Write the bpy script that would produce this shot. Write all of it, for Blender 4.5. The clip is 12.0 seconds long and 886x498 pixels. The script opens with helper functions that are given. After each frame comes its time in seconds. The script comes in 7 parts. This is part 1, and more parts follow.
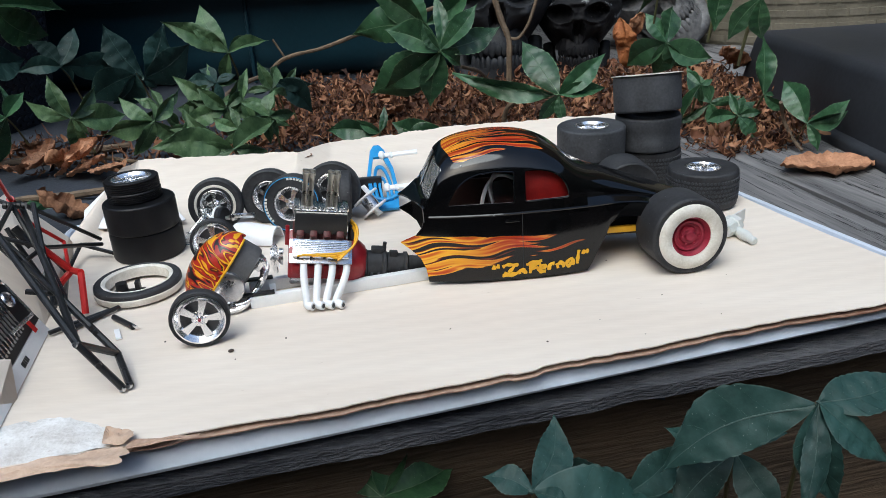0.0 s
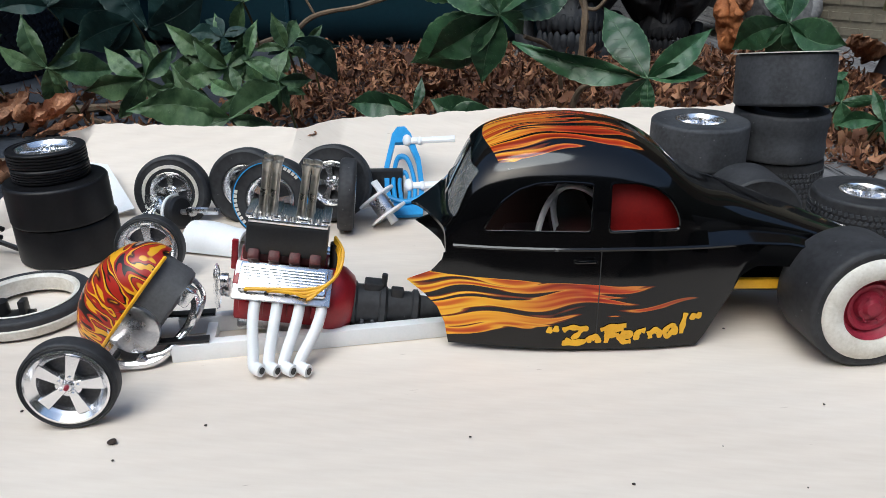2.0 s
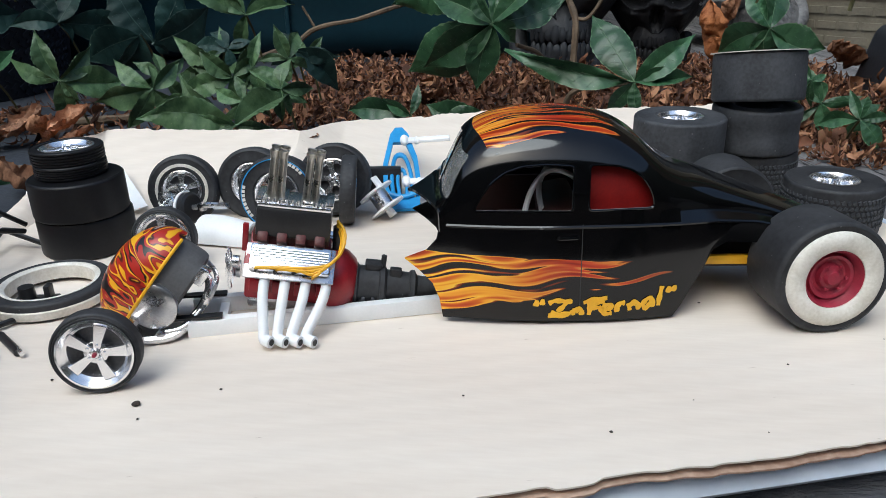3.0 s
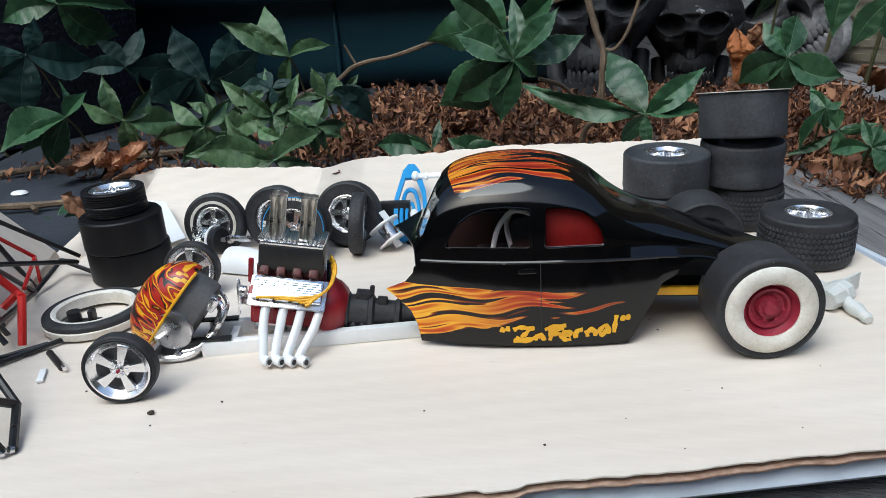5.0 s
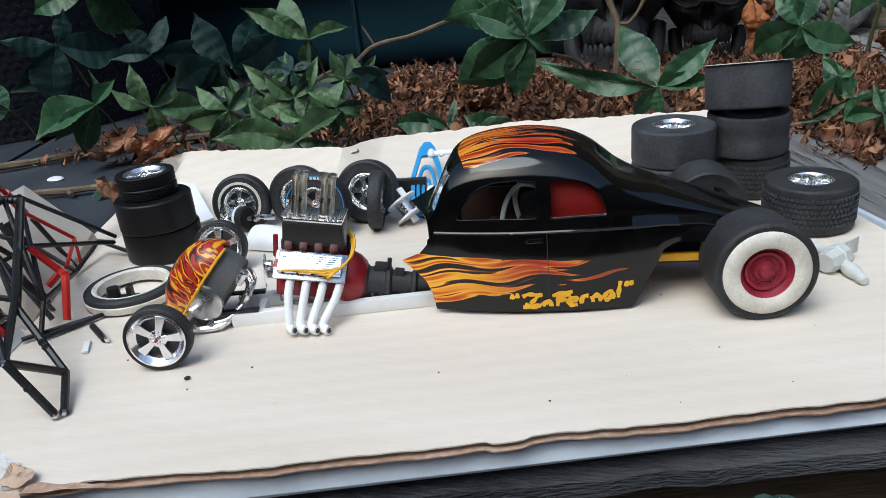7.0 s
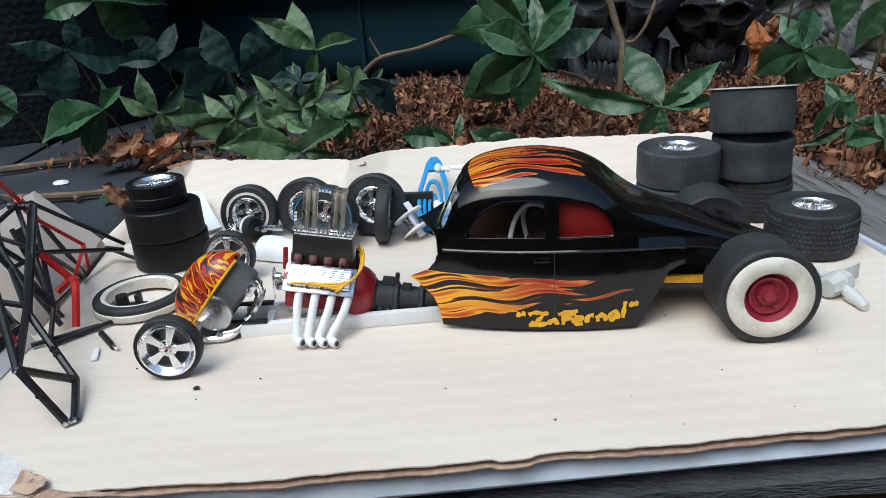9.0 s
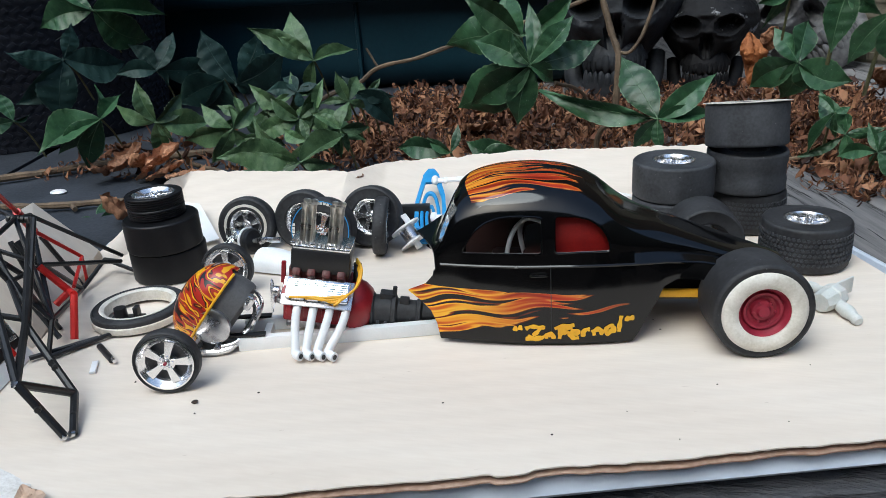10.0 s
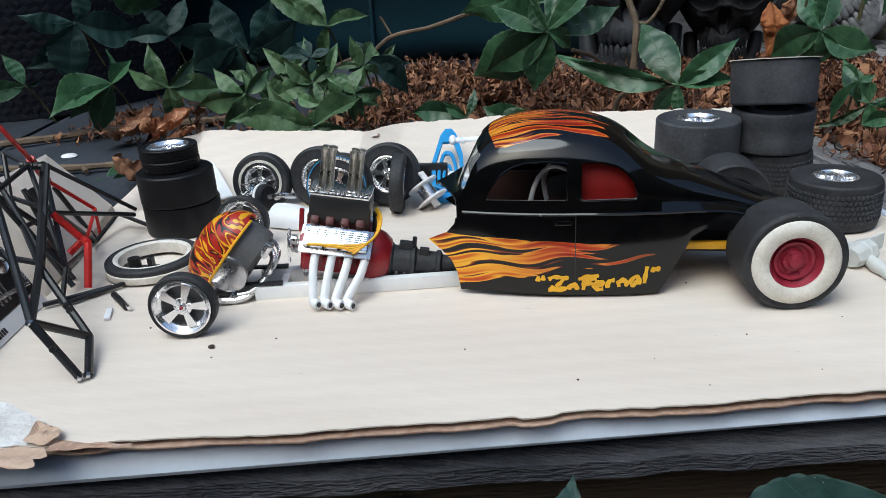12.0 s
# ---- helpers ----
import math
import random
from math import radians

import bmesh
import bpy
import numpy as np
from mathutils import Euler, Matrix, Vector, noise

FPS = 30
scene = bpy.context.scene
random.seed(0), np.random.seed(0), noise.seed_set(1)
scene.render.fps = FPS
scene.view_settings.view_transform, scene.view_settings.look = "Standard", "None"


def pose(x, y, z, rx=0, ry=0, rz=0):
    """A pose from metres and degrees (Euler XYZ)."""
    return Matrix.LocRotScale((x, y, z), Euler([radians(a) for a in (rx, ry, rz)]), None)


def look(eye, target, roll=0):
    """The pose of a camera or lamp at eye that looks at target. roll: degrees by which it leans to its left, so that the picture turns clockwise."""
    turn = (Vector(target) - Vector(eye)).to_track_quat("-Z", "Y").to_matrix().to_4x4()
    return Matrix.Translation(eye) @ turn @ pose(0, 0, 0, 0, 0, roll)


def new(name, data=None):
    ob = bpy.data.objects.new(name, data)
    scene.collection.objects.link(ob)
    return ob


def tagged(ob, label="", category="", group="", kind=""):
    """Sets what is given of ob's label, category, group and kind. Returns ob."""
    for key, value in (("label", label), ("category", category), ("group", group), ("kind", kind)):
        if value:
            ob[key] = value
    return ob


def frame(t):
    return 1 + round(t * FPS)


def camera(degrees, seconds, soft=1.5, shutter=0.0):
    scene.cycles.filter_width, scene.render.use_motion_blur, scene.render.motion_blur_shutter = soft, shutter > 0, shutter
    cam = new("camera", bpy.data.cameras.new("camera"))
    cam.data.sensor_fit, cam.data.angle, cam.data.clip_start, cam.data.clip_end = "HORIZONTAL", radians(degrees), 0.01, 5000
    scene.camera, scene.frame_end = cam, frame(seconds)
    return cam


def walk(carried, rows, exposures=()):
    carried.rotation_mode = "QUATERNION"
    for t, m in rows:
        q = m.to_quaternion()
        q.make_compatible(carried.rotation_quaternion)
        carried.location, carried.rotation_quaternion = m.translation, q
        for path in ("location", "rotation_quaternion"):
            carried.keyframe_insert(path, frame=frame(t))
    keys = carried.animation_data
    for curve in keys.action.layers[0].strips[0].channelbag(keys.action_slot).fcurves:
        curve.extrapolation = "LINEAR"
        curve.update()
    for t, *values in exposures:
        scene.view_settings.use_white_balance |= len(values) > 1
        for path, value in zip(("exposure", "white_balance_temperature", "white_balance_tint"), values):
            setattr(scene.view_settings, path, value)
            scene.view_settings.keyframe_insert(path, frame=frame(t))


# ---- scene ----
from functools import lru_cache

cam = camera(60.9, 12.0, 0.45)
PATH = [
    (0, (0.00703, -0.03360, 0.11599), (-0.1154, 1.8041, -0.6636), -3.69),
    (0.5, (0.00634, -0.03369, 0.11628), (-0.0993, 1.7968, -0.6826), -2.34),
    (1, (0.00771, -0.02961, 0.11476), (-0.1042, 1.8008, -0.6833), -2.47),
    (1.5, (0.01122, 0.02202, 0.10828), (-0.1177, 1.8378, -0.7203), -2.10),
    (2, (0.00503, 0.05821, 0.09133), (-0.2438, 1.8697, -0.7190), -0.70),
    (2.5, (0.00859, 0.05633, 0.09147), (-0.2786, 1.8858, -0.6638), -1.33),
    (2.7, (0.00776, 0.05017, 0.08849), (-0.2445, 1.8787, -0.6814), -1.40),
    (4.3, (0.02939, 0.02802, 0.09672), (-0.3103, 1.8494, -0.6563), -3.42),
    (4.5, (0.03356, 0.02415, 0.09738), (-0.3683, 1.8393, -0.6401), -3.63),
    (5, (0.03688, 0.02590, 0.10140), (-0.4008, 1.8388, -0.6210), -3.58),
    (5.5, (0.04115, 0.02211, 0.09917), (-0.3987, 1.8267, -0.6425), -3.46),
    (6, (0.04222, 0.01888, 0.10490), (-0.4529, 1.8113, -0.6314), -4.80),
    (6.5, (0.04584, 0.01655, 0.10384), (-0.4563, 1.7927, -0.6663), -5.09),
    (7, (0.04349, 0.01517, 0.10437), (-0.4600, 1.7898, -0.6684), -5.60),
    (7.2, (0.04449, 0.01517, 0.10337), (-0.4840, 1.7908, -0.6524), -5.80),
    (9, (0.04083, 0.01261, 0.10806), (-0.4541, 1.7981, -0.6451), -4.12),
    (9.5, (0.03987, 0.01238, 0.10991), (-0.4449, 1.8066, -0.6288), -3.81),
    (10, (0.04072, 0.01200, 0.11093), (-0.4442, 1.8060, -0.6282), -3.88),
    (10.5, (0.04070, 0.01428, 0.10850), (-0.4425, 1.7983, -0.6555), -3.88),
    (11, (0.03648, 0.01434, 0.10640), (-0.4942, 1.7770, -0.6756), -3.16),
    (11.5, (0.03852, 0.01109, 0.09979), (-0.4896, 1.7790, -0.6719), -3.28),
    (12, (0.03550, 0.01086, 0.09862), (-0.4628, 1.7894, -0.6686), -3.38),
]
walk(cam, [(t, look(eye, target, roll)) for t, eye, target, roll in PATH], [(0.0, 0.81, 6000, 2), (1.5, 0.77, 6000, 3), (4.5, 0.80, 5930, 1), (5.5, 0.85, 5930, 1), (7.0, 0.79, 5930, 1), (9.5, 0.82, 5940, 1), (12.0, 0.76, 5920, 1)])


# ---------------------------------------------------------------- light
world = bpy.data.worlds.new("world")
scene.world = world
world.use_nodes = True
wn = world.node_tree.nodes
sky = wn.new("ShaderNodeTexSky")
sky.sky_type = "NISHITA"
sky.sun_disc = False
sky.sun_elevation = radians(48)
sky.sun_rotation = radians(200)
sky.air_density, sky.dust_density = 1.0, 3.0
wn["Background"].inputs["Strength"].default_value = 0.12
world.node_tree.links.new(sky.outputs[0], wn["Background"].inputs["Color"])
sun_data = bpy.data.lights.new("sun", "SUN")
sun_data.energy, sun_data.angle, sun_data.color = 1.0, radians(35), (1.0, 0.985, 0.96)
sun = new("sun", sun_data)
sun.matrix_world = look((-0.12, -0.15, 1.2), (0.05, 0.25, 0))


# ---------------------------------------------------------------- materials
def shader(name):
    m = bpy.data.materials.new(name)
    m.use_nodes = True
    return m, m.node_tree.nodes, m.node_tree.links, m.node_tree.nodes["Principled BSDF"]


def ramp_stops(node, stops):
    """Sets a colour ramp's stops, given in rising order as (position, colour)."""
    els = node.color_ramp.elements
    els[1].position, els[1].color = stops[-1][0], (*stops[-1][1], 1)
    els[0].position, els[0].color = stops[0][0], (*stops[0][1], 1)
    for p, c in stops[1:-1]:
        els.new(p).color = (*c, 1)


def surface(name, c1, c2, rough=0.5, metal=0.0, scale=60.0, fine=900.0, bump=0.15, depth=0.0004, stretch=(1, 1, 1), coat=0.0,
            rough_var=0.12, piece=0.0, spec=0.5, sub=None, specks=0.0, speck_scale=26, speck_col=(0.30, 0.34, 0.30), wear=0.0):
    """A two-scale mottled surface between c1 and c2, with fine relief. piece: brightness change from piece to piece."""
    m, n, l, b = shader(name)
    co = n.new("ShaderNodeTexCoord")
    mp = n.new("ShaderNodeMapping")
    mp.inputs["Scale"].default_value = stretch
    l.new(co.outputs["Object"], mp.inputs["Vector"])
    n1 = n.new("ShaderNodeTexNoise")
    n1.inputs["Scale"].default_value, n1.inputs["Detail"].default_value = scale, 5
    n2 = n.new("ShaderNodeTexNoise")
    n2.inputs["Scale"].default_value, n2.inputs["Detail"].default_value = fine, 4
    for q in (n1, n2):
        l.new(mp.outputs[0], q.inputs["Vector"])
    add = n.new("ShaderNodeMath")
    add.operation = "MULTIPLY_ADD"
    add.inputs[1].default_value = 0.35
    l.new(n2.outputs["Fac"], add.inputs[0])
    sc = n.new("ShaderNodeMath")
    sc.operation = "MULTIPLY"
    sc.inputs[1].default_value = 0.75
    l.new(n1.outputs["Fac"], sc.inputs[0])
    l.new(sc.outputs[0], add.inputs[2])
    ramp = n.new("ShaderNodeValToRGB")
    ramp.color_ramp.elements[0].position, ramp.color_ramp.elements[1].position = 0.36, 0.72
    ramp.color_ramp.elements[0].color, ramp.color_ramp.elements[1].color = (*c1, 1), (*c2, 1)
    l.new(add.outputs[0], ramp.inputs[0])
    out = ramp.outputs[0]
    if piece:
        oi = n.new("ShaderNodeObjectInfo")
        hs = n.new("ShaderNodeHueSaturation")
        mr = n.new("ShaderNodeMapRange")
        mr.inputs["To Min"].default_value, mr.inputs["To Max"].default_value = 1 - piece, 1 + piece
        l.new(oi.outputs["Random"], mr.inputs["Value"])
        l.new(mr.outputs[0], hs.inputs["Value"])
        l.new(out, hs.inputs["Color"])
        out = hs.outputs[0]
    if specks:
        v = n.new("ShaderNodeTexVoronoi")
        v.inputs["Scale"].default_value = speck_scale
        v2 = n.new("ShaderNodeMapRange")
        v2.inputs["From Min"].default_value, v2.inputs["From Max"].default_value = 0.085, 0.05
        v2.inputs["To Max"].default_value = specks
        q = n.new("ShaderNodeMix")
        q.data_type = "RGBA"
        q.inputs["B"].default_value = (*speck_col, 1)
        l.new(co.outputs["Object"], v.inputs["Vector"])
        l.new(v.outputs["Distance"], v2.inputs["Value"])
        l.new(v2.outputs[0], q.inputs["Factor"])
        l.new(out, q.inputs["A"])
        out = q.outputs["Result"]
    if wear:
        wn, wr, wq = n.new("ShaderNodeTexNoise"), n.new("ShaderNodeMapRange"), n.new("ShaderNodeMix")
        wn.inputs["Scale"].default_value, wn.inputs["Detail"].default_value, wn.inputs["Roughness"].default_value = 34, 9, 0.68
        wr.inputs["From Min"].default_value, wr.inputs["From Max"].default_value, wr.inputs["To Max"].default_value = 0.60, 0.65, wear
        wq.data_type = "RGBA"
        wq.inputs["B"].default_value = (0.34, 0.35, 0.36, 1)
        l.new(co.outputs["Object"], wn.inputs["Vector"])
        l.new(wn.outputs["Fac"], wr.inputs["Value"])
        l.new(wr.outputs[0], wq.inputs["Factor"])
        l.new(out, wq.inputs["A"])
        out = wq.outputs["Result"]
    l.new(out, b.inputs["Base Color"])
    rr = n.new("ShaderNodeMapRange")
    rr.inputs["To Min"].default_value, rr.inputs["To Max"].default_value = max(0.02, rough - rough_var), min(1, rough + rough_var)
    l.new(n1.outputs["Fac"], rr.inputs["Value"])
    l.new(rr.outputs[0], b.inputs["Roughness"])
    b.inputs["Metallic"].default_value = metal
    b.inputs["Specular IOR Level"].default_value = spec
    b.inputs["Coat Weight"].default_value = coat
    b.inputs["Coat Roughness"].default_value = 0.04
    if bump:
        bp = n.new("ShaderNodeBump")
        bp.inputs["Strength"].default_value, bp.inputs["Distance"].default_value = bump, depth
        l.new(n2.outputs["Fac"], bp.inputs["Height"])
        l.new(bp.outputs[0], b.inputs["Normal"])
    if sub:
        b.inputs["Subsurface Weight"].default_value = sub
        b.inputs["Subsurface Radius"].default_value = (0.002, 0.001, 0.001)
    return m


CARD = surface("card", (0.685, 0.597, 0.512), (0.772, 0.695, 0.612), 0.75, scale=14, fine=420, bump=0.12, depth=0.0003, stretch=(0.35, 2.2, 1), spec=0.3)
cn, cl = CARD.node_tree.nodes, CARD.node_tree.links
cb = cn["Principled BSDF"]
c_src = cb.inputs["Base Color"].links[0].from_socket
c_co = cn.new("ShaderNodeTexCoord")
c_mp = cn.new("ShaderNodeMapping")
c_mp.inputs["Rotation"].default_value = (0, 0, radians(-17))
cl.new(c_co.outputs["Object"], c_mp.inputs["Vector"])
c_wv = cn.new("ShaderNodeTexWave")
c_wv.bands_direction = "Y"
c_wv.inputs["Scale"].default_value, c_wv.inputs["Distortion"].default_value, c_wv.inputs["Detail"].default_value = 48, 1.6, 3
c_wv.inputs["Detail Scale"].default_value = 0.6
cl.new(c_mp.outputs[0], c_wv.inputs["Vector"])
c_st = cn.new("ShaderNodeMapping")
c_st.inputs["Scale"].default_value = (60, 420, 60)
cl.new(c_mp.outputs[0], c_st.inputs["Vector"])
c_fl = cn.new("ShaderNodeTexNoise")
c_fl.inputs["Scale"].default_value, c_fl.inputs["Detail"].default_value = 3.0, 2
cl.new(c_st.outputs[0], c_fl.inputs["Vector"])
c_fr = cn.new("ShaderNodeMapRange")
c_fr.inputs["From Min"].default_value, c_fr.inputs["From Max"].default_value = 0.74, 0.80
c_fr.inputs["To Max"].default_value = 0.42
cl.new(c_fl.outputs["Fac"], c_fr.inputs["Value"])
c_m1 = cn.new("ShaderNodeMix")
c_m1.data_type, c_m1.blend_type = "RGBA", "MULTIPLY"
c_m1.inputs["Factor"].default_value = 0.032
cl.new(c_src, c_m1.inputs["A"])
cl.new(c_wv.outputs["Color"], c_m1.inputs["B"])
c_m2 = cn.new("ShaderNodeMix")
c_m2.data_type = "RGBA"
c_m2.inputs["B"].default_value = (0.26, 0.17, 0.11, 1)
cl.new(c_fr.outputs[0], c_m2.inputs["Factor"])
cl.new(c_m1.outputs["Result"], c_m2.inputs["A"])
cl.new(c_m2.outputs["Result"], cb.inputs["Base Color"])
CARD_EDGE = surface("card_edge", (0.13, 0.075, 0.042), (0.50, 0.34, 0.23), 0.9, scale=120, fine=1500, bump=0.5, depth=0.0006)
LINER = surface("brown_inner_liner", (0.20, 0.095, 0.055), (0.60, 0.44, 0.34), 0.9, scale=9, fine=500, bump=0.4, depth=0.0005)
PAPER = surface("torn_white_paper", (0.52, 0.49, 0.46), (0.84, 0.83, 0.82), 0.85, scale=110, fine=900, bump=0.6, depth=0.0006, specks=0.35, speck_scale=190, speck_col=(0.25, 0.17, 0.12))
KRAFT = surface("bare_kraft_paper", (0.40, 0.27, 0.19), (0.64, 0.48, 0.37), 0.9, scale=60, fine=700, bump=0.5, depth=0.0005)
TRAY = surface("tray_plastic", (0.52, 0.58, 0.68), (0.60, 0.66, 0.76), 0.38, scale=20, fine=500, bump=0.04)
wm, wn_, wl, wb = shader("split_grey_wood")
wc = wn_.new("ShaderNodeTexCoord")
wmap = wn_.new("ShaderNodeMapping")
wmap.inputs["Rotation"].default_value = (0, 0, radians(-16))
wl.new(wc.outputs["Object"], wmap.inputs["Vector"])


def wood_noise(scale, sx, sy, detail):
    mp = wn_.new("ShaderNodeMapping")
    mp.inputs["Scale"].default_value = (sx, sy, 1)
    wl.new(wmap.outputs[0], mp.inputs["Vector"])
    q = wn_.new("ShaderNodeTexNoise")
    q.inputs["Scale"].default_value, q.inputs["Detail"].default_value, q.inputs["Roughness"].default_value = scale, detail, 0.65
    wl.new(mp.outputs[0], q.inputs["Vector"])
    return q


wa = wood_noise(46, 4.0, 0.22, 7)
wcr = wood_noise(30, 4.6, 0.16, 4)
wr = wn_.new("ShaderNodeValToRGB")
wr.color_ramp.elements[0].position, wr.color_ramp.elements[1].position = 0.32, 0.70
wr.color_ramp.elements[0].color, wr.color_ramp.elements[1].color = (0.085, 0.083, 0.086, 1), (0.25, 0.242, 0.24, 1)
wl.new(wa.outputs["Fac"], wr.inputs[0])
ws_ = wn_.new("ShaderNodeMath")
ws_.operation = "SUBTRACT"
ws_.inputs[1].default_value = 0.5
wl.new(wcr.outputs["Fac"], ws_.inputs[0])
wab = wn_.new("ShaderNodeMath")
wab.operation = "ABSOLUTE"
wl.new(ws_.outputs[0], wab.inputs[0])
wcl = wn_.new("ShaderNodeMapRange")
wcl.inputs["From Min"].default_value, wcl.inputs["From Max"].default_value = 0.001, 0.011
wl.new(wab.outputs[0], wcl.inputs["Value"])
wmx = wn_.new("ShaderNodeMix")
wmx.data_type = "RGBA"
wmx.inputs["A"].default_value = (0.022, 0.022, 0.024, 1)
wl.new(wcl.outputs[0], wmx.inputs["Factor"])
wl.new(wr.outputs[0], wmx.inputs["B"])
wl.new(wmx.outputs["Result"], wb.inputs["Base Color"])
wb.inputs["Roughness"].default_value = 0.85
wb.inputs["Specular IOR Level"].default_value = 0.25
whs = wn_.new("ShaderNodeMath")
whs.operation = "MULTIPLY_ADD"
whs.inputs[1].default_value = 0.5
wl.new(wa.outputs["Fac"], whs.inputs[0])
wl.new(wcl.outputs[0], whs.inputs[2])
wbp = wn_.new("ShaderNodeBump")
wbp.inputs["Strength"].default_value, wbp.inputs["Distance"].default_value = 0.8, 0.0016
wl.new(whs.outputs[0], wbp.inputs["Height"])
wl.new(wbp.outputs[0], wb.inputs["Normal"])
DECK = wm
SLATE = surface("dark_board", (0.017, 0.021, 0.028), (0.054, 0.061, 0.077), 0.7, scale=18, fine=420, bump=0.4, depth=0.0006, spec=0.35)
BROWN_WOOD = surface("brown_timber", (0.026, 0.019, 0.013), (0.105, 0.076, 0.052), 0.85, scale=9, fine=120, bump=0.7, depth=0.002, stretch=(0.5, 1, 7), spec=0.2)
NOSING = surface("front_board", (0.022, 0.025, 0.033), (0.118, 0.120, 0.132), 0.85, scale=6, fine=150, bump=0.9, depth=0.002, stretch=(1.2, 6, 9), spec=0.2)
RUST = surface("rust_leaf", (0.26, 0.075, 0.02), (0.52, 0.20, 0.07), 0.75, scale=5, fine=40, bump=0.5, depth=0.0008)
SOIL = surface("soil", (0.02, 0.014, 0.01), (0.06, 0.04, 0.03), 0.95, scale=12, fine=200, bump=0.8, depth=0.004)
TYRE = surface("tyre_rubber", (0.012, 0.012, 0.014), (0.044, 0.045, 0.049), 0.62, scale=90, fine=700, bump=0.12, depth=0.0002, spec=0.4, specks=0.3, speck_scale=330, speck_col=(0.25, 0.25, 0.25))
SLICK_BLACK = surface("smooth_black_vinyl", (0.004, 0.004, 0.005), (0.011, 0.011, 0.013), 0.45, scale=60, fine=900, bump=0.06, depth=0.0001, spec=0.3)
DRUM_GREY = surface("matt_grey_paint", (0.07, 0.07, 0.072), (0.13, 0.13, 0.135), 0.6, scale=120, fine=1500, bump=0.1, depth=0.0001)
TYRE_GREY = surface("worn_slick_rubber", (0.022, 0.024, 0.028), (0.076, 0.080, 0.090), 0.7, scale=70, fine=900, bump=0.15, depth=0.0002, spec=0.35, specks=0.3, speck_scale=260, speck_col=(0.30, 0.30, 0.30))
WHITEWALL = surface("whitewall", (0.56, 0.52, 0.44), (0.82, 0.79, 0.73), 0.6, scale=170, fine=1400, bump=0.15, depth=0.0002)
CHROME = surface("chrome", (0.86, 0.86, 0.88), (0.96, 0.96, 0.97), 0.19, 0.93, scale=200, fine=2000, bump=0.05, depth=0.0001, rough_var=0.08)
DULL_CHROME = surface("dull_chrome", (0.45, 0.45, 0.47), (0.75, 0.75, 0.77), 0.28, 1.0, scale=240, fine=2000, bump=0.2, depth=0.0002)
WHITE_PLASTIC = surface("white_plastic", (0.78, 0.79, 0.80), (0.87, 0.87, 0.88), 0.42, scale=120, fine=1500, bump=0.08, depth=0.0002, sub=0.05)
RESIN = surface("grey_white_plastic", (0.52, 0.54, 0.52), (0.68, 0.69, 0.67), 0.5, scale=120, fine=1500, bump=0.1, depth=0.0002, sub=0.05)
BLACK_PAINT = surface("black_gloss_paint", (0.0016, 0.0016, 0.0018), (0.0040, 0.0040, 0.0046), 0.09, scale=80, fine=1200, bump=0.05, depth=0.0001, coat=0.1, rough_var=0.05, spec=0.42, specks=0.22, speck_scale=150, speck_col=(0.4, 0.4, 0.4))
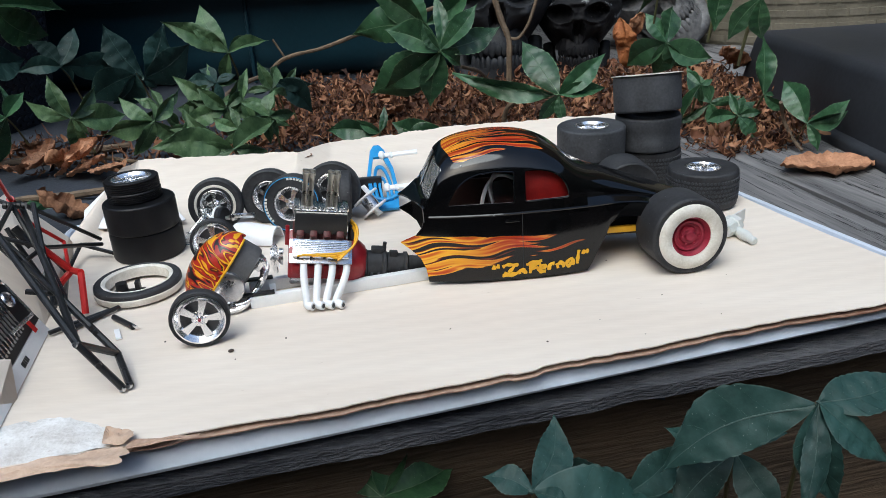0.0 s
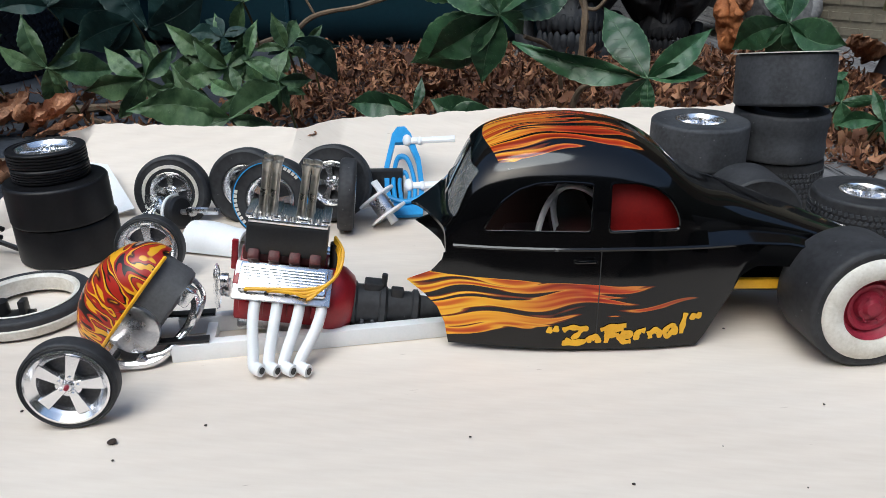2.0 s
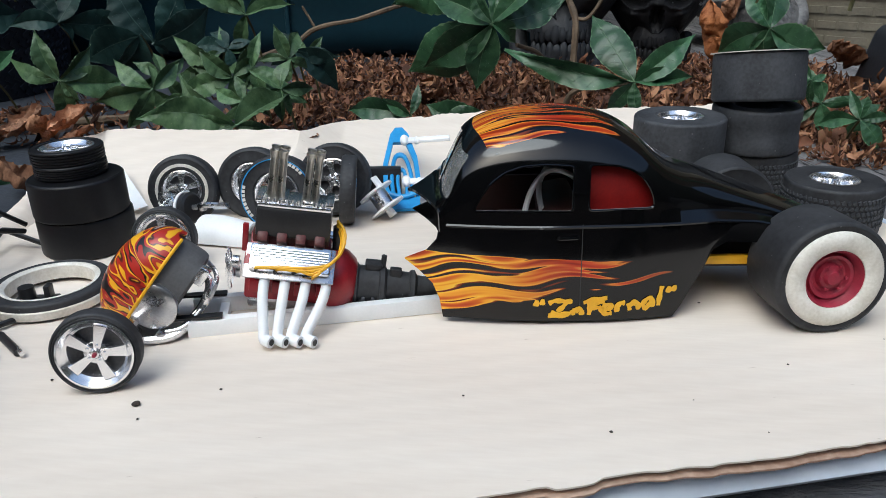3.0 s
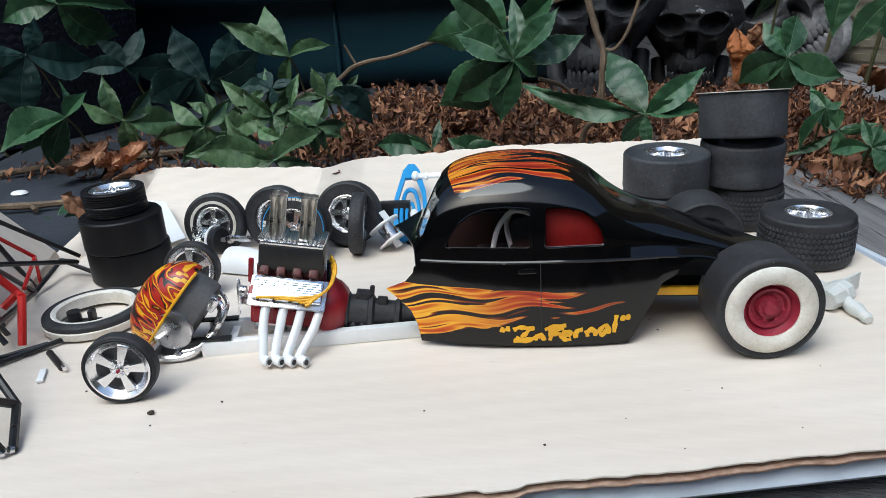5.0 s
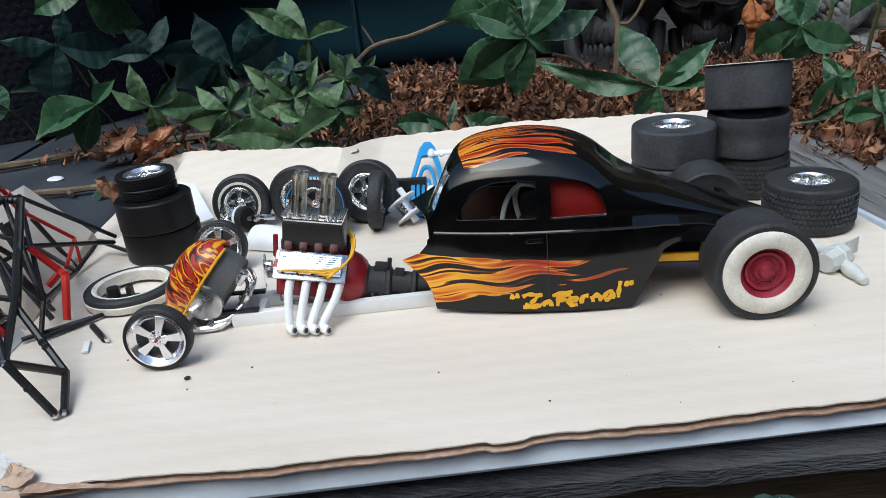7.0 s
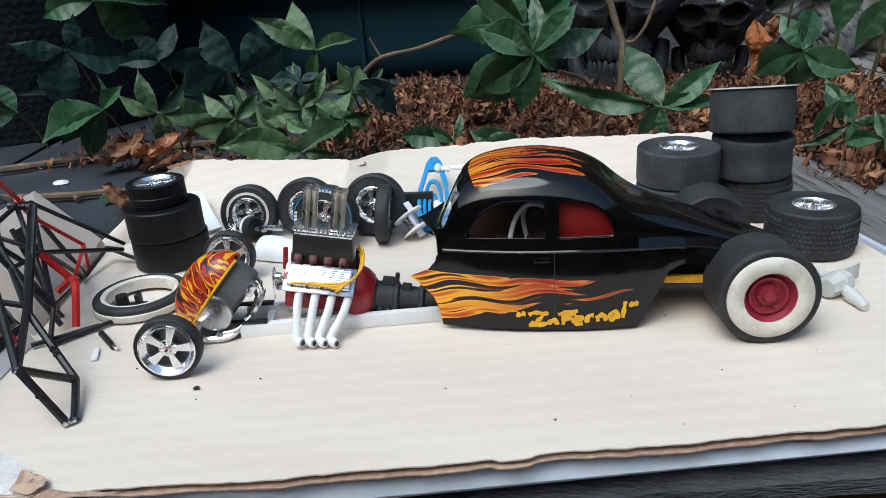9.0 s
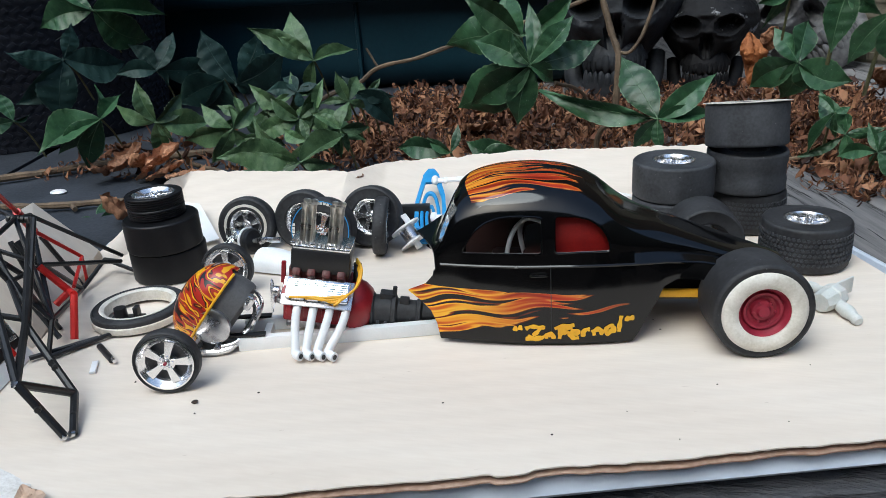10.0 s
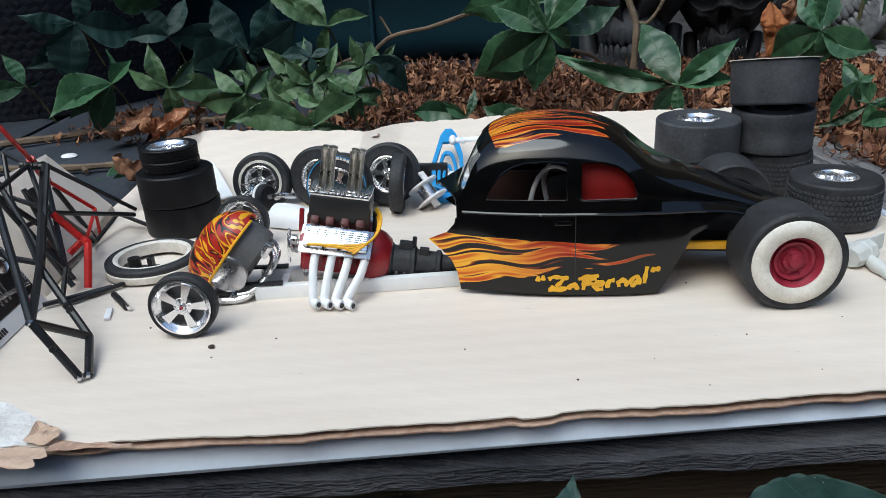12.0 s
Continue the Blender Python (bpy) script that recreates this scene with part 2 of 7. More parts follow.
def flamed_paint():
    """Gloss black with airbrushed flames: licks on the sides that run back from the cowl, and on the roof from the windscreen."""
    m, n, l, b = shader("flamed_black_gloss_paint")

    def mt(op, *args, clamp=False):
        q = n.new("ShaderNodeMath")
        q.operation, q.use_clamp = op, clamp
        for k, v in enumerate(args):
            if isinstance(v, (int, float)):
                q.inputs[k].default_value = v
            else:
                l.new(v, q.inputs[k])
        return q.outputs[0]

    def curve(v, lo, hi, stops):
        q, r = n.new("ShaderNodeMapRange"), n.new("ShaderNodeValToRGB")
        q.inputs["From Min"].default_value, q.inputs["From Max"].default_value = lo, hi
        l.new(v, q.inputs["Value"])
        l.new(q.outputs[0], r.inputs[0])
        ramp_stops(r, [((p - lo) / (hi - lo), c if isinstance(c, tuple) else (c, c, c)) for p, c in stops])
        return r.outputs[0]

    def noise(x, y, z, detail, twist):
        c, q = n.new("ShaderNodeCombineXYZ"), n.new("ShaderNodeTexNoise")
        for k, v in enumerate((x, y)):
            l.new(v, c.inputs[k])
        c.inputs[2].default_value = z
        q.inputs["Scale"].default_value, q.inputs["Detail"].default_value, q.inputs["Distortion"].default_value = 1.0, detail, twist
        l.new(c.outputs[0], q.inputs["Vector"])
        return q.outputs["Fac"]

    co, sep = n.new("ShaderNodeTexCoord"), n.new("ShaderNodeSeparateXYZ")
    l.new(co.outputs["Object"], sep.inputs[0])
    u, y, z = (mt("MULTIPLY", sep.outputs[k], 1000.0) for k in range(3))
    # sides
    sway = mt("MULTIPLY", mt("SINE", mt("MULTIPLY_ADD", u, 0.27, mt("MULTIPLY", z, 0.22))), 0.75)
    w = mt("ADD", mt("MULTIPLY_ADD", u, -0.045, z), sway)
    lick = noise(mt("MULTIPLY", u, 0.040), mt("MULTIPLY", w, 0.56), 5.3, 0.8, 0.5)
    rise = curve(u, -10, 62, [(-10, 0.37), (4, 0.41), (20, 0.445), (34, 0.49), (46, 0.55), (55, 0.63), (61, 0.98)])
    over = mt("MULTIPLY", mt("SUBTRACT", z, mt("MULTIPLY_ADD", u, -0.05, 18.8), clamp=True), 0.9)
    under = mt("MULTIPLY", mt("SUBTRACT", mt("MULTIPLY_ADD", mt("MAXIMUM", u, 0.0), 0.15, 3.9), z, clamp=True), 0.45)
    side = mt("SUBTRACT", lick, mt("ADD", rise, mt("ADD", over, under)))
    # roof
    wave = mt("MULTIPLY", mt("SINE", mt("MULTIPLY_ADD", u, 0.35, mt("MULTIPLY", y, 0.3))), 0.6)
    roof_lick = noise(mt("MULTIPLY", u, 0.045), mt("MULTIPLY", mt("ADD", y, wave), 0.62), 2.1, 0.8, 0.5)
    far = mt("ABSOLUTE", y)
    roof_rise = curve(u, 0, 50, [(4, 0.34), (14, 0.39), (24, 0.44), (34, 0.52), (41, 0.62), (47, 0.98)])
    rim = mt("MULTIPLY", mt("SUBTRACT", far, mt("MULTIPLY_ADD", u, -0.12, 18.2), clamp=True), 0.6)
    ahead = mt("GREATER_THAN", mt("MULTIPLY_ADD", mt("MULTIPLY", far, far), 0.012, 8.2), u)
    roof = mt("SUBTRACT", roof_lick, mt("ADD", roof_rise, mt("ADD", rim, ahead)))
    high = mt("GREATER_THAN", z, 36.0)
    geo, facing_ = n.new("ShaderNodeNewGeometry"), n.new("ShaderNodeSeparateXYZ")
    l.new(geo.outputs["Normal"], facing_.inputs[0])
    inner_side = mt("LESS_THAN", mt("MULTIPLY", facing_.outputs[1], y), 0.0)
    inner_roof = mt("LESS_THAN", facing_.outputs[2], 0.0)
    side, roof = mt("SUBTRACT", side, inner_side), mt("SUBTRACT", roof, inner_roof)
    level = mt("ADD", mt("MULTIPLY", side, mt("SUBTRACT", 1.0, high)), mt("MULTIPLY", roof, high))
    black = (0.0028, 0.0028, 0.0032)
    front = curve(level, -0.10, 0.40, [(-0.02, black), (0.012, (0.30, 0.05, 0.008)), (0.03, (0.88, 0.50, 0.035)), (0.10, (0.86, 0.40, 0.02)), (0.16, (0.66, 0.15, 0.010)), (0.24, (0.46, 0.05, 0.008)), (0.36, (0.10, 0.012, 0.006))])
    back = curve(level, -0.10, 0.40, [(-0.02, black), (0.01, (0.16, 0.030, 0.010)), (0.035, (0.62, 0.22, 0.03)), (0.075, (0.50, 0.06, 0.012)), (0.17, (0.36, 0.026, 0.008)), (0.30, (0.10, 0.010, 0.006))])
    dim = curve(level, -0.10, 0.40, [(-0.02, black), (0.02, (0.10, 0.03, 0.012)), (0.08, (0.24, 0.06, 0.015)), (0.2, (0.10, 0.012, 0.006))])
    run = mt("SUBTRACT", u, mt("MULTIPLY", high, -4.0))

    def blend(fac, p, q_):
        q = n.new("ShaderNodeMix")
        q.data_type = "RGBA"
        l.new(fac, q.inputs["Factor"])
        l.new(p, q.inputs["A"])
        l.new(q_, q.inputs["B"])
        return q.outputs["Result"]

    c = blend(mt("MULTIPLY_ADD", run, 1 / 24, -0.30, clamp=True), front, back)
    c = blend(mt("MULTIPLY_ADD", run, 1 / 16, -2.6, clamp=True), c, dim)
    l.new(c, b.inputs["Base Color"])
    dust = n.new("ShaderNodeTexNoise")
    dust.inputs["Scale"].default_value, dust.inputs["Detail"].default_value = 80, 5
    l.new(co.outputs["Object"], dust.inputs["Vector"])
    l.new(mt("MULTIPLY_ADD", dust.outputs["Fac"], 0.10, 0.05), b.inputs["Roughness"])
    b.inputs["Specular IOR Level"].default_value, b.inputs["Coat Weight"].default_value, b.inputs["Coat Roughness"].default_value = 0.42, 0.1, 0.04
    return m


FLAMED_BLACK = flamed_paint()


def shell_paint():
    """Yellow enamel with hand-painted wandering red licks, edged in black, and a few grey ones."""
    m, n, l, b = shader("yellow_paint_with_red_flames")
    co, mp, nz = n.new("ShaderNodeTexCoord"), n.new("ShaderNodeMapping"), n.new("ShaderNodeTexNoise")
    mp.inputs["Scale"].default_value = (230, 70, 110)
    mp.inputs["Rotation"].default_value = (0, 0.3, 0.35)
    nz.inputs["Scale"].default_value, nz.inputs["Detail"].default_value, nz.inputs["Distortion"].default_value = 1.0, 1.0, 0.9
    rp = n.new("ShaderNodeValToRGB")
    yellow, red, dark, black, grey = (0.78, 0.40, 0.014), (0.40, 0.018, 0.010), (0.16, 0.010, 0.008), (0.006, 0.005, 0.005), (0.40, 0.34, 0.36)
    ramp_stops(rp, ((0.0, grey), (0.29, grey), (0.31, black), (0.38, black), (0.39, red), (0.445, red), (0.455, yellow), (0.50, yellow), (0.51, black), (0.53, dark), (0.54, red), (0.59, red), (0.60, yellow), (0.645, yellow), (0.655, black), (0.70, black), (0.71, red)))
    l.new(co.outputs["Object"], mp.inputs["Vector"])
    l.new(mp.outputs[0], nz.inputs["Vector"])
    l.new(nz.outputs["Fac"], rp.inputs[0])
    l.new(rp.outputs[0], b.inputs["Base Color"])
    b.inputs["Roughness"].default_value, b.inputs["Coat Weight"].default_value, b.inputs["Coat Roughness"].default_value = 0.35, 0.15, 0.08
    return m


FLAMED_YELLOW = shell_paint()
BLACK_PLASTIC = surface("black_plastic", (0.008, 0.008, 0.009), (0.022, 0.022, 0.024), 0.4, scale=120, fine=1500, bump=0.15, depth=0.0002)
RUSTY = surface("brown_red_paint", (0.035, 0.008, 0.008), (0.12, 0.022, 0.018), 0.5, scale=260, fine=1800, bump=0.3, depth=0.0003)
RED_PAINT = surface("red_enamel", (0.20, 0.008, 0.014), (0.33, 0.014, 0.022), 0.35, scale=200, fine=1800, bump=0.2, depth=0.0002)
RED_RIM = surface("red_rim_paint", (0.22, 0.012, 0.03), (0.34, 0.025, 0.05), 0.5, scale=260, fine=2000, bump=0.2, depth=0.0002)
RED_PLASTIC = surface("red_plastic", (0.50, 0.012, 0.012), (0.66, 0.022, 0.018), 0.4, scale=160, fine=1500, bump=0.08, depth=0.0002)
# darker copy of the interior red; dim cabin and underside shade are in it
SHADED_INSIDE = surface("shaded_interior", (0.014, 0.005, 0.004), (0.035, 0.010, 0.008), 0.6, scale=120, fine=1500, bump=0.1, depth=0.0002)
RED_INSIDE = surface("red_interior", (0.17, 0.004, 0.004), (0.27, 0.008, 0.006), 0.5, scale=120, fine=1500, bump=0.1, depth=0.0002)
YELLOW = surface("yellow_paint", (0.74, 0.36, 0.012), (0.86, 0.48, 0.02), 0.45, scale=200, fine=1800, bump=0.1, depth=0.0001)
BLUE = surface("blue_plastic", (0.02, 0.22, 0.52), (0.04, 0.32, 0.66), 0.38, scale=160, fine=1500, bump=0.08, depth=0.0002)
DARK_METAL = surface("dark_metal", (0.03, 0.03, 0.032), (0.10, 0.10, 0.105), 0.4, 0.6, scale=240, fine=2000, bump=0.2, depth=0.0002)
BRASS = surface("tarnished_metal", (0.42, 0.40, 0.36), (0.70, 0.68, 0.63), 0.3, 1.0, scale=260, fine=2000, bump=0.3, depth=0.0002)
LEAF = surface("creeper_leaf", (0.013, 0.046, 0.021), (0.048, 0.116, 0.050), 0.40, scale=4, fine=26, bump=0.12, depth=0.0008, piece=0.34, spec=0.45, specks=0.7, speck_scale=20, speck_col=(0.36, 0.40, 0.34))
# lighter copy of LEAF; the brighter middle clusters' light is in its colour
LEAF_LIT = surface("lit_creeper_leaf", (0.030, 0.074, 0.030), (0.110, 0.182, 0.082), 0.46, scale=5, fine=30, bump=0.15, depth=0.0008, piece=0.30, spec=0.35, specks=0.7, speck_scale=22, speck_col=(0.30, 0.30, 0.20))
# blue-green leaf colour, also used to darken green leaves that hang in shade
LEAF_BLUE_SHADED = surface("waxy_and_shaded_leaf", (0.010, 0.032, 0.027), (0.026, 0.064, 0.057), 0.55, scale=4, fine=26, bump=0.12, depth=0.0008, piece=0.35, spec=0.30, specks=0.6, speck_scale=20)
VEIN_BLUE_SHADED = surface("waxy_and_shaded_leaf_vein", (0.022, 0.052, 0.044), (0.045, 0.085, 0.072), 0.6, scale=60, fine=500, bump=0.1)
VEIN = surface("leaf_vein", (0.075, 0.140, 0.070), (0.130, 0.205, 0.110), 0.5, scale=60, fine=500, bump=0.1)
DEAD = surface("dead_leaf", (0.17, 0.070, 0.032), (0.48, 0.25, 0.14), 0.75, scale=4, fine=30, bump=0.4, depth=0.0008, piece=0.30, specks=0.8, speck_scale=9, speck_col=(0.05, 0.025, 0.015))
dm, dn, dl, db = shader("dead_litter")
dg_ = dn.new("ShaderNodeNewGeometry")
dr_ = dn.new("ShaderNodeValToRGB")
dr_.color_ramp.elements[0].color, dr_.color_ramp.elements[1].color = (0.030, 0.011, 0.007, 1), (0.54, 0.27, 0.14, 1)
e_ = dr_.color_ramp.elements.new(0.5)
e_.color = (0.21, 0.080, 0.036, 1)
dx_ = dn.new("ShaderNodeTexNoise")
dx_.inputs["Scale"].default_value = 400
mx_ = dn.new("ShaderNodeMix")
mx_.data_type, mx_.blend_type = "RGBA", "MULTIPLY"
mx_.inputs["Factor"].default_value = 0.6
dl.new(dg_.outputs["Random Per Island"], dr_.inputs[0])
dl.new(dr_.outputs[0], mx_.inputs["A"])
dl.new(dx_.outputs["Color"], mx_.inputs["B"])
dl.new(mx_.outputs["Result"], db.inputs["Base Color"])
db.inputs["Roughness"].default_value = 0.8
DEAD_BITS = dm
PETIOLE = surface("leaf_stalk", (0.10, 0.07, 0.03), (0.16, 0.17, 0.07), 0.6, scale=80, fine=600, bump=0.2, depth=0.0003)
STEM = surface("stem", (0.07, 0.048, 0.03), (0.20, 0.14, 0.088), 0.75, scale=80, fine=600, bump=0.4, depth=0.0005)
TEAL = surface("teal_bin_plastic", (0.006, 0.030, 0.046), (0.011, 0.046, 0.066), 0.42, scale=8, fine=300, bump=0.05, spec=0.4, specks=0.5, speck_scale=16)
NAVY = surface("navy_wicker", (0.005, 0.006, 0.011), (0.014, 0.017, 0.028), 0.6, scale=30, fine=300, bump=0.2)
BOX_BLACK = surface("black_crate_plastic", (0.013, 0.015, 0.018), (0.034, 0.037, 0.045), 0.5, scale=14, fine=350, bump=0.15, spec=0.4)
BASKET = surface("beige_wicker_plastic", (0.16, 0.145, 0.11), (0.26, 0.235, 0.18), 0.7, scale=40, fine=400, bump=0.3, depth=0.0006)
BONE_GREY = surface("grey_resin", (0.007, 0.008, 0.010), (0.038, 0.041, 0.047), 0.6, scale=40, fine=300, bump=0.4, depth=0.001, spec=0.3)
BONE_BLACK = surface("black_resin_worn_to_white", (0.004, 0.004, 0.005), (0.013, 0.013, 0.015), 0.65, scale=40, fine=300, bump=0.5, depth=0.001, spec=0.2, wear=0.9)
BONE_PALE = surface("pale_resin", (0.03, 0.03, 0.033), (0.22, 0.22, 0.225), 0.6, scale=30, fine=240, bump=0.4, depth=0.001)

# dark surface of the added walls that hold back sky light
SKY_BLOCKER = surface("sky_blocker", (0.006, 0.010, 0.006), (0.045, 0.055, 0.03), 0.9, scale=6, fine=40, bump=0.8, depth=0.03)

gm, gn, gl, gb = shader("clear_plastic")
gb.inputs["Base Color"].default_value = (0.93, 0.95, 0.95, 1)
gb.inputs["Transmission Weight"].default_value, gb.inputs["Roughness"].default_value, gb.inputs["IOR"].default_value = 1.0, 0.06, 1.45
CLEAR = gm
# half-clear grey: the windscreen's pale reflection and inner light are in this colour
SHEEN_PANE = surface("sheen_clear_plastic", (0.30, 0.31, 0.31), (0.52, 0.53, 0.53), 0.25, scale=110, fine=900, bump=0.05, depth=0.0001)
SHEEN_PANE.node_tree.nodes["Principled BSDF"].inputs["Alpha"].default_value = 0.38


# ---------------------------------------------------------------- building helpers
MM = 0.001


def thing(name, label, category, m=Matrix(), group="", kind=""):
    e = new(name)
    e.empty_display_size = 0.01
    e.matrix_world = m
    return tagged(e, label, category, group, kind)


def mesh_of(bm, material, shaded=True, name="mesh"):
    me = bpy.data.meshes.new(name)
    bmesh.ops.recalc_face_normals(bm, faces=bm.faces)
    bm.to_mesh(me)
    bm.free()
    if material:
        me.materials.append(material)
    if shaded:
        me.shade_smooth()
        me.set_sharp_from_angle(angle=radians(38))
    return me


def part(name, bm, material, parent=None, label="", m=None, shaded=True):
    ob = new(name, mesh_of(bm, material, shaded, name))
    if parent:
        ob.parent = parent
    if m is not None:
        ob.matrix_basis = m
    return tagged(ob, label)


def share(name, me, parent, m):
    ob = new(name, me)
    ob.parent = parent
    ob.matrix_basis = m
    return ob


def box(bm, sx, sy, sz, m=Matrix(), bev=0.0):
    r = bmesh.ops.create_cube(bm, size=1, matrix=m @ Matrix.Diagonal((sx, sy, sz, 1)))
    if bev:
        es = list({e for v in r["verts"] for e in v.link_edges})
        bmesh.ops.bevel(bm, geom=es, offset=bev, segments=2, affect="EDGES", profile=0.5)
    return bm


def cyl(bm, r1, r2, h, m=Matrix(), seg=24, caps=True):
    """A frustum from z = 0 to h."""
    bmesh.ops.create_cone(bm, cap_ends=caps, segments=seg, radius1=r1, radius2=r2, depth=h, matrix=m @ Matrix.Translation((0, 0, h / 2)))
    return bm


def lathe(bm, profile, seg=40, m=Matrix(), closed=False):
    rings = []
    for r, z in profile:
        if r < 1e-7:
            rings.append([bm.verts.new(m @ Vector((0, 0, z)))])
        else:
            rings.append([bm.verts.new(m @ Vector((r * math.cos(2 * math.pi * k / seg), r * math.sin(2 * math.pi * k / seg), z))) for k in range(seg)])
    pairs = list(zip(rings, rings[1:])) + ([(rings[-1], rings[0])] if closed else [])
    for a, b in pairs:
        for k in range(seg):
            q = [a[k % len(a)], a[(k + 1) % len(a)], b[(k + 1) % len(b)], b[k % len(b)]]
            q = list(dict.fromkeys(q))
            if len(q) > 2:
                bm.faces.new(q)
    return bm


def tube(bm, pts, radius, seg=8, radii=None, m=Matrix()):
    """A round bar swept along pts."""
    pts = [Vector(p) for p in pts]
    rings, up = [], None
    for i, p in enumerate(pts):
        d = (pts[min(i + 1, len(pts) - 1)] - pts[max(i - 1, 0)]).normalized()
        if up is None:
            up = d.orthogonal().normalized()
        up = (up - d * up.dot(d)).normalized()
        side = d.cross(up)
        r = radii[i] if radii else radius
        rings.append([bm.verts.new(m @ (p + (up * math.cos(2 * math.pi * k / seg) + side * math.sin(2 * math.pi * k / seg)) * r)) for k in range(seg)])
    for a, b in zip(rings, rings[1:]):
        for k in range(seg):
            bm.faces.new((a[k], a[(k + 1) % seg], b[(k + 1) % seg], b[k]))
    bm.faces.new(list(reversed(rings[0])))
    bm.faces.new(rings[-1])
    return bm


def prism(bm, pts, h, m=Matrix()):
    """A polygon in the local xy plane, extruded from z = 0 to h."""
    lo = [bm.verts.new(m @ Vector((x, y, 0))) for x, y in pts]
    hi = [bm.verts.new(m @ Vector((x, y, h))) for x, y in pts]
    bm.faces.new(list(reversed(lo)))
    bm.faces.new(hi)
    for k in range(len(pts)):
        j = (k + 1) % len(pts)
        bm.faces.new((lo[k], lo[j], hi[j], hi[k]))
    return bm


def spline(pts, steps=6):
    """A smooth curve through pts."""
    pts = [Vector(p) for p in pts]
    out = []
    for i in range(len(pts) - 1):
        p0, p1, p2, p3 = pts[max(i - 1, 0)], pts[i], pts[i + 1], pts[min(i + 2, len(pts) - 1)]
        for k in range(steps):
            t = k / steps
            out.append(0.5 * ((2 * p1) + (p2 - p0) * t + (2 * p0 - 5 * p1 + 4 * p2 - p3) * t * t + (3 * p1 - p0 - 3 * p2 + p3) * t ** 3))
    return out + [pts[-1]]


def lerp(x, table):
    """Piecewise smooth value of x in a table of (x, value)."""
    if x <= table[0][0]:
        return table[0][1]
    for (a, va), (b, vb) in zip(table, table[1:]):
        if x <= b:
            t = (x - a) / (b - a)
            return va + (vb - va) * t
    return table[-1][1]


def smooth(x, table):
    """Like lerp, but a curve with no kinks that does not overshoot."""
    n = len(table)
    if x <= table[0][0]:
        return table[0][1]
    if x >= table[-1][0]:
        return table[-1][1]
    k = next(i for i in range(n - 1) if x <= table[i + 1][0])
    d = [(table[i + 1][1] - table[i][1]) / (table[i + 1][0] - table[i][0]) for i in range(n - 1)]

    def slope(i):
        if i == 0 or i == n - 1:
            return d[min(i, n - 2)]
        return 0.0 if d[i - 1] * d[i] <= 0 else 2 * d[i - 1] * d[i] / (d[i - 1] + d[i])
    (x0, y0), (x1, y1) = table[k], table[k + 1]
    h = x1 - x0
    t = (x - x0) / h
    return (2 * t ** 3 - 3 * t * t + 1) * y0 + (t ** 3 - 2 * t * t + t) * h * slope(k) + (3 * t * t - 2 * t ** 3) * y1 + (t ** 3 - t * t) * h * slope(k + 1)


def cut(bm, cutters):
    """Takes prisms away from a shell, one after another, and returns what is left; a cut that fails is left out."""
    for c in cutters:
        a = new("tmp_a", mesh_of(bm, None, False))
        o = new("tmp_b", mesh_of(c, None, False))
        before = sum(p.area for p in a.data.polygons)
        md = a.modifiers.new("cut", "BOOLEAN")
        md.operation, md.object, md.solver = "DIFFERENCE", o, "EXACT"
        bpy.context.view_layer.update()
        res = bpy.data.meshes.new_from_object(a.evaluated_get(bpy.context.evaluated_depsgraph_get()))
        good = sum(p.area for p in res.polygons) > 0.6 * before
        bm = bmesh.new()
        bm.from_mesh(res if good else a.data)
        if not good:
            print("cut left out")
        for q in (a, o):
            bpy.data.objects.remove(q)
    return bm


def facing(origin, normal, up):
    """A pose with its z along normal and its y nearest to up."""
    z = Vector(normal).normalized()
    x = Vector(up).cross(z).normalized()
    y = z.cross(x)
    m = Matrix((x, y, z)).transposed().to_4x4()
    m.translation = origin
    return m


def stand(x, y, z, yaw, lean=0, spin=0):
    """The pose of a wheel that stands upright: its axle (local z) points along yaw, tipped up by lean."""
    a, b = radians(yaw), radians(lean)
    return facing((x, y, z), (math.cos(a) * math.cos(b), math.sin(a) * math.cos(b), math.sin(b)), (0, 0, 1)) @ pose(0, 0, 0, 0, 0, spin)


# ---------------------------------------------------------------- ground, timber deck and what lies beneath
def sheet(name, fx, nx, ny, material, thickness=0.0, parent=None, label="", kind="structure", category=""):
    """A surface from fx(s, t), s and t from 0 to 1, given a thickness downwards."""
    bm = bmesh.new()
    vs = [[bm.verts.new(fx(i / nx, j / ny)) for j in range(ny + 1)] for i in range(nx + 1)]
    for i in range(nx):
        for j in range(ny):
            bm.faces.new((vs[i][j], vs[i + 1][j], vs[i + 1][j + 1], vs[i][j + 1]))
    if thickness:
        low = [[bm.verts.new(vs[i][j].co - Vector((0, 0, thickness))) for j in range(ny + 1)] for i in range(nx + 1)]
        for i in range(nx):
            for j in range(ny):
                bm.faces.new((low[i][j], low[i][j + 1], low[i + 1][j + 1], low[i + 1][j]))
        rim = [(i, 0) for i in range(nx)] + [(nx, j) for j in range(ny)] + [(i, ny) for i in range(nx, 0, -1)] + [(0, j) for j in range(ny, 0, -1)]
        for (a, b), (c, d) in zip(rim, rim[1:] + rim[:1]):
            bm.faces.new((vs[a][b], low[a][b], low[c][d], vs[c][d]))
    ob = part(name, bm, material, parent, label)
    return tagged(ob, label, category, kind=kind)


sheet("ground", lambda s, t: Vector(((s - 0.5) * 400, (t - 0.5) * 400, -0.42)), 8, 8, SOIL, label="dark bare soil below the timber deck", category="ground")

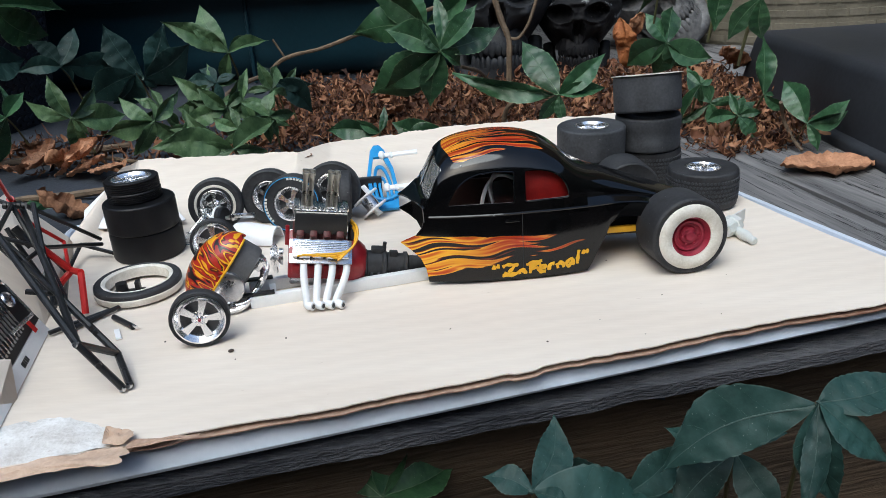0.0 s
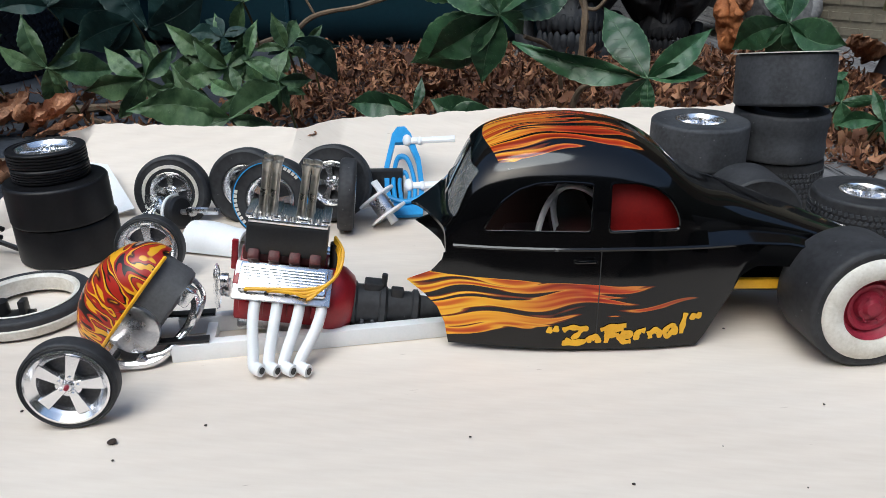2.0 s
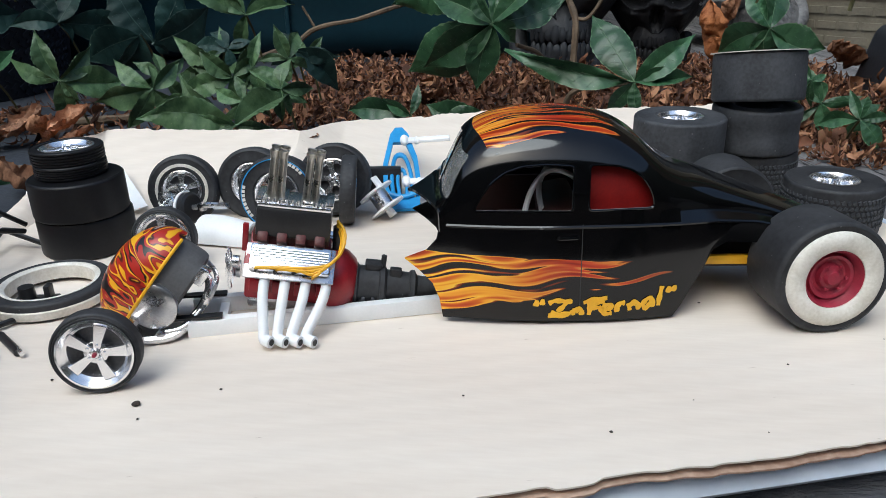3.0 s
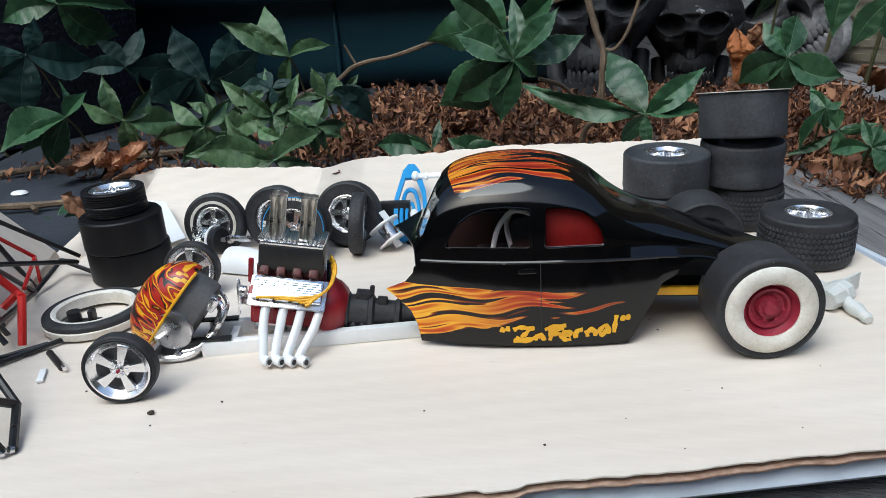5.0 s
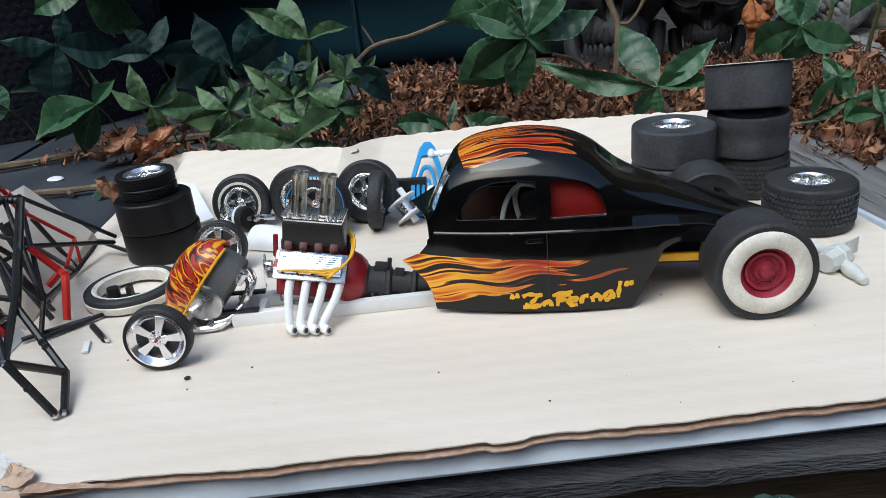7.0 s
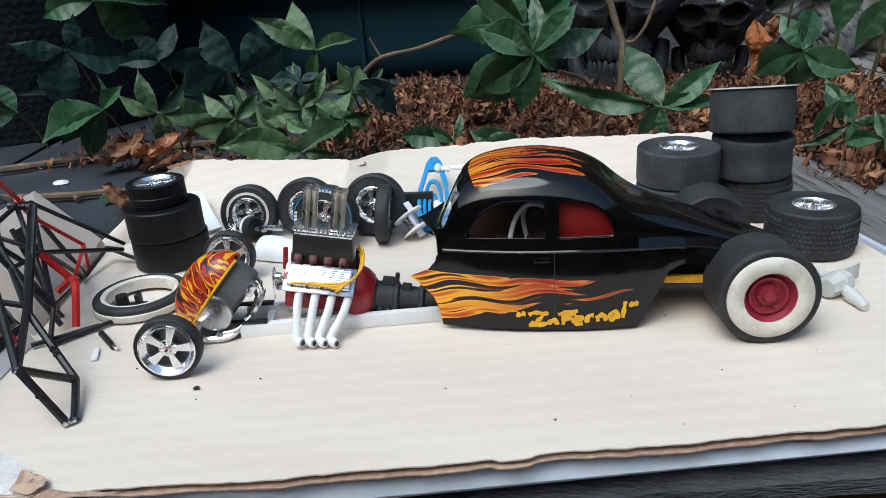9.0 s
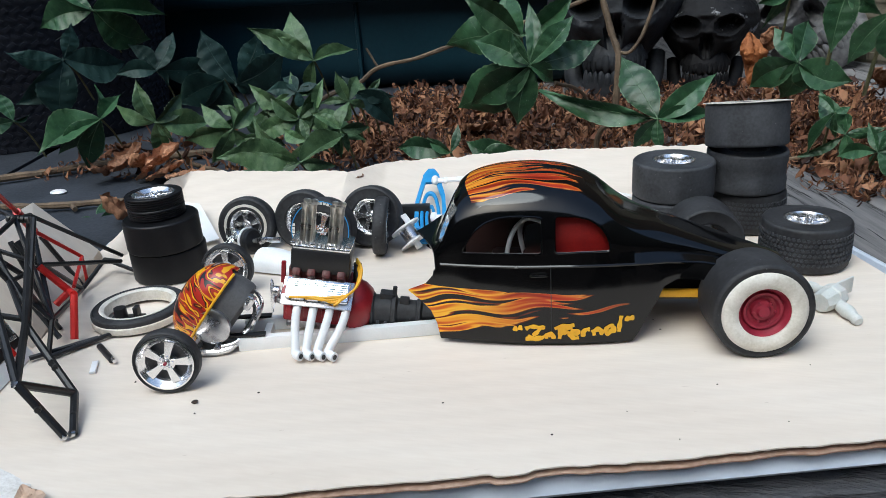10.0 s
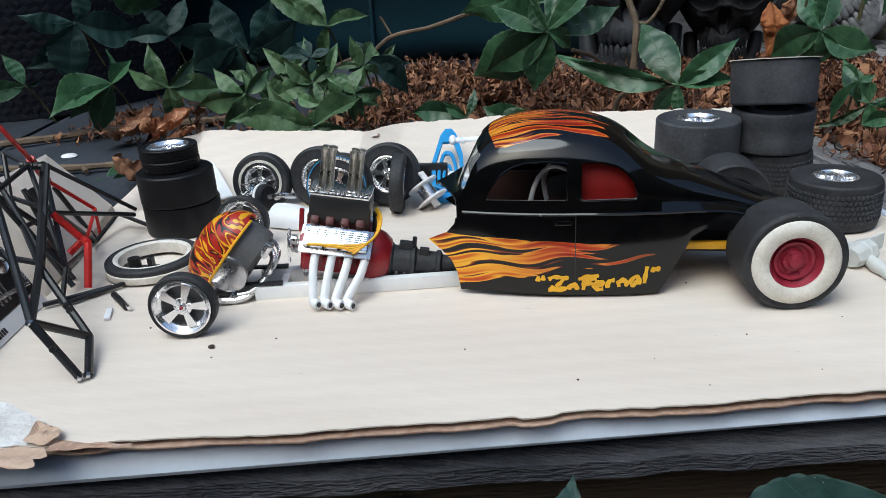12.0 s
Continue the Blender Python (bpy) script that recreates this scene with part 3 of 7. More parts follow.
# unseen dark walls, added to cut low sky light and darken reflections
for nm, x_, y_, sx_, sy_ in (("wall_south", 0.0, -2.4, 6.2, 0.1), ("wall_west", -3.05, -0.5, 0.1, 3.7), ("wall_east", 3.05, -0.5, 0.1, 3.7)):
    tagged(part(nm, box(bmesh.new(), sx_, sy_, 2.3, pose(x_, y_, 0.73), 0.01), SKY_BLOCKER), "unseen dark wall added to cut low sky light", "fence", kind="structure")

DECK_Z = -0.014
DECK_A = radians(16.0)
DU, DV = Vector((math.cos(DECK_A), math.sin(DECK_A), 0)), Vector((-math.sin(DECK_A), math.cos(DECK_A), 0))
DECK_O = Vector((-0.022, 0.1420, DECK_Z))


def deck_point(a, b, z=0.0):
    """A place on the deck: a along its front edge, b back from it."""
    return DECK_O + DU * a + DV * b + Vector((0, 0, z))


def plank(name, a0, a1, b0, b1, thick, material, label, rough=0.0006, seed=0):
    na, nb = max(6, int((a1 - a0) / 0.008)), max(8, int((b1 - b0) / 0.012))

    def fx(s, t):
        a, b = a0 + (a1 - a0) * s, b0 + (b1 - b0) * t
        h = noise.noise(Vector((a * 60, b * 8, seed))) * rough * 1.4 + noise.noise(Vector((a * 260, b * 14, seed))) * rough
        edge = min(s, 1 - s) * (a1 - a0)
        h -= 0.0025 * max(0, 1 - edge / 0.004) ** 2 + 0.002 * max(0, 1 - (b - b0) / 0.006) ** 2
        wob = 0.0015 * noise.noise(Vector((a * 90, 5, seed))) if t == 0 else 0
        return deck_point(a, b + wob, h)
    return sheet(name, fx, na, nb, material, thick, label=label, category="decking")


deck = thing("timber_deck", "weathered grey timber deck boards with cracked ends", "decking", kind="structure")
for a0, a1, mat_, lab in ((-1.2, -0.62, SLATE, ""), (-0.615, -0.27, SLATE, ""), (-0.265, 0.085, SLATE, "dark slate-coloured board"), (0.088, 0.236, DECK, "grey split-grain board"),
                          (0.239, 0.40, DECK, ""), (0.404, 0.8, DECK, "")):
    p = plank("board", a0, a1, 0.0, 0.95, 0.0036, mat_, lab, 0.0012 if mat_ is DECK else 0.0005, a0 * 10)
    p.parent = deck
    for key in ("kind", "category"):
        if key in p:
            del p[key]

p = plank("nosing_board", -0.95, 0.62, -0.0012, 0.030, 0.0046, NOSING, "dark cracked board along the deck's front edge", 0.0007, 4.0)
p.location.z += 0.0007
p.parent = deck
for key in ("kind", "category"):
    if key in p:
        del p[key]

bm = bmesh.new()
box(bm, 2.0, 0.09, 0.38, Matrix.Translation(deck_point(-0.2, 0.0650, -0.1965)) @ pose(0, 0, 0, 0, 0, 16.0), 0.004)
tagged(part("timber_beam", bm, BROWN_WOOD), "dark brown timber beam under the deck's edge", "beam", kind="structure")
# ---------------------------------------------------------------- plastic tray and the cardboard on it
NEAR = [(-0.30, 0.052), (-0.2, 0.083), (-0.1144, 0.1105), (-0.0919, 0.1187), (-0.0414, 0.1327), (0.0166, 0.1505), (0.0535, 0.1612), (0.08, 0.1695), (0.1, 0.1752), (0.131, 0.183), (0.165, 0.191)]
FAR = [(-0.30, 0.20), (-0.178, 0.2700), (-0.172, 0.2750), (-0.1665, 0.300), (-0.165, 0.321), (-0.12, 0.3225), (-0.088, 0.3205), (-0.084, 0.3185), (-0.07, 0.335), (-0.054, 0.342), (-0.010, 0.356), (0.04, 0.364), (0.086, 0.372)]
RIGHT = [(0.165, 0.191), (0.1476, 0.2152), (0.1345, 0.2443), (0.119, 0.2846), (0.0865, 0.372)]


def far_y(x):
    return lerp(x, FAR)


def lift(x, y):
    """How far the cardboard curls up towards its far edge."""
    s = max(0.0, 1 - (far_y(x) - y) / 0.06)
    return 0.02 * s * s * max(0.0, min(1.0, (x + 0.176) / 0.010))


TRAY_A = radians(15.0)


def tray_outline(inset, z):
    """The tray's rounded outline, inset by so much."""
    c = [(-0.1275, 0.1080), (0.172, 0.1970), (0.0985, 0.374), (-0.2000, 0.2985)]
    pts = []
    for k in range(4):
        p, q, r = Vector(c[k - 1]), Vector(c[k]), Vector(c[(k + 1) % 4])
        a, b = (p - q).normalized(), (r - q).normalized()
        for j in range(9):
            t = j / 8
            rad = 0.022
            s = q + a * rad * (1 - t) ** 2 + b * rad * t ** 2
            pts.append(s)
    out = []
    for i, p in enumerate(pts):
        d = (pts[(i + 1) % len(pts)] - pts[i - 1]).normalized()
        nrm = Vector((-d.y, d.x))
        rise = 0.0
        if -0.26 < p.x < 0.17 and p.y < 0.072 + (p.x + 0.272) * 0.3063 and inset < 0.011:
            rise = max(0.0, min(0.0052, 0.0014 + (p.x + 0.09) * 0.026)) * max(0.0, min(1.0, (-z - 0.0030) / 0.0088))
        out.append(Vector((p.x + nrm.x * inset, p.y + nrm.y * inset, z + rise)))
    return out


tray = thing("plastic_tray", "pale grey-white plastic lid with a rounded rim under the cardboard", "tray")
for nm, prof in (("floor", ((0.0075, -0.006), (0.012, -0.0065), (0.05, -0.0065))), ("rim", ((0.0012, -0.0080), (0.0022, -0.0060), (0.0033, -0.0044), (0.0045, -0.0033), (0.0058, -0.0028), (0.0068, -0.0034), (0.0075, -0.006))),
                 ("skirt", ((0.0120, -0.0128), (0.002, -0.0128), (0.0004, -0.0121), (0.0, -0.0108), (0.0004, -0.0096), (0.0012, -0.0080)))):
    bm = bmesh.new()
    loops = [[bm.verts.new(v) for v in tray_outline(inset, z)] for inset, z in prof]
    for A_, B_ in zip(loops, loops[1:]):
        for k in range(len(A_)):
            j = (k + 1) % len(A_)
            bm.faces.new((A_[k], A_[j], B_[j], B_[k]))
    if nm == "floor":
        bm.faces.new(loops[-1])
    bmesh.ops.recalc_face_normals(bm, faces=bm.faces)
    part(nm, bm, TRAY, tray)

# the cardboard sheet: liners with a corrugated core at its torn edges
CARD_T = 0.0022


def board_corner(s, t, jag):
    """A place on the sheet: s from its left to its right, t from near to far."""
    def near(u):
        x = -0.205 + 0.363 * u
        return Vector((x, lerp(x, NEAR)))

    def far(u):
        x = -0.178 + 0.2645 * u
        return Vector((x, lerp(x, FAR)))
    p = near(s).lerp(far(s), t)
    if s > 0.999:
        p.x = lerp(p.y, [(y, x) for x, y in RIGHT])
    if jag:
        w = 0.0010 * noise.noise(Vector((p.x * 37, p.y * 37, 1.5))) + 0.0006 * noise.noise(Vector((p.x * 190, p.y * 190, 3))) + 0.0003 * noise.noise(Vector((p.x * 700, 0, 7)))
        if t == 0:
            p.y += w - 0.001 * (abs(p.x - 0.0166) < 0.004)
        if t == 1:
            p.y += 1.5 * w
        if s in (0, 1):
            p.x += w
    return p


def card_point(s, t, jag=1, dz=0.0):
    p = board_corner(s, t, jag)
    z = lift(p.x, p.y) + 0.0004 * noise.noise(Vector((p.x * 25, p.y * 25, 0)))
    return Vector((p.x, p.y, z + dz))


cardboard = thing("cardboard_sheet", "torn beige corrugated cardboard sheet laid over the tray", "cardboard")
NS, NT = 220, 48


def liner(name, dz0, dz1, grow, material, label=""):
    bm = bmesh.new()
    top, low = [], []
    for i in range(NS + 1):
        a, b = [], []
        for j in range(NT + 1):
            s, t = i / NS, j / NT
            p = card_point(s, t)
            if j == 0:
                p.y += grow * (0.6 + 1.2 * noise.noise(Vector((p.x * 70, 8, grow * 900))))
            if j == NT:
                p.y -= grow * (0.6 + noise.noise(Vector((p.x * 60, 2, grow * 900))))
            a.append(bm.verts.new(p + Vector((0, 0, dz1))))
            b.append(bm.verts.new(p + Vector((0, 0, dz0))))
        top.append(a)
        low.append(b)
    for i in range(NS):
        for j in range(NT):
            bm.faces.new((top[i][j], top[i + 1][j], top[i + 1][j + 1], top[i][j + 1]))
            bm.faces.new((low[i][j], low[i][j + 1], low[i + 1][j + 1], low[i + 1][j]))
    bd = [e for e in bm.edges if e.is_boundary]
    tops = {v for r in top for v in r}
    te = [e for e in bd if all(v in tops for v in e.verts)]
    idx = {top[i][j]: low[i][j] for i in range(NS + 1) for j in range(NT + 1)}
    for e in te:
        v, w = e.verts
        bm.faces.new((v, w, idx[w], idx[v]))
    loose = [v for v in bm.verts if not v.link_faces]
    bmesh.ops.delete(bm, geom=loose, context="VERTS")
    return part(name, bm, material, cardboard, label)


liner("top_liner", -0.0004, 0.0, 0.0, CARD)
liner("bottom_liner", -CARD_T, -CARD_T + 0.0004, -0.0009, LINER, "brown bottom liner showing along the torn edge")
bm = bmesh.new()
prev = None
for i in range(NS * 3 + 1):
    s = i / (NS * 3)
    zz = -0.0011 + 0.0007 * math.sin(i * 1.05)
    col = []
    for t in (0.010, 0.04):
        p = card_point(s, t, 0)
        col.append(bm.verts.new(p + Vector((0, 0.0003 * noise.noise(Vector((s * 300, 0, 4))), zz))))
    if prev:
        bm.faces.new((prev[0], col[0], col[1], prev[1]))
    prev = col
part("corrugated_core", bm, CARD_EDGE, cardboard, "brown corrugated core along the torn edge")


def torn_paper(name, pts, material, label, high=0.0009):
    bm = bmesh.new()
    c = Vector((sum(p[0] for p in pts) / len(pts), sum(p[1] for p in pts) / len(pts)))
    ring = []
    n = 60
    for k in range(n):
        f = k / n * len(pts)
        i = int(f)
        a, b = Vector(pts[i]), Vector(pts[(i + 1) % len(pts)])
        p = a.lerp(b, f - i)
        p += (p - c) * 0.08 * noise.noise(Vector((k * 0.9, 3, len(pts))))
        ring.append(p)
    rows = []
    for q in (0.15, 0.45, 0.75, 1.0):
        rows.append([bm.verts.new((c.x + (p.x - c.x) * q, c.y + (p.y - c.y) * q, high * (0.75 + 0.9 * noise.noise(Vector((p.x * 240 * q, p.y * 240, 0)))) + 0.0003 - 0.0005 * q)) for p in ring])
    bm.faces.new(rows[0])
    for A_, B_ in zip(rows, rows[1:]):
        for k in range(n):
            bm.faces.new((A_[k], A_[(k + 1) % n], B_[(k + 1) % n], B_[k]))
    return part(name, bm, material, cardboard, label)


torn_paper("peeled_patch", [(-0.1165, 0.1120), (-0.1030, 0.1160), (-0.0925, 0.1190), (-0.0905, 0.1225), (-0.0938, 0.1268), (-0.1020, 0.1300), (-0.1115, 0.1328), (-0.1205, 0.1310), (-0.150, 0.118), (-0.150, 0.104)], PAPER, "white torn patch where the top paper is peeled off", 0.0004)
torn_paper("peeled_core", [(-0.160, 0.0930), (-0.1164, 0.1050), (-0.1019, 0.1092), (-0.0930, 0.1108), (-0.0860, 0.1118), (-0.0846, 0.1160), (-0.0872, 0.1190), (-0.0910, 0.1180), (-0.0944, 0.1168), (-0.1096, 0.1128), (-0.155, 0.101)], KRAFT, "bare brown paper along the peeled corner", 0.0012)
torn_paper("torn_curl", [(-0.0925, 0.1185), (-0.0880, 0.1192), (-0.0852, 0.1210), (-0.0866, 0.1236), (-0.0905, 0.1250), (-0.0942, 0.1248), (-0.0938, 0.1215)], KRAFT, "curled brown scrap of torn paper", 0.0022)
torn_paper("bare_strip", [(-0.0880, 0.1175), (-0.0800, 0.1196), (-0.0700, 0.1228), (-0.0690, 0.1240), (-0.0780, 0.1226), (-0.0860, 0.1218)], LINER, "bare tan inner liner", 0.0006)

# raised cardboard flap at the sheet's far left
flap_pts = [(-0.1690, 0.2560, 0.0), (-0.1445, 0.1860, 0.0), (-0.1700, 0.1760, 0.0300), (-0.1829, 0.2412, 0.0304), (-0.1700, 0.2545, 0.0057)]
bm = bmesh.new()
vs = [bm.verts.new(p) for p in flap_pts]
f = bm.faces.new(vs)
r = bmesh.ops.solidify(bm, geom=[f], thickness=0.0018)
tagged(part("cardboard_flap", bm, CARD, None, shaded=False), "creased beige cardboard flap folded up behind the tube frame", "cardboard")


# ---------------------------------------------------------------- wheels and tyres
def tyre_mesh(R, W, r_in, round_=0.28, seg=56, groove=0):
    """A tyre round local z, from z = 0 to W."""
    e = min(W, R - r_in) * round_
    prof = [(r_in, 0.0006), (r_in + 0.0006, 0.0)]
    prof += [(R - e, 0.0002)] + [(R - e + e * math.sin(a), e - e * math.cos(a)) for a in np.linspace(0.25, math.pi / 2, 5)]
    if groove:
        for k in range(groove):
            z = e + (W - 2 * e) * (k + 0.5) / groove
            w = (W - 2 * e) / groove * 0.16
            prof += [(R, z - w * 1.6), (R - 0.0004, z - w), (R - 0.0004, z + w), (R, z + w * 1.6)]
    prof += [(R - e + e * math.sin(a), W - e + e * math.cos(a)) for a in np.linspace(math.pi / 2, 0.25, 5)] + [(R - e, W - 0.0002)]
    prof += [(r_in + 0.0006, W), (r_in, W - 0.0006)]
    return lathe(bmesh.new(), prof, seg, closed=True)


def ring_disc(r0, r1, z, h=0.0003, seg=56):
    return lathe(bmesh.new(), [(r0, z), (r0, z + h), (r1, z + h), (r1, z)], seg, closed=True)


def tread_blocks(R, W, rows=6, n=60):
    bm = bmesh.new()
    for i in range(rows):
        for k in range(n):
            a = 2 * math.pi * (k + 0.5 * (i % 2)) / n
            z = W * (0.16 + 0.68 * (i + 0.5) / rows)
            m = Matrix.Rotation(a, 4, "Z") @ Matrix.Translation((R + 0.0001, 0, z)) @ Matrix.Rotation(radians(24 if i % 2 else -24), 4, "X")
            bmesh.ops.create_cube(bm, size=1, matrix=m @ Matrix.Diagonal((0.0006, 2 * math.pi * R / n * 0.62, W * 0.68 / rows * 0.62, 1)))
    return bm


def spoke_wheel(parent, r, depth, face, material=CHROME, spokes=5, style="mag"):
    """Rim, spokes and hub as parts; the outer face lies at z = face."""
    d = depth
    part("rim", lathe(bmesh.new(), [(r * 1.03, face - 0.0002), (r * 1.03, face + 0.0004), (r * 0.97, face + 0.0005), (r * 0.93, face + 0.0001), (r * 0.86, face - d * 0.22), (r * 0.84, face - d * 0.30), (r * 0.77, face - d * 0.45), (r * 0.74, face - d), (r * 0.9, face - d), (r * 1.0, face - d * 0.4)], 48, closed=True), material, parent)
    part("back_plate", lathe(bmesh.new(), [(0, face - d * 0.98), (r * 0.60, face - d * 0.98), (r * 0.86, face - d * 0.85), (r * 0.86, face - d * 1.1), (0, face - d * 1.1)], 40), DARK_METAL, parent, "dark well behind the spokes")
    bm = bmesh.new()
    if style == "mag":
        prism(bm, [(r * 0.14, -r * 0.10), (r * 0.45, -r * 0.12), (r * 0.84, -r * 0.19), (r * 0.84, r * 0.19), (r * 0.45, r * 0.12), (r * 0.14, r * 0.10)], d * 0.55, Matrix.Translation((0, 0, face - d * 0.75)))
    else:
        prism(bm, [(r * 0.16, -r * 0.06), (r * 0.9, -r * 0.05), (r * 0.9, r * 0.05), (r * 0.16, r * 0.06)], d * 0.4, Matrix.Translation((0, 0, face - d * 0.7)))
    bmesh.ops.bevel(bm, geom=list(bm.edges), offset=r * 0.02, segments=1, affect="EDGES")
    me = mesh_of(bm, material, True, "spoke")
    for k in range(spokes):
        share("spoke", me, parent, pose(0, 0, 0, 0, 0, 360 * k / spokes))
    part("hub", lathe(bmesh.new(), [(r * 0.33, face - d), (r * 0.33, face - d * 0.36), (r * 0.30, face - d * 0.30), (r * 0.16, face - d * 0.26), (r * 0.13, face - d * 0.1), (r * 0.11, face + d * 0.05), (0, face + d * 0.1)], 24), material, parent)
    bm = cyl(bmesh.new(), r * 0.05, r * 0.04, d * 0.25, seg=6)
    me = mesh_of(bm, material, True, "nut")
    for k in range(5):
        share("nut", me, parent, pose(r * 0.235 * math.cos(k * 1.2566), r * 0.235 * math.sin(k * 1.2566), face - d * 0.30))


def slick(name, R, W, m, label, r_in=None, material=TYRE, group="loose tyres", treaded=False, rim=True, groove=0, stripe=None, round_=0.16):
    t = thing(name, label, "tyre", m, group)
    r_in = r_in or R * 0.5
    part("tyre", tyre_mesh(R, W, r_in, round_, groove=groove), material, t)
    if treaded:
        part("tread", tread_blocks(R, W), TYRE_GREY, t, shaded=False)
    if rim:
        spoke_wheel(t, r_in * 0.98, W * 0.45, W - 0.0006)
    if stripe:
        part("stripe", ring_disc(stripe[0], stripe[1], W - 0.0002), stripe[2], t, stripe[3])
    return t


def lying(x, y, z, spin=0, tx=0, ty=0):
    return pose(x, y, z, tx, ty, spin)


# stack of slicks at the back right
slick("treaded_tyre", 0.0139, 0.0158, lying(0.0850, 0.3175, 0.0004, 10), "black treaded tyre at the bottom of a stack", treaded=True, rim=False)
slick("slick_tyre", 0.0150, 0.0155, lying(0.0833, 0.3172, 0.0164, 40), "dull grey wide slick tyre in the middle of a stack", material=TYRE_GREY, rim=False, groove=1)
slick("slick_tyre", 0.0152, 0.0165, pose(0.0824, 0.3150, 0.0334, -10.5, -2, 0), "grey wide slick tyre with a white sidewall atop a stack", material=TYRE_GREY, rim=False, stripe=(0.0085, 0.0160, WHITEWALL, "white sidewall"))
slick("slick_tyre", 0.0154, 0.0155, lying(0.0556, 0.3070, 0.0004, 15), "black slick tyre lying under another", material=TYRE_GREY, rim=False)
slick("slick_wheel", 0.0155, 0.0140, lying(0.0556, 0.3072, 0.0161, 35), "black slick tyre with a chrome rim lying on another", material=TYRE_GREY)
slick("treaded_wheel", 0.0147, 0.0158, lying(0.0998, 0.2815, 0.0004, 20), "black treaded tyre with a chrome rim lying on its side", treaded=True, r_in=0.0072)

# stack at the left
slick("slick_tyre", 0.0142, 0.0120, lying(-0.1330, 0.2485, 0.0002, 10), "smooth black slick tyre at the bottom of a stack", rim=False, material=SLICK_BLACK, round_=0.14)
slick("slick_tyre", 0.0139, 0.0118, lying(-0.1327, 0.2473, 0.0123, 30), "smooth black slick tyre in the middle of a stack", rim=False, material=SLICK_BLACK, round_=0.14)
slick("thin_tyre", 0.0104, 0.0042, lying(-0.1341, 0.2482, 0.0242, 0), "thin grooved black tyre in a stack", rim=False, groove=4, material=SLICK_BLACK)
slick("thin_wheel", 0.0105, 0.0043, lying(-0.1345, 0.2485, 0.0285, 50), "thin grooved tyre with chrome rim on top of a stack", r_in=0.0078, groove=4, material=SLICK_BLACK)

# white-walled tyre lying flat, with black bits inside
w = thing("whitewall_tyre", "black tyre with a white inner band lying flat", "tyre", lying(-0.1220, 0.2113, 0.0004), "loose tyres")
part("tyre", tyre_mesh(0.0154, 0.0048, 0.0120, 0.25), TYRE, w)
part("white_band", lathe(bmesh.new(), [(0.0126, 0.0050), (0.0120, 0.0051), (0.0111, 0.0045), (0.0111, 0.0008), (0.0120, 0.0004)], 56), WHITEWALL, w, "white inner wall")
part("lower_whitewall", lathe(bmesh.new(), [(0.0124, 0.0), (0.0152, 0.0003), (0.0156, 0.0008), (0.0157, 0.0026), (0.0153, 0.0030)], 56), WHITEWALL, w, "white lower sidewall")


def standing_wheel(name, x, y, R, W, rim_r, yaw, label, lean=0, material=TYRE, spokes=5, style="mag", stripe=None, spin=0, z=None, bars=False):
    """A wheel on its tread; its outer face looks along yaw."""
    m = stand(x, y, z if z is not None else R * math.cos(radians(lean)), yaw, lean, spin) @ Matrix.Translation((0, 0, -W / 2))
    t = thing(name, label, "wheel", m, "loose wheels")
    part("tyre", tyre_mesh(R, W, rim_r, 0.3), material, t)
    spoke_wheel(t, rim_r * 0.98, W * 0.4, W - 0.0004, spokes=spokes, style=style)
    if stripe:
        part("stripe", ring_disc(stripe[0], stripe[1], W - 0.0001), stripe[2], t, stripe[3])
    if bars:
        bm = bmesh.new()
        for s0 in (0.7, 2.9, 4.9):
            for k in range(8):
                a = s0 + k * 0.13
                m2 = Matrix.Rotation(a, 4, "Z") @ Matrix.Translation((R * 0.86, 0, W + 0.0001))
                bmesh.ops.create_cube(bm, size=1, matrix=m2 @ Matrix.Diagonal((R * 0.075, R * 0.08, 0.0003, 1)))
        part("marking", bm, WHITEWALL, t, "white raised marks on the sidewall", shaded=False)
    return t


standing_wheel("spoked_wheel", -0.1111, 0.2725, 0.0117, 0.0068, 0.0066, -80, "black tyre with a thin white-blue stripe and chrome spokes standing up", lean=12, stripe=(0.0078, 0.0088, WHITEWALL, "pale blue-white stripe"), spin=20)
standing_wheel("spoked_wheel", -0.0889, 0.2795, 0.0122, 0.0075, 0.0070, -84, "black tyre with a chrome spoked rim standing behind others", lean=12)
standing_wheel("slick_wheel", -0.0762, 0.2685, 0.0124, 0.0100, 0.0072, -84, "wide black tyre with white marks and a deep grey rim", lean=12, stripe=(0.0112, 0.0115, BLUE, "thin blue line"), bars=True)
standing_wheel("spoked_wheel", -0.0618, 0.2850, 0.0124, 0.0078, 0.0072, -86, "black tyre with a chrome spoked rim leaning back", lean=14, spokes=5, spin=30)
standing_wheel("thin_wheel", -0.0550, 0.2756, 0.0115, 0.0052, 0.0070, 12, "narrow black tyre with a chrome rim seen edge-on", lean=-6)


# ---------------------------------------------------------------- the coupe
CAR = pose(-0.0146, 0.2062, 0, 0, 0, 6.5) @ Matrix.Translation((0, 0.020, 0))
HALF = [(-14, 18.2), (0, 19.8), (12, 21.6), (26, 22.5), (40, 22.0), (56, 19.8), (68, 17.0), (80, 14.8), (90, 13.2), (102, 11.5)]
TOP = [(-14, 27.5), (-8, 29.0), (-3, 29.6), (-1, 30.5), (2, 36.5), (5.5, 43.0), (9, 45.8), (14, 47.6), (20, 48.6), (28, 48.9), (36, 48.1), (42, 46.4), (47, 43.8), (51, 40.6), (55, 37.4), (60, 34.6), (66, 32.4), (74, 29.4), (84, 25.6), (94, 21.8), (102, 18.8)]
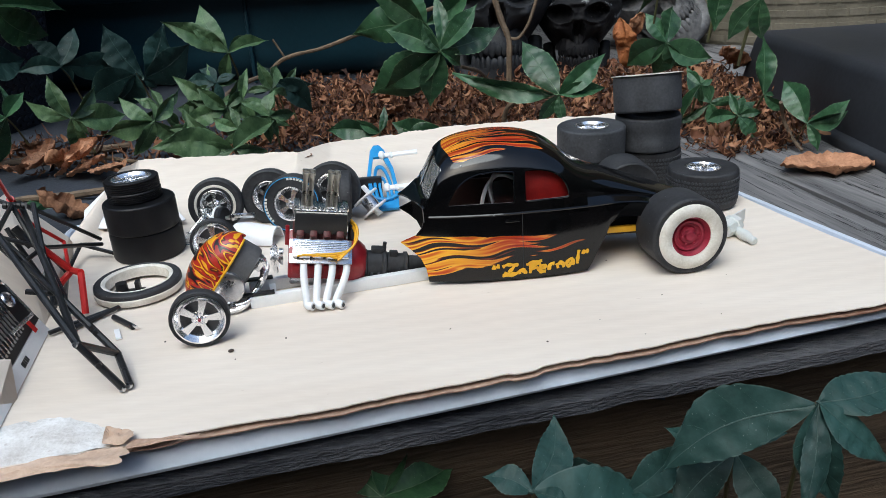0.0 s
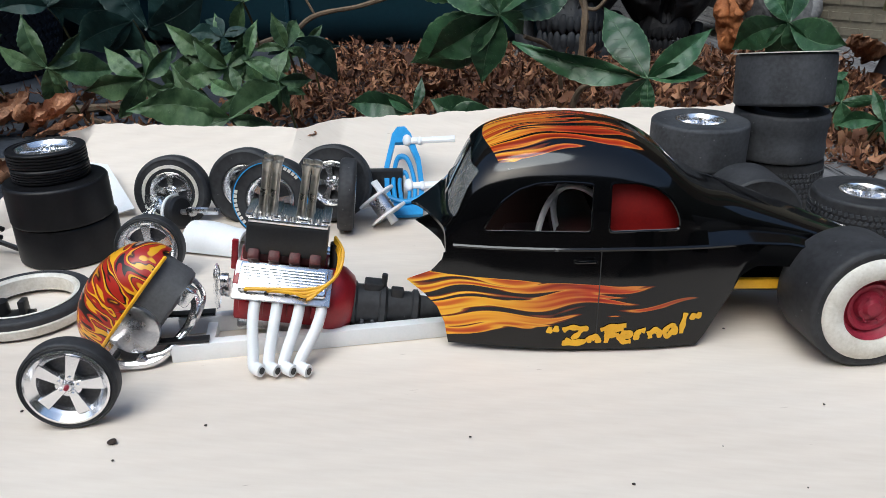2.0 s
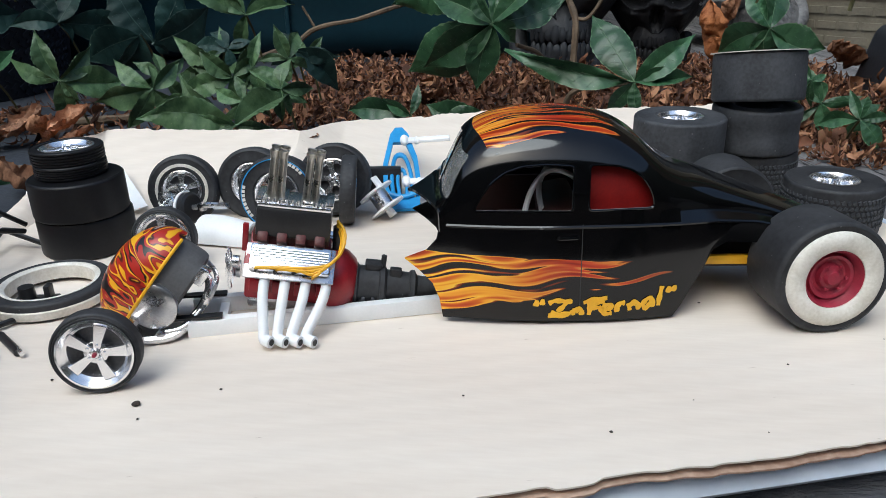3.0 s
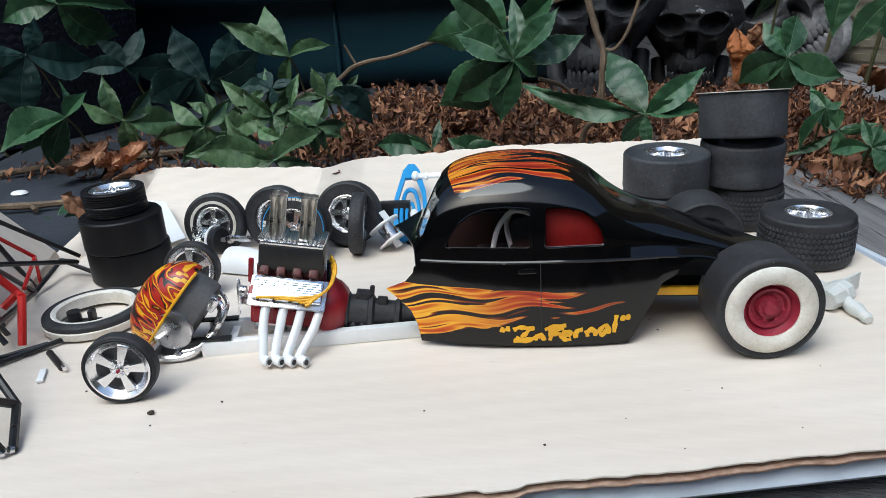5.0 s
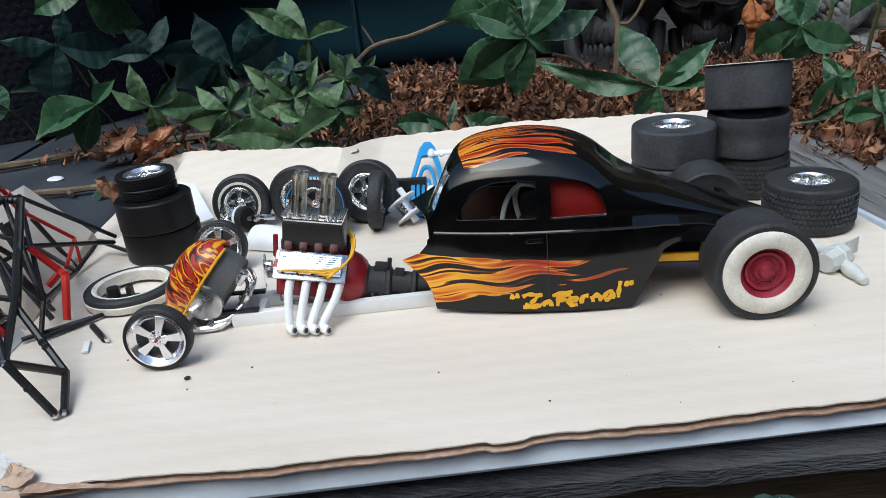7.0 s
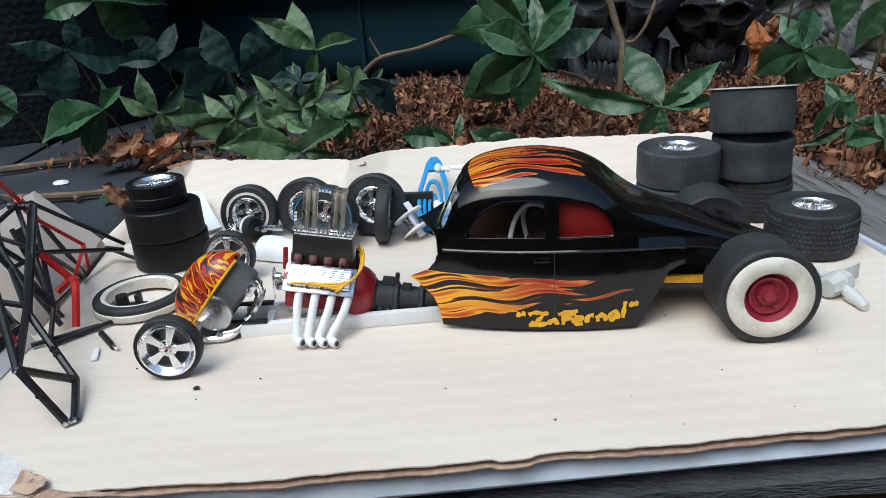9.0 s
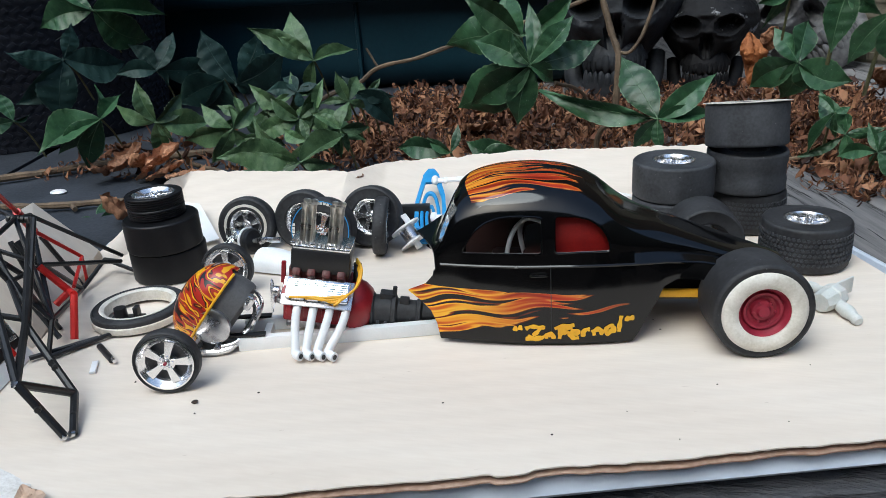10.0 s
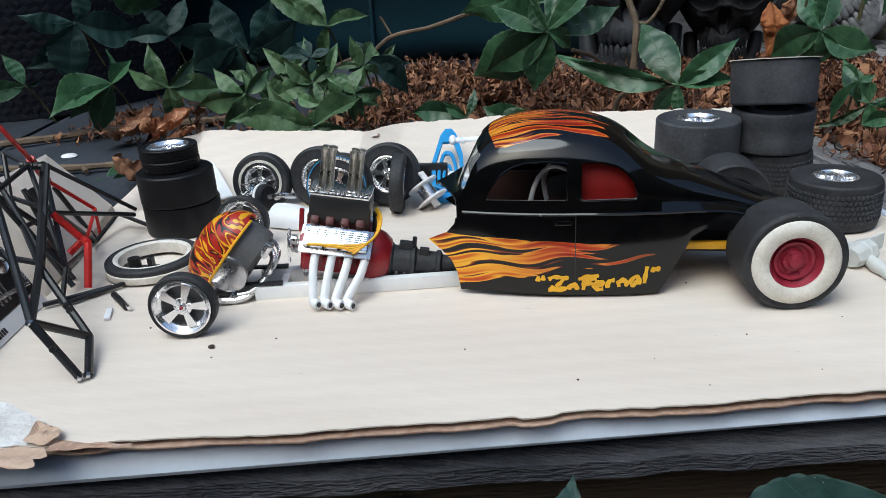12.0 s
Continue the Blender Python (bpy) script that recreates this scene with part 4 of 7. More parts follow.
BELT = [(-14, 25.0), (0, 25.9), (40, 25.7), (66, 25.0), (76, 24.0), (86, 21.4), (102, 16.4)]
LOW = [(-14, 1.8), (56.8, 0.9), (58.6, 3.5), (61, 8.2), (63.6, 13), (65.4, 17.4), (69, 19.4), (77, 18.4), (90, 13.0), (102, 8.4)]
NSIDE, NTOP = 10, 30


def car_half(u):
    return smooth(u, HALF)


@lru_cache(maxsize=None)
def car_section(u, k, nside=NSIDE, ntop=NTOP):
    """Point k of the half section at u: from the sill up the side to the roof's middle. Returns half width and height, in mm."""
    h, zb, zt, z0 = car_half(u), smooth(u, BELT), smooth(u, TOP), lerp(u, LOW)
    if k <= nside:
        t = k / nside
        z = z0 + (zb - z0) * t
        bulge = 1 - 0.012 * (1 - t) ** 2 - 0.052 * t ** 2
        return h * bulge, z
    t = (k - nside) / ntop
    a = t * math.pi / 2
    p = 2.0 / 3.2
    f = max(0.0, min(1.0, (u - 48) / 18))
    shoulder = 0.945 - 0.20 * f * f * (3 - 2 * f)
    w = h * shoulder * max(0, math.cos(a)) ** p
    return w, zb + 0.4 + (zt - zb - 0.4) * max(0, math.sin(a)) ** p


def side_half(u, z):
    """Half width of the body at u and height z (mm)."""
    prev = car_section(u, 0)
    for k in range(1, NSIDE + NTOP + 1):
        cur = car_section(u, k)
        if prev[1] <= z <= cur[1]:
            t = (z - prev[1]) / max(1e-6, cur[1] - prev[1])
            return prev[0] + (cur[0] - prev[0]) * t
        prev = cur
    return 0.0


def top_height(u, y):
    """Height of the roof at u, y to the side of its middle (mm)."""
    prev = car_section(u, 11)
    for k in range(NSIDE + 2, NSIDE + NTOP + 1):
        cur = car_section(u, k)
        if cur[0] <= y <= prev[0]:
            t = (prev[0] - y) / max(1e-6, prev[0] - cur[0])
            return prev[1] + (cur[1] - prev[1]) * t
        prev = cur
    return smooth(u, TOP)


coupe = thing("model_coupe", "glossy black model hot rod coupe body with flames, unfinished", "model car", CAR)

us = list(np.linspace(-14, 0, 12)) + list(np.linspace(0.7, 16, 23)) + list(np.linspace(17, 56, 40)) + list(np.linspace(56.8, 70, 24)) + list(np.linspace(71, 102, 32))
bm = bmesh.new()
rows = []
for u in us:
    ring = []
    for k in range(NSIDE + NTOP + 1):
        w_, z_ = car_section(u, k)
        ring.append(bm.verts.new((u * MM, -w_ * MM, z_ * MM)))
    for k in range(NSIDE + NTOP - 1, -1, -1):
        w_, z_ = car_section(u, k)
        ring.append(bm.verts.new((u * MM, w_ * MM, z_ * MM)))
    rows.append(ring)
for A_, B_ in zip(rows, rows[1:]):
    for k in range(len(A_) - 1):
        bm.faces.new((A_[k], B_[k], B_[k + 1], A_[k + 1]))
bmesh.ops.recalc_face_normals(bm, faces=bm.faces)
bmesh.ops.solidify(bm, geom=list(bm.faces), thickness=0.0007)


def side_prism(pts, v0=-0.04, v1=0.04):
    """A cutter: a polygon in (u, z), in mm, run across the car."""
    m = Matrix(((1, 0, 0, 0), (0, 0, -1, v1), (0, 1, 0, 0), (0, 0, 0, 1)))
    return prism(bmesh.new(), [(u * MM, z * MM) for u, z in pts], v1 - v0, m)


def rounded(pts, r=1.2, n=4):
    out = []
    L = len(pts)
    for i in range(L):
        p, q, s = Vector(pts[i - 1]), Vector(pts[i]), Vector(pts[(i + 1) % L])
        a, b = (p - q), (s - q)
        ra, rb = min(r, a.length * 0.45), min(r, b.length * 0.45)
        a.normalize(), b.normalize()
        for k in range(n + 1):
            t = k / n
            out.append(tuple(q + a * ra * (1 - t) ** 2 + b * rb * t ** 2))
    return out


WIN_F = rounded([(8.0, 29.2), (30.9, 29.2), (31.1, 39.7), (25, 40.2), (19.3, 39.8), (15.2, 38.4), (12.0, 36.0), (9.8, 33.0), (8.4, 30.5)], 1.1)
WIN_R = rounded([(34.6, 29.3), (50.0, 29.3), (50.0, 31.3), (49.0, 34.0), (47.2, 36.5), (44.4, 38.5), (40.6, 39.6), (34.6, 39.9)], 1.1)
front_cut = side_prism([(-30, -6), (0.3, -6), (0.2, 1.5), (-0.6, 6.8), (-2.2, 10.8), (-5.2, 14.0), (-8.8, 17.0), (-3.4, 19.2), (-1.0, 22.0), (-0.5, 24.2), (-30, 24.2)])
cowl_edge = [(-8.6 + 9.2 * (abs(v) / 21.0) ** 0.75, v) for v in np.linspace(-21.0, 21.0, 29)]
cowl_cut = prism(bmesh.new(), [(u * MM, v * MM) for u, v in [(-30, -21), *cowl_edge, (-30, 21)]], 0.04, Matrix.Translation((0, 0, 0.0236)))
shield = []
for s_ in (-1, 1):
    pts = rounded([(s_ * 0.9, 31.6), (s_ * 18.2, 31.6), (s_ * 15.6, 41.6), (s_ * 0.9, 43.4)], 1.2)
    m_ = Matrix(((0, 0, 1, -0.012), (1, 0, 0, 0), (0, 1, 0, 0), (0, 0, 0, 1)))
    shield.append(prism(bmesh.new(), [(a * MM, b * MM) for a, b in pts], 0.0195, m_))
body_bm = cut(bm, [side_prism(WIN_F), side_prism(WIN_R), front_cut, cowl_cut, *shield])
body = part("body", body_bm, FLAMED_BLACK, coupe, "glossy black body shell")

# belt moulding, door lines, handle
def side_strip(z, u0, u1, r, name, material, n=50, out=0.0, dz=lambda u: 0.0, sgn=-1, parent=coupe):
    pts = []
    for u in np.linspace(u0, u1, n):
        zz = z + dz(u) if not callable(z) else z(u) + dz(u)
        pts.append((u * MM, sgn * (side_half(u, zz) + out) * MM, zz * MM))
    return part(name, tube(bmesh.new(), pts, r, 6), material, parent)


for sg in (-1, 1):
    side_strip(lambda u: lerp(u, BELT) - 0.3, 1.5, 92, 0.00046, "belt_moulding", BLACK_PAINT, sgn=sg)
for u_ in (33.4,):
    pts = []
    for z_ in np.linspace(3.0, 26.0, 16):
        pts.append((u_ * MM, -(side_half(u_, z_) - 0.02) * MM, z_ * MM))
    part("door_gap", tube(bmesh.new(), pts, 0.00012, 5), BLACK_PLASTIC, coupe)
for pts_ in (WIN_F, WIN_R):
    loop = [(u * MM, -(side_half(u, z) - 0.05) * MM, z * MM) for u, z in pts_]
    part("window_trim", tube(bmesh.new(), loop + [loop[0]], 0.00028, 6), BLACK_PAINT, coupe)
    low_ = sorted((p for p in loop if p[2] < 0.0296), key=lambda p: p[0])
    # grey lip: the sky highlight along the sill is put into its colour
    part("window_sill", tube(bmesh.new(), [(x, y + 0.0002, z + 0.0001) for x, y, z in low_], 0.00022, 6), DRUM_GREY, coupe, "grey window lip with the sill's highlight in its colour")
bm = bmesh.new()
tube(bm, spline([(27.6 * MM, -(side_half(27.6, 23) - 0.2) * MM, 22.9 * MM), (28.2 * MM, -(side_half(28, 23) + 0.8) * MM, 23.0 * MM), (31.5 * MM, -(side_half(31, 23) + 0.9) * MM, 23.1 * MM), (32.2 * MM, -(side_half(32, 23) + 0.5) * MM, 23.0 * MM)]), 0.00042, 8)
part("door_handle", bm, BLACK_PAINT, coupe, "small black door handle")

# glass, its pale reflection put into a half-clear grey
for s_ in (-1, 1):
    bm = bmesh.new()
    pts = []
    for yy in np.linspace(1.2, 17.6, 11):
        col = []
        for zz in np.linspace(31.8, 42.6, 7):
            lo_u, hi_u = -3.0, 14.0
            for _ in range(18):
                mid = (lo_u + hi_u) / 2
                if top_height(mid, yy) < zz or side_half(mid, zz) < yy:
                    lo_u = mid
                else:
                    hi_u = mid
            col.append(bm.verts.new(((hi_u + 0.35) * MM, s_ * yy * MM, zz * MM)))
        pts.append(col)
    for A_, B_ in zip(pts, pts[1:]):
        for k in range(6):
            bm.faces.new((A_[k], B_[k], B_[k + 1], A_[k + 1]))
    g = part("windscreen", bm, SHEEN_PANE, coupe, "clear windscreen pane with a pale reflection in its colour")
    g.visible_shadow = False

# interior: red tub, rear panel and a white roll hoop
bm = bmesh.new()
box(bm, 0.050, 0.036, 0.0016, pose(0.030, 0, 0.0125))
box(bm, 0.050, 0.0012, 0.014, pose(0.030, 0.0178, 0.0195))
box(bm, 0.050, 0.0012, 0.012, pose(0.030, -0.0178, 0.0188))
part("interior", bm, SHADED_INSIDE, coupe, "red-brown interior tub, darkened for the dim cabin")
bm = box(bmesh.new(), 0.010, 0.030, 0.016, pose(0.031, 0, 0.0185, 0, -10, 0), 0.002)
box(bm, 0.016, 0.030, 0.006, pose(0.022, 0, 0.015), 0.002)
part("seat", bm, SHADED_INSIDE, coupe)
part("rear_bulkhead", box(bmesh.new(), 0.0016, 0.026, 0.016, pose(0.0515, 0, 0.0220, 0, -14, 0)), RED_INSIDE, coupe, "bright red panel at the back of the cabin")
part("cabin_floor", box(bmesh.new(), 0.0190, 0.0330, 0.0010, pose(0.0425, 0, 0.0150)), RED_INSIDE, coupe)
bm = bmesh.new()
g_ = [[bm.verts.new((u * MM, -(side_half(u, z) - 3.6) * MM, z * MM)) for z in np.linspace(21.5, min(40.6, smooth(u, TOP) - 4.5), 12)] for u in np.linspace(33.6, 52.0, 14)]
for A_, B_ in zip(g_, g_[1:]):
    for k in range(11):
        bm.faces.new((A_[k], B_[k], B_[k + 1], A_[k + 1]))
bmesh.ops.recalc_face_normals(bm, faces=bm.faces)
bmesh.ops.solidify(bm, geom=list(bm.faces), thickness=0.0006)
part("side_panel", bm, RED_INSIDE, coupe, "bright red panel behind the rear window")
for pts_ in ([(0.0190, -0.011, 0.016), (0.0215, -0.012, 0.0300), (0.0250, -0.012, 0.0358), (0.0285, -0.012, 0.0366), (0.0325, -0.011, 0.0345), (0.0360, -0.010, 0.0310), (0.0400, -0.009, 0.026)],
             [(0.0275, -0.006, 0.016), (0.0245, -0.007, 0.0290), (0.0255, -0.007, 0.0345), (0.0292, -0.006, 0.0385), (0.0340, -0.006, 0.0370), (0.0400, -0.006, 0.0320)]):
    part("roll_bar", tube(bmesh.new(), spline(pts_), 0.00072, 8), WHITE_PLASTIC, coupe, "white roll hoop inside the cabin")



# brush strokes laid on the paint
def ribbon(bm, path, widths, surf):
    """A tongue in surface coordinates; surf maps (a, b) to a place."""
    L = len(path)
    prev = None
    for i, (a, b) in enumerate(path):
        a0, b0 = path[max(i - 1, 0)]
        a1, b1 = path[min(i + 1, L - 1)]
        d = Vector((a1 - a0, b1 - b0)).normalized()
        nn = Vector((-d.y, d.x))
        w_ = widths[i] / 2
        col = [bm.verts.new(surf(a + nn.x * w_ * q, b + nn.y * w_ * q)) for q in (-1, -0.33, 0.33, 1)]
        if prev:
            for k in range(3):
                bm.faces.new((prev[k], col[k], col[k + 1], prev[k + 1]))
        prev = col


def on_side(off):
    return lambda u, z: Vector((u * MM, -(side_half(u, max(z, 2.2)) + off) * MM, max(z, 2.2) * MM))



# hand-painted lettering: each letter's brush strokes in its own box
STROKES = {"q": [[(0.15, 1.0), (0.0, 0.62)], [(0.80, 1.05), (0.62, 0.66)]],
           "I": [[(0.0, 0.86), (0.3, 1.04), (0.75, 1.0), (1.05, 0.92)], [(0.78, 0.98), (0.62, 0.62), (0.38, 0.30)], [(0.10, 0.22), (0.5, 0.12), (0.98, 0.16)], [(0.0, 0.06), (0.45, 0.02), (0.9, 0.06)]],
           "n": [[(0.05, 0.52), (0.12, 0.02)], [(0.10, 0.34), (0.45, 0.56), (0.85, 0.44), (0.92, 0.02)], [(0.35, 0.42), (0.7, 0.40)]],
           "F": [[(0.30, 0.0), (0.34, 0.5), (0.22, 0.95)], [(0.0, 0.82), (0.5, 1.0), (1.2, 1.04)], [(0.2, 0.66), (0.7, 0.82), (1.1, 0.84)], [(0.2, 0.40), (0.6, 0.48), (0.9, 0.46)]],
           "e": [[(0.1, 0.28), (0.6, 0.32), (0.95, 0.46), (0.6, 0.64), (0.2, 0.5), (0.05, 0.22), (0.4, 0.0), (1.0, 0.06)]],
           "r": [[(0.1, 0.58), (0.15, 0.0)], [(0.15, 0.34), (0.42, 0.60), (0.85, 0.60)]],
           "a": [[(0.85, 0.52), (0.40, 0.62), (0.05, 0.28), (0.35, 0.0), (0.8, 0.25)], [(0.40, 0.34), (0.6, 0.26)], [(0.88, 0.6), (0.92, 0.0)]],
           "l": [[(0.75, 1.15), (0.40, 0.5), (0.30, 0.0)]]}
WORD = [("q", 22.8, 2.2, 4.4), ("I", 25.8, 5.6, 4.0), ("n", 31.6, 2.6, 3.2), ("F", 34.3, 4.8, 4.2), ("e", 38.6, 2.8, 4.0), ("r", 42.2, 2.6, 4.2), ("n", 45.3, 2.8, 4.2), ("a", 48.9, 2.8, 4.2), ("l", 52.2, 1.8, 4.6), ("q", 54.9, 2.3, 4.6)]
bm = bmesh.new()
brush = random.Random(4)
for ch, u0, wd, ht in WORD:
    base_ = 2.9 + 1.9 * max(0.0, (u0 - 36) / 20) ** 1.4
    for k, line in enumerate(STROKES[ch]):
        pts = [(p.x, p.y) for p in spline([(u0 + x * wd + brush.uniform(-0.12, 0.12), base_ + y * ht + brush.uniform(-0.12, 0.12), 0) for x, y in line], 6)]
        n_ = len(pts)
        ribbon(bm, pts, [(1.22 + 0.28 * math.sin(i * 0.9 + u0)) * (0.7 if i in (0, n_ - 1) else 1.0) for i in range(n_)], on_side(0.20 + 0.004 * k))
lt = part("lettering", bm, YELLOW, coupe, 'hand-painted yellow lettering reading "Infernal"')


# rear wheels of the coupe
def white_wall_wheel(m, parent):
    hub_ = thing("rear_wheel", "", "", m)
    del_keys = [k for k in ("label", "category") if k in hub_]
    for k in del_keys:
        del hub_[k]
    hub_.parent = parent
    hub_.matrix_basis = m
    R, W = 0.0138, 0.0160
    part("tyre", tyre_mesh(R, W, 0.0072, 0.2), TYRE, hub_)
    part("whitewall", lathe(bmesh.new(), [(0.0068, W - 0.0008), (0.0071, W + 0.0003), (0.0078, W + 0.0008), (0.0098, W + 0.0010), (0.0112, W + 0.0006), (0.0116, W + 0.0001), (0.0117, W - 0.0005)], 64), WHITEWALL, hub_, "broad cream whitewall")
    part("rim", lathe(bmesh.new(), [(0.0072, W - 0.0002), (0.0069, W + 0.0002), (0.0066, W - 0.0004), (0.0062, W - 0.0018), (0.0057, W - 0.0022), (0.0053, W - 0.0014), (0.0046, W - 0.0016), (0.0040, W - 0.0026), (0.0032, W - 0.0028), (0.0028, W - 0.0016), (0.0020, W - 0.0014), (0.0015, W - 0.0004), (0, W - 0.0003)], 48), RED_RIM, hub_, "dark red steel rim")
    me_ = mesh_of(cyl(bmesh.new(), 0.00035, 0.00028, 0.0008, seg=6), RED_RIM, True, "nut")
    for k in range(6):
        share("nut", me_, hub_, pose(0.0030 * math.cos(k * 1.047), 0.0030 * math.sin(k * 1.047), W - 0.0010))
    me_ = mesh_of(cyl(bmesh.new(), 0.00048, 0.00048, 0.0003, seg=10), BLACK_PLASTIC, True, "hole")
    for k in range(10):
        share("hole", me_, hub_, pose(0.0050 * math.cos(k * 0.628), 0.0050 * math.sin(k * 0.628), W - 0.00205))
    part("axle_stub", cyl(bmesh.new(), 0.0016, 0.0016, 0.012, Matrix.Translation((0, 0, -0.004)), 12), BLACK_PLASTIC, hub_)
    return hub_


CAR_I = CAR.inverted()


def in_car(m):
    return CAR_I @ m


white_wall_wheel(in_car(stand(0.0764, 0.2092, 0.0139, -78, 3) @ Matrix.Translation((0, 0, -0.0160))), coupe)
far_w = (CAR @ Vector((0.086, 0.036, 0.0124)))
m_far = stand(far_w.x, far_w.y, 0.0124, 98, 0)
t = new("rear_wheel")
t.parent = coupe
t.matrix_basis = in_car(m_far) @ Matrix.Translation((0, 0, -0.009))
part("tyre", tyre_mesh(0.0124, 0.016, 0.007, 0.2), TYRE, t, "plain black slick")
part("axle", tube(bmesh.new(), [(0.091, -0.022, 0.0145), (0.088, 0.030, 0.0155)], 0.0013, 8), BLACK_PLASTIC, coupe)


# ---------------------------------------------------------------- chassis, engine, nose
CH = pose(-0.0750, 0.1930, 0, 0, 0, 17.2)
chassis = thing("model_chassis", "white plastic chassis rails lying under the engine and body", "model chassis", CH)
for yy, nm in ((0.0009, "rail"), (0.0135, "rail")):
    bm = bmesh.new()
    box(bm, 0.066, 0.0027, 0.0042, pose(0.033, yy + 0.0004, 0.0022), 0.0002)
    part(nm, bm, WHITE_PLASTIC, chassis)
for xx in (0.008, 0.052):
    part("cross_member", box(bmesh.new(), 0.0022, 0.0125, 0.0026, pose(xx, 0.0075, 0.0016)), WHITE_PLASTIC, chassis)
for yy in (0.0012, 0.0140):
    bm = prism(bmesh.new(), [(-0.004, -0.0004), (0.0085, -0.0012), (0.0085, 0.0012), (-0.004, 0.0016)], 0.0006, pose(0, yy, 0.0046))
    part("horn", bm, BLACK_PLASTIC, chassis, "black pointed tip")

yr = CAR @ Vector((0.074, -0.002, 0.0165))
bm = bmesh.new()
box(bm, 0.040, 0.0016, 0.0024, CAR @ pose(0.070, -0.0115, 0.0126), 0.0003)
# shadow under the tail is put into this pan's dark colour
part("rear_floor", box(bmesh.new(), 0.034, 0.020, 0.0012, pose(0.073, 0.001, 0.0100), 0.0003), SHADED_INSIDE, coupe, "red rear floor pan, darkened for the shadow under the tail")
part("rear_rail", bm, YELLOW, coupe, "yellow rear frame rail", m=CAR_I)

EN = CH @ Matrix.Translation((0.0240, 0.0096, 0.0012)) @ pose(0, 0, 0, 0, 9.5, -5) @ Matrix.Diagonal((0.87, 0.97, 1.0, 1))
engine = thing("model_engine", "red model V8 engine with white headers and tall injector stacks", "model engine", EN)
bm = bmesh.new()
box(bm, 0.0232, 0.0110, 0.0100, pose(-0.001, 0, 0.0092), 0.0008)
box(bm, 0.0232, 0.0062, 0.0090, pose(-0.001, -0.0040, 0.0135, 38, 0, 0), 0.0006)
box(bm, 0.0232, 0.0062, 0.0090, pose(-0.001, 0.0040, 0.0135, -38, 0, 0), 0.0006)
for k in range(4):
    box(bm, 0.0030, 0.0022, 0.0034, pose(-0.0095 + k * 0.0062, -0.0066, 0.0086), 0.0004)
part("block", bm, RED_PAINT, engine, "dark red engine block")
part("oil_pan", box(bmesh.new(), 0.0235, 0.0085, 0.0036, pose(0, 0, 0.0030), 0.0008), DULL_CHROME, engine, "chrome oil pan")
part("bell_housing", lathe(bmesh.new(), [(0, 0.0), (0.0078, 0.0), (0.0086, 0.0010), (0.0086, 0.0028), (0.0078, 0.0052), (0.0060, 0.0076), (0.0044, 0.0084), (0.0, 0.0085)], 28, pose(0.0106, 0, 0.0092, 0, 90, 0)), RED_PAINT, engine)
bm = bmesh.new()
lathe(bm, [(0, 0), (0.0056, 0), (0.0057, 0.0012), (0.0050, 0.0018), (0.0049, 0.0075), (0.0054, 0.0080), (0.0054, 0.0092), (0.0042, 0.0100), (0.0038, 0.0165), (0.0044, 0.0170), (0.0044, 0.0182), (0.0031, 0.0190), (0.0026, 0.030), (0, 0.0304)], 14, pose(0.0178, 0, 0.0084, 0, 88, 0))
gear = part("gearbox", bm, TYRE, engine, "ribbed dark grey gearbox")
part("sump", box(bmesh.new(), 0.0095, 0.0090, 0.0026, pose(0.0245, 0, 0.0050), 0.0005), TYRE, gear)
me = mesh_of(box(bmesh.new(), 0.0010, 0.0104, 0.0030, Matrix(), 0.0002), TYRE_GREY, True, "rib")
for k in range(3):
    share("rib", me, gear, pose(0.0212 + k * 0.0028, 0, 0.0056))
part("cover", box(bmesh.new(), 0.0050, 0.0040, 0.0022, pose(0.0235, 0.0004, 0.0138), 0.0004), TYRE, gear)
part("cover", box(bmesh.new(), 0.0034, 0.0022, 0.0026, pose(0.0300, -0.0010, 0.0130), 0.0004), TYRE, gear)
part("selector", cyl(bmesh.new(), 0.0008, 0.0008, 0.0030, pose(0.0262, 0, 0.0140), 8), TYRE, gear)
for sg in (-1, 1):
    bm = bmesh.new()
    box(bm, 0.0222, 0.0072, 0.0022, pose(0, sg * 0.0084, 0.0168, sg * -42, 0, 0), 0.0008)
    vc = part("valve_cover", bm, CHROME, engine, "ribbed chrome valve cover")
    for k in range(7):
        part("rib", box(bmesh.new(), 0.0208, 0.0003, 0.0004, pose(0, sg * 0.0084, 0.0168, sg * -42, 0, 0) @ Matrix.Translation((0, -0.0021 + k * 0.0007, 0.0012))), CHROME, vc)
    bm = bmesh.new()
    box(bm, 0.0246, 0.0092, 0.0008, pose(0, sg * 0.0078, 0.0156, sg * -42, 0, 0), 0.0002)
    part("gasket", bm, DULL_CHROME, engine)
for k in range(4):
    x0 = -0.0066 + k * 0.0056
    xe = -0.0050 + k * 0.0038
    p = spline([(x0, -0.0072, 0.0118), (x0 + 0.0001, -0.0110, 0.0108), (x0 * 0.75 + xe * 0.25, -0.0140, 0.0076), (xe, -0.0182, 0.0022), (xe + 0.0006, -0.0196, 0.0008 + 0.0003 * k), (xe + 0.0026, -0.0212, 0.0010 + 0.0003 * k)], 6)
    h = part("header", tube(bmesh.new(), p, 0.00146, 12), WHITE_PLASTIC, engine, "white plastic exhaust header pipe")
    # black disc stands in for the shade inside the pipe's mouth
    part("bore", cyl(bmesh.new(), 0.0008, 0.0008, 0.0002, facing(p[-1] + (p[-1] - p[-2]).normalized() * 0.00002, p[-1] - p[-2], (0, 0, 1)), 12), BLACK_PLASTIC, h, "black disc for the dark inside of the pipe")
bm = bmesh.new()
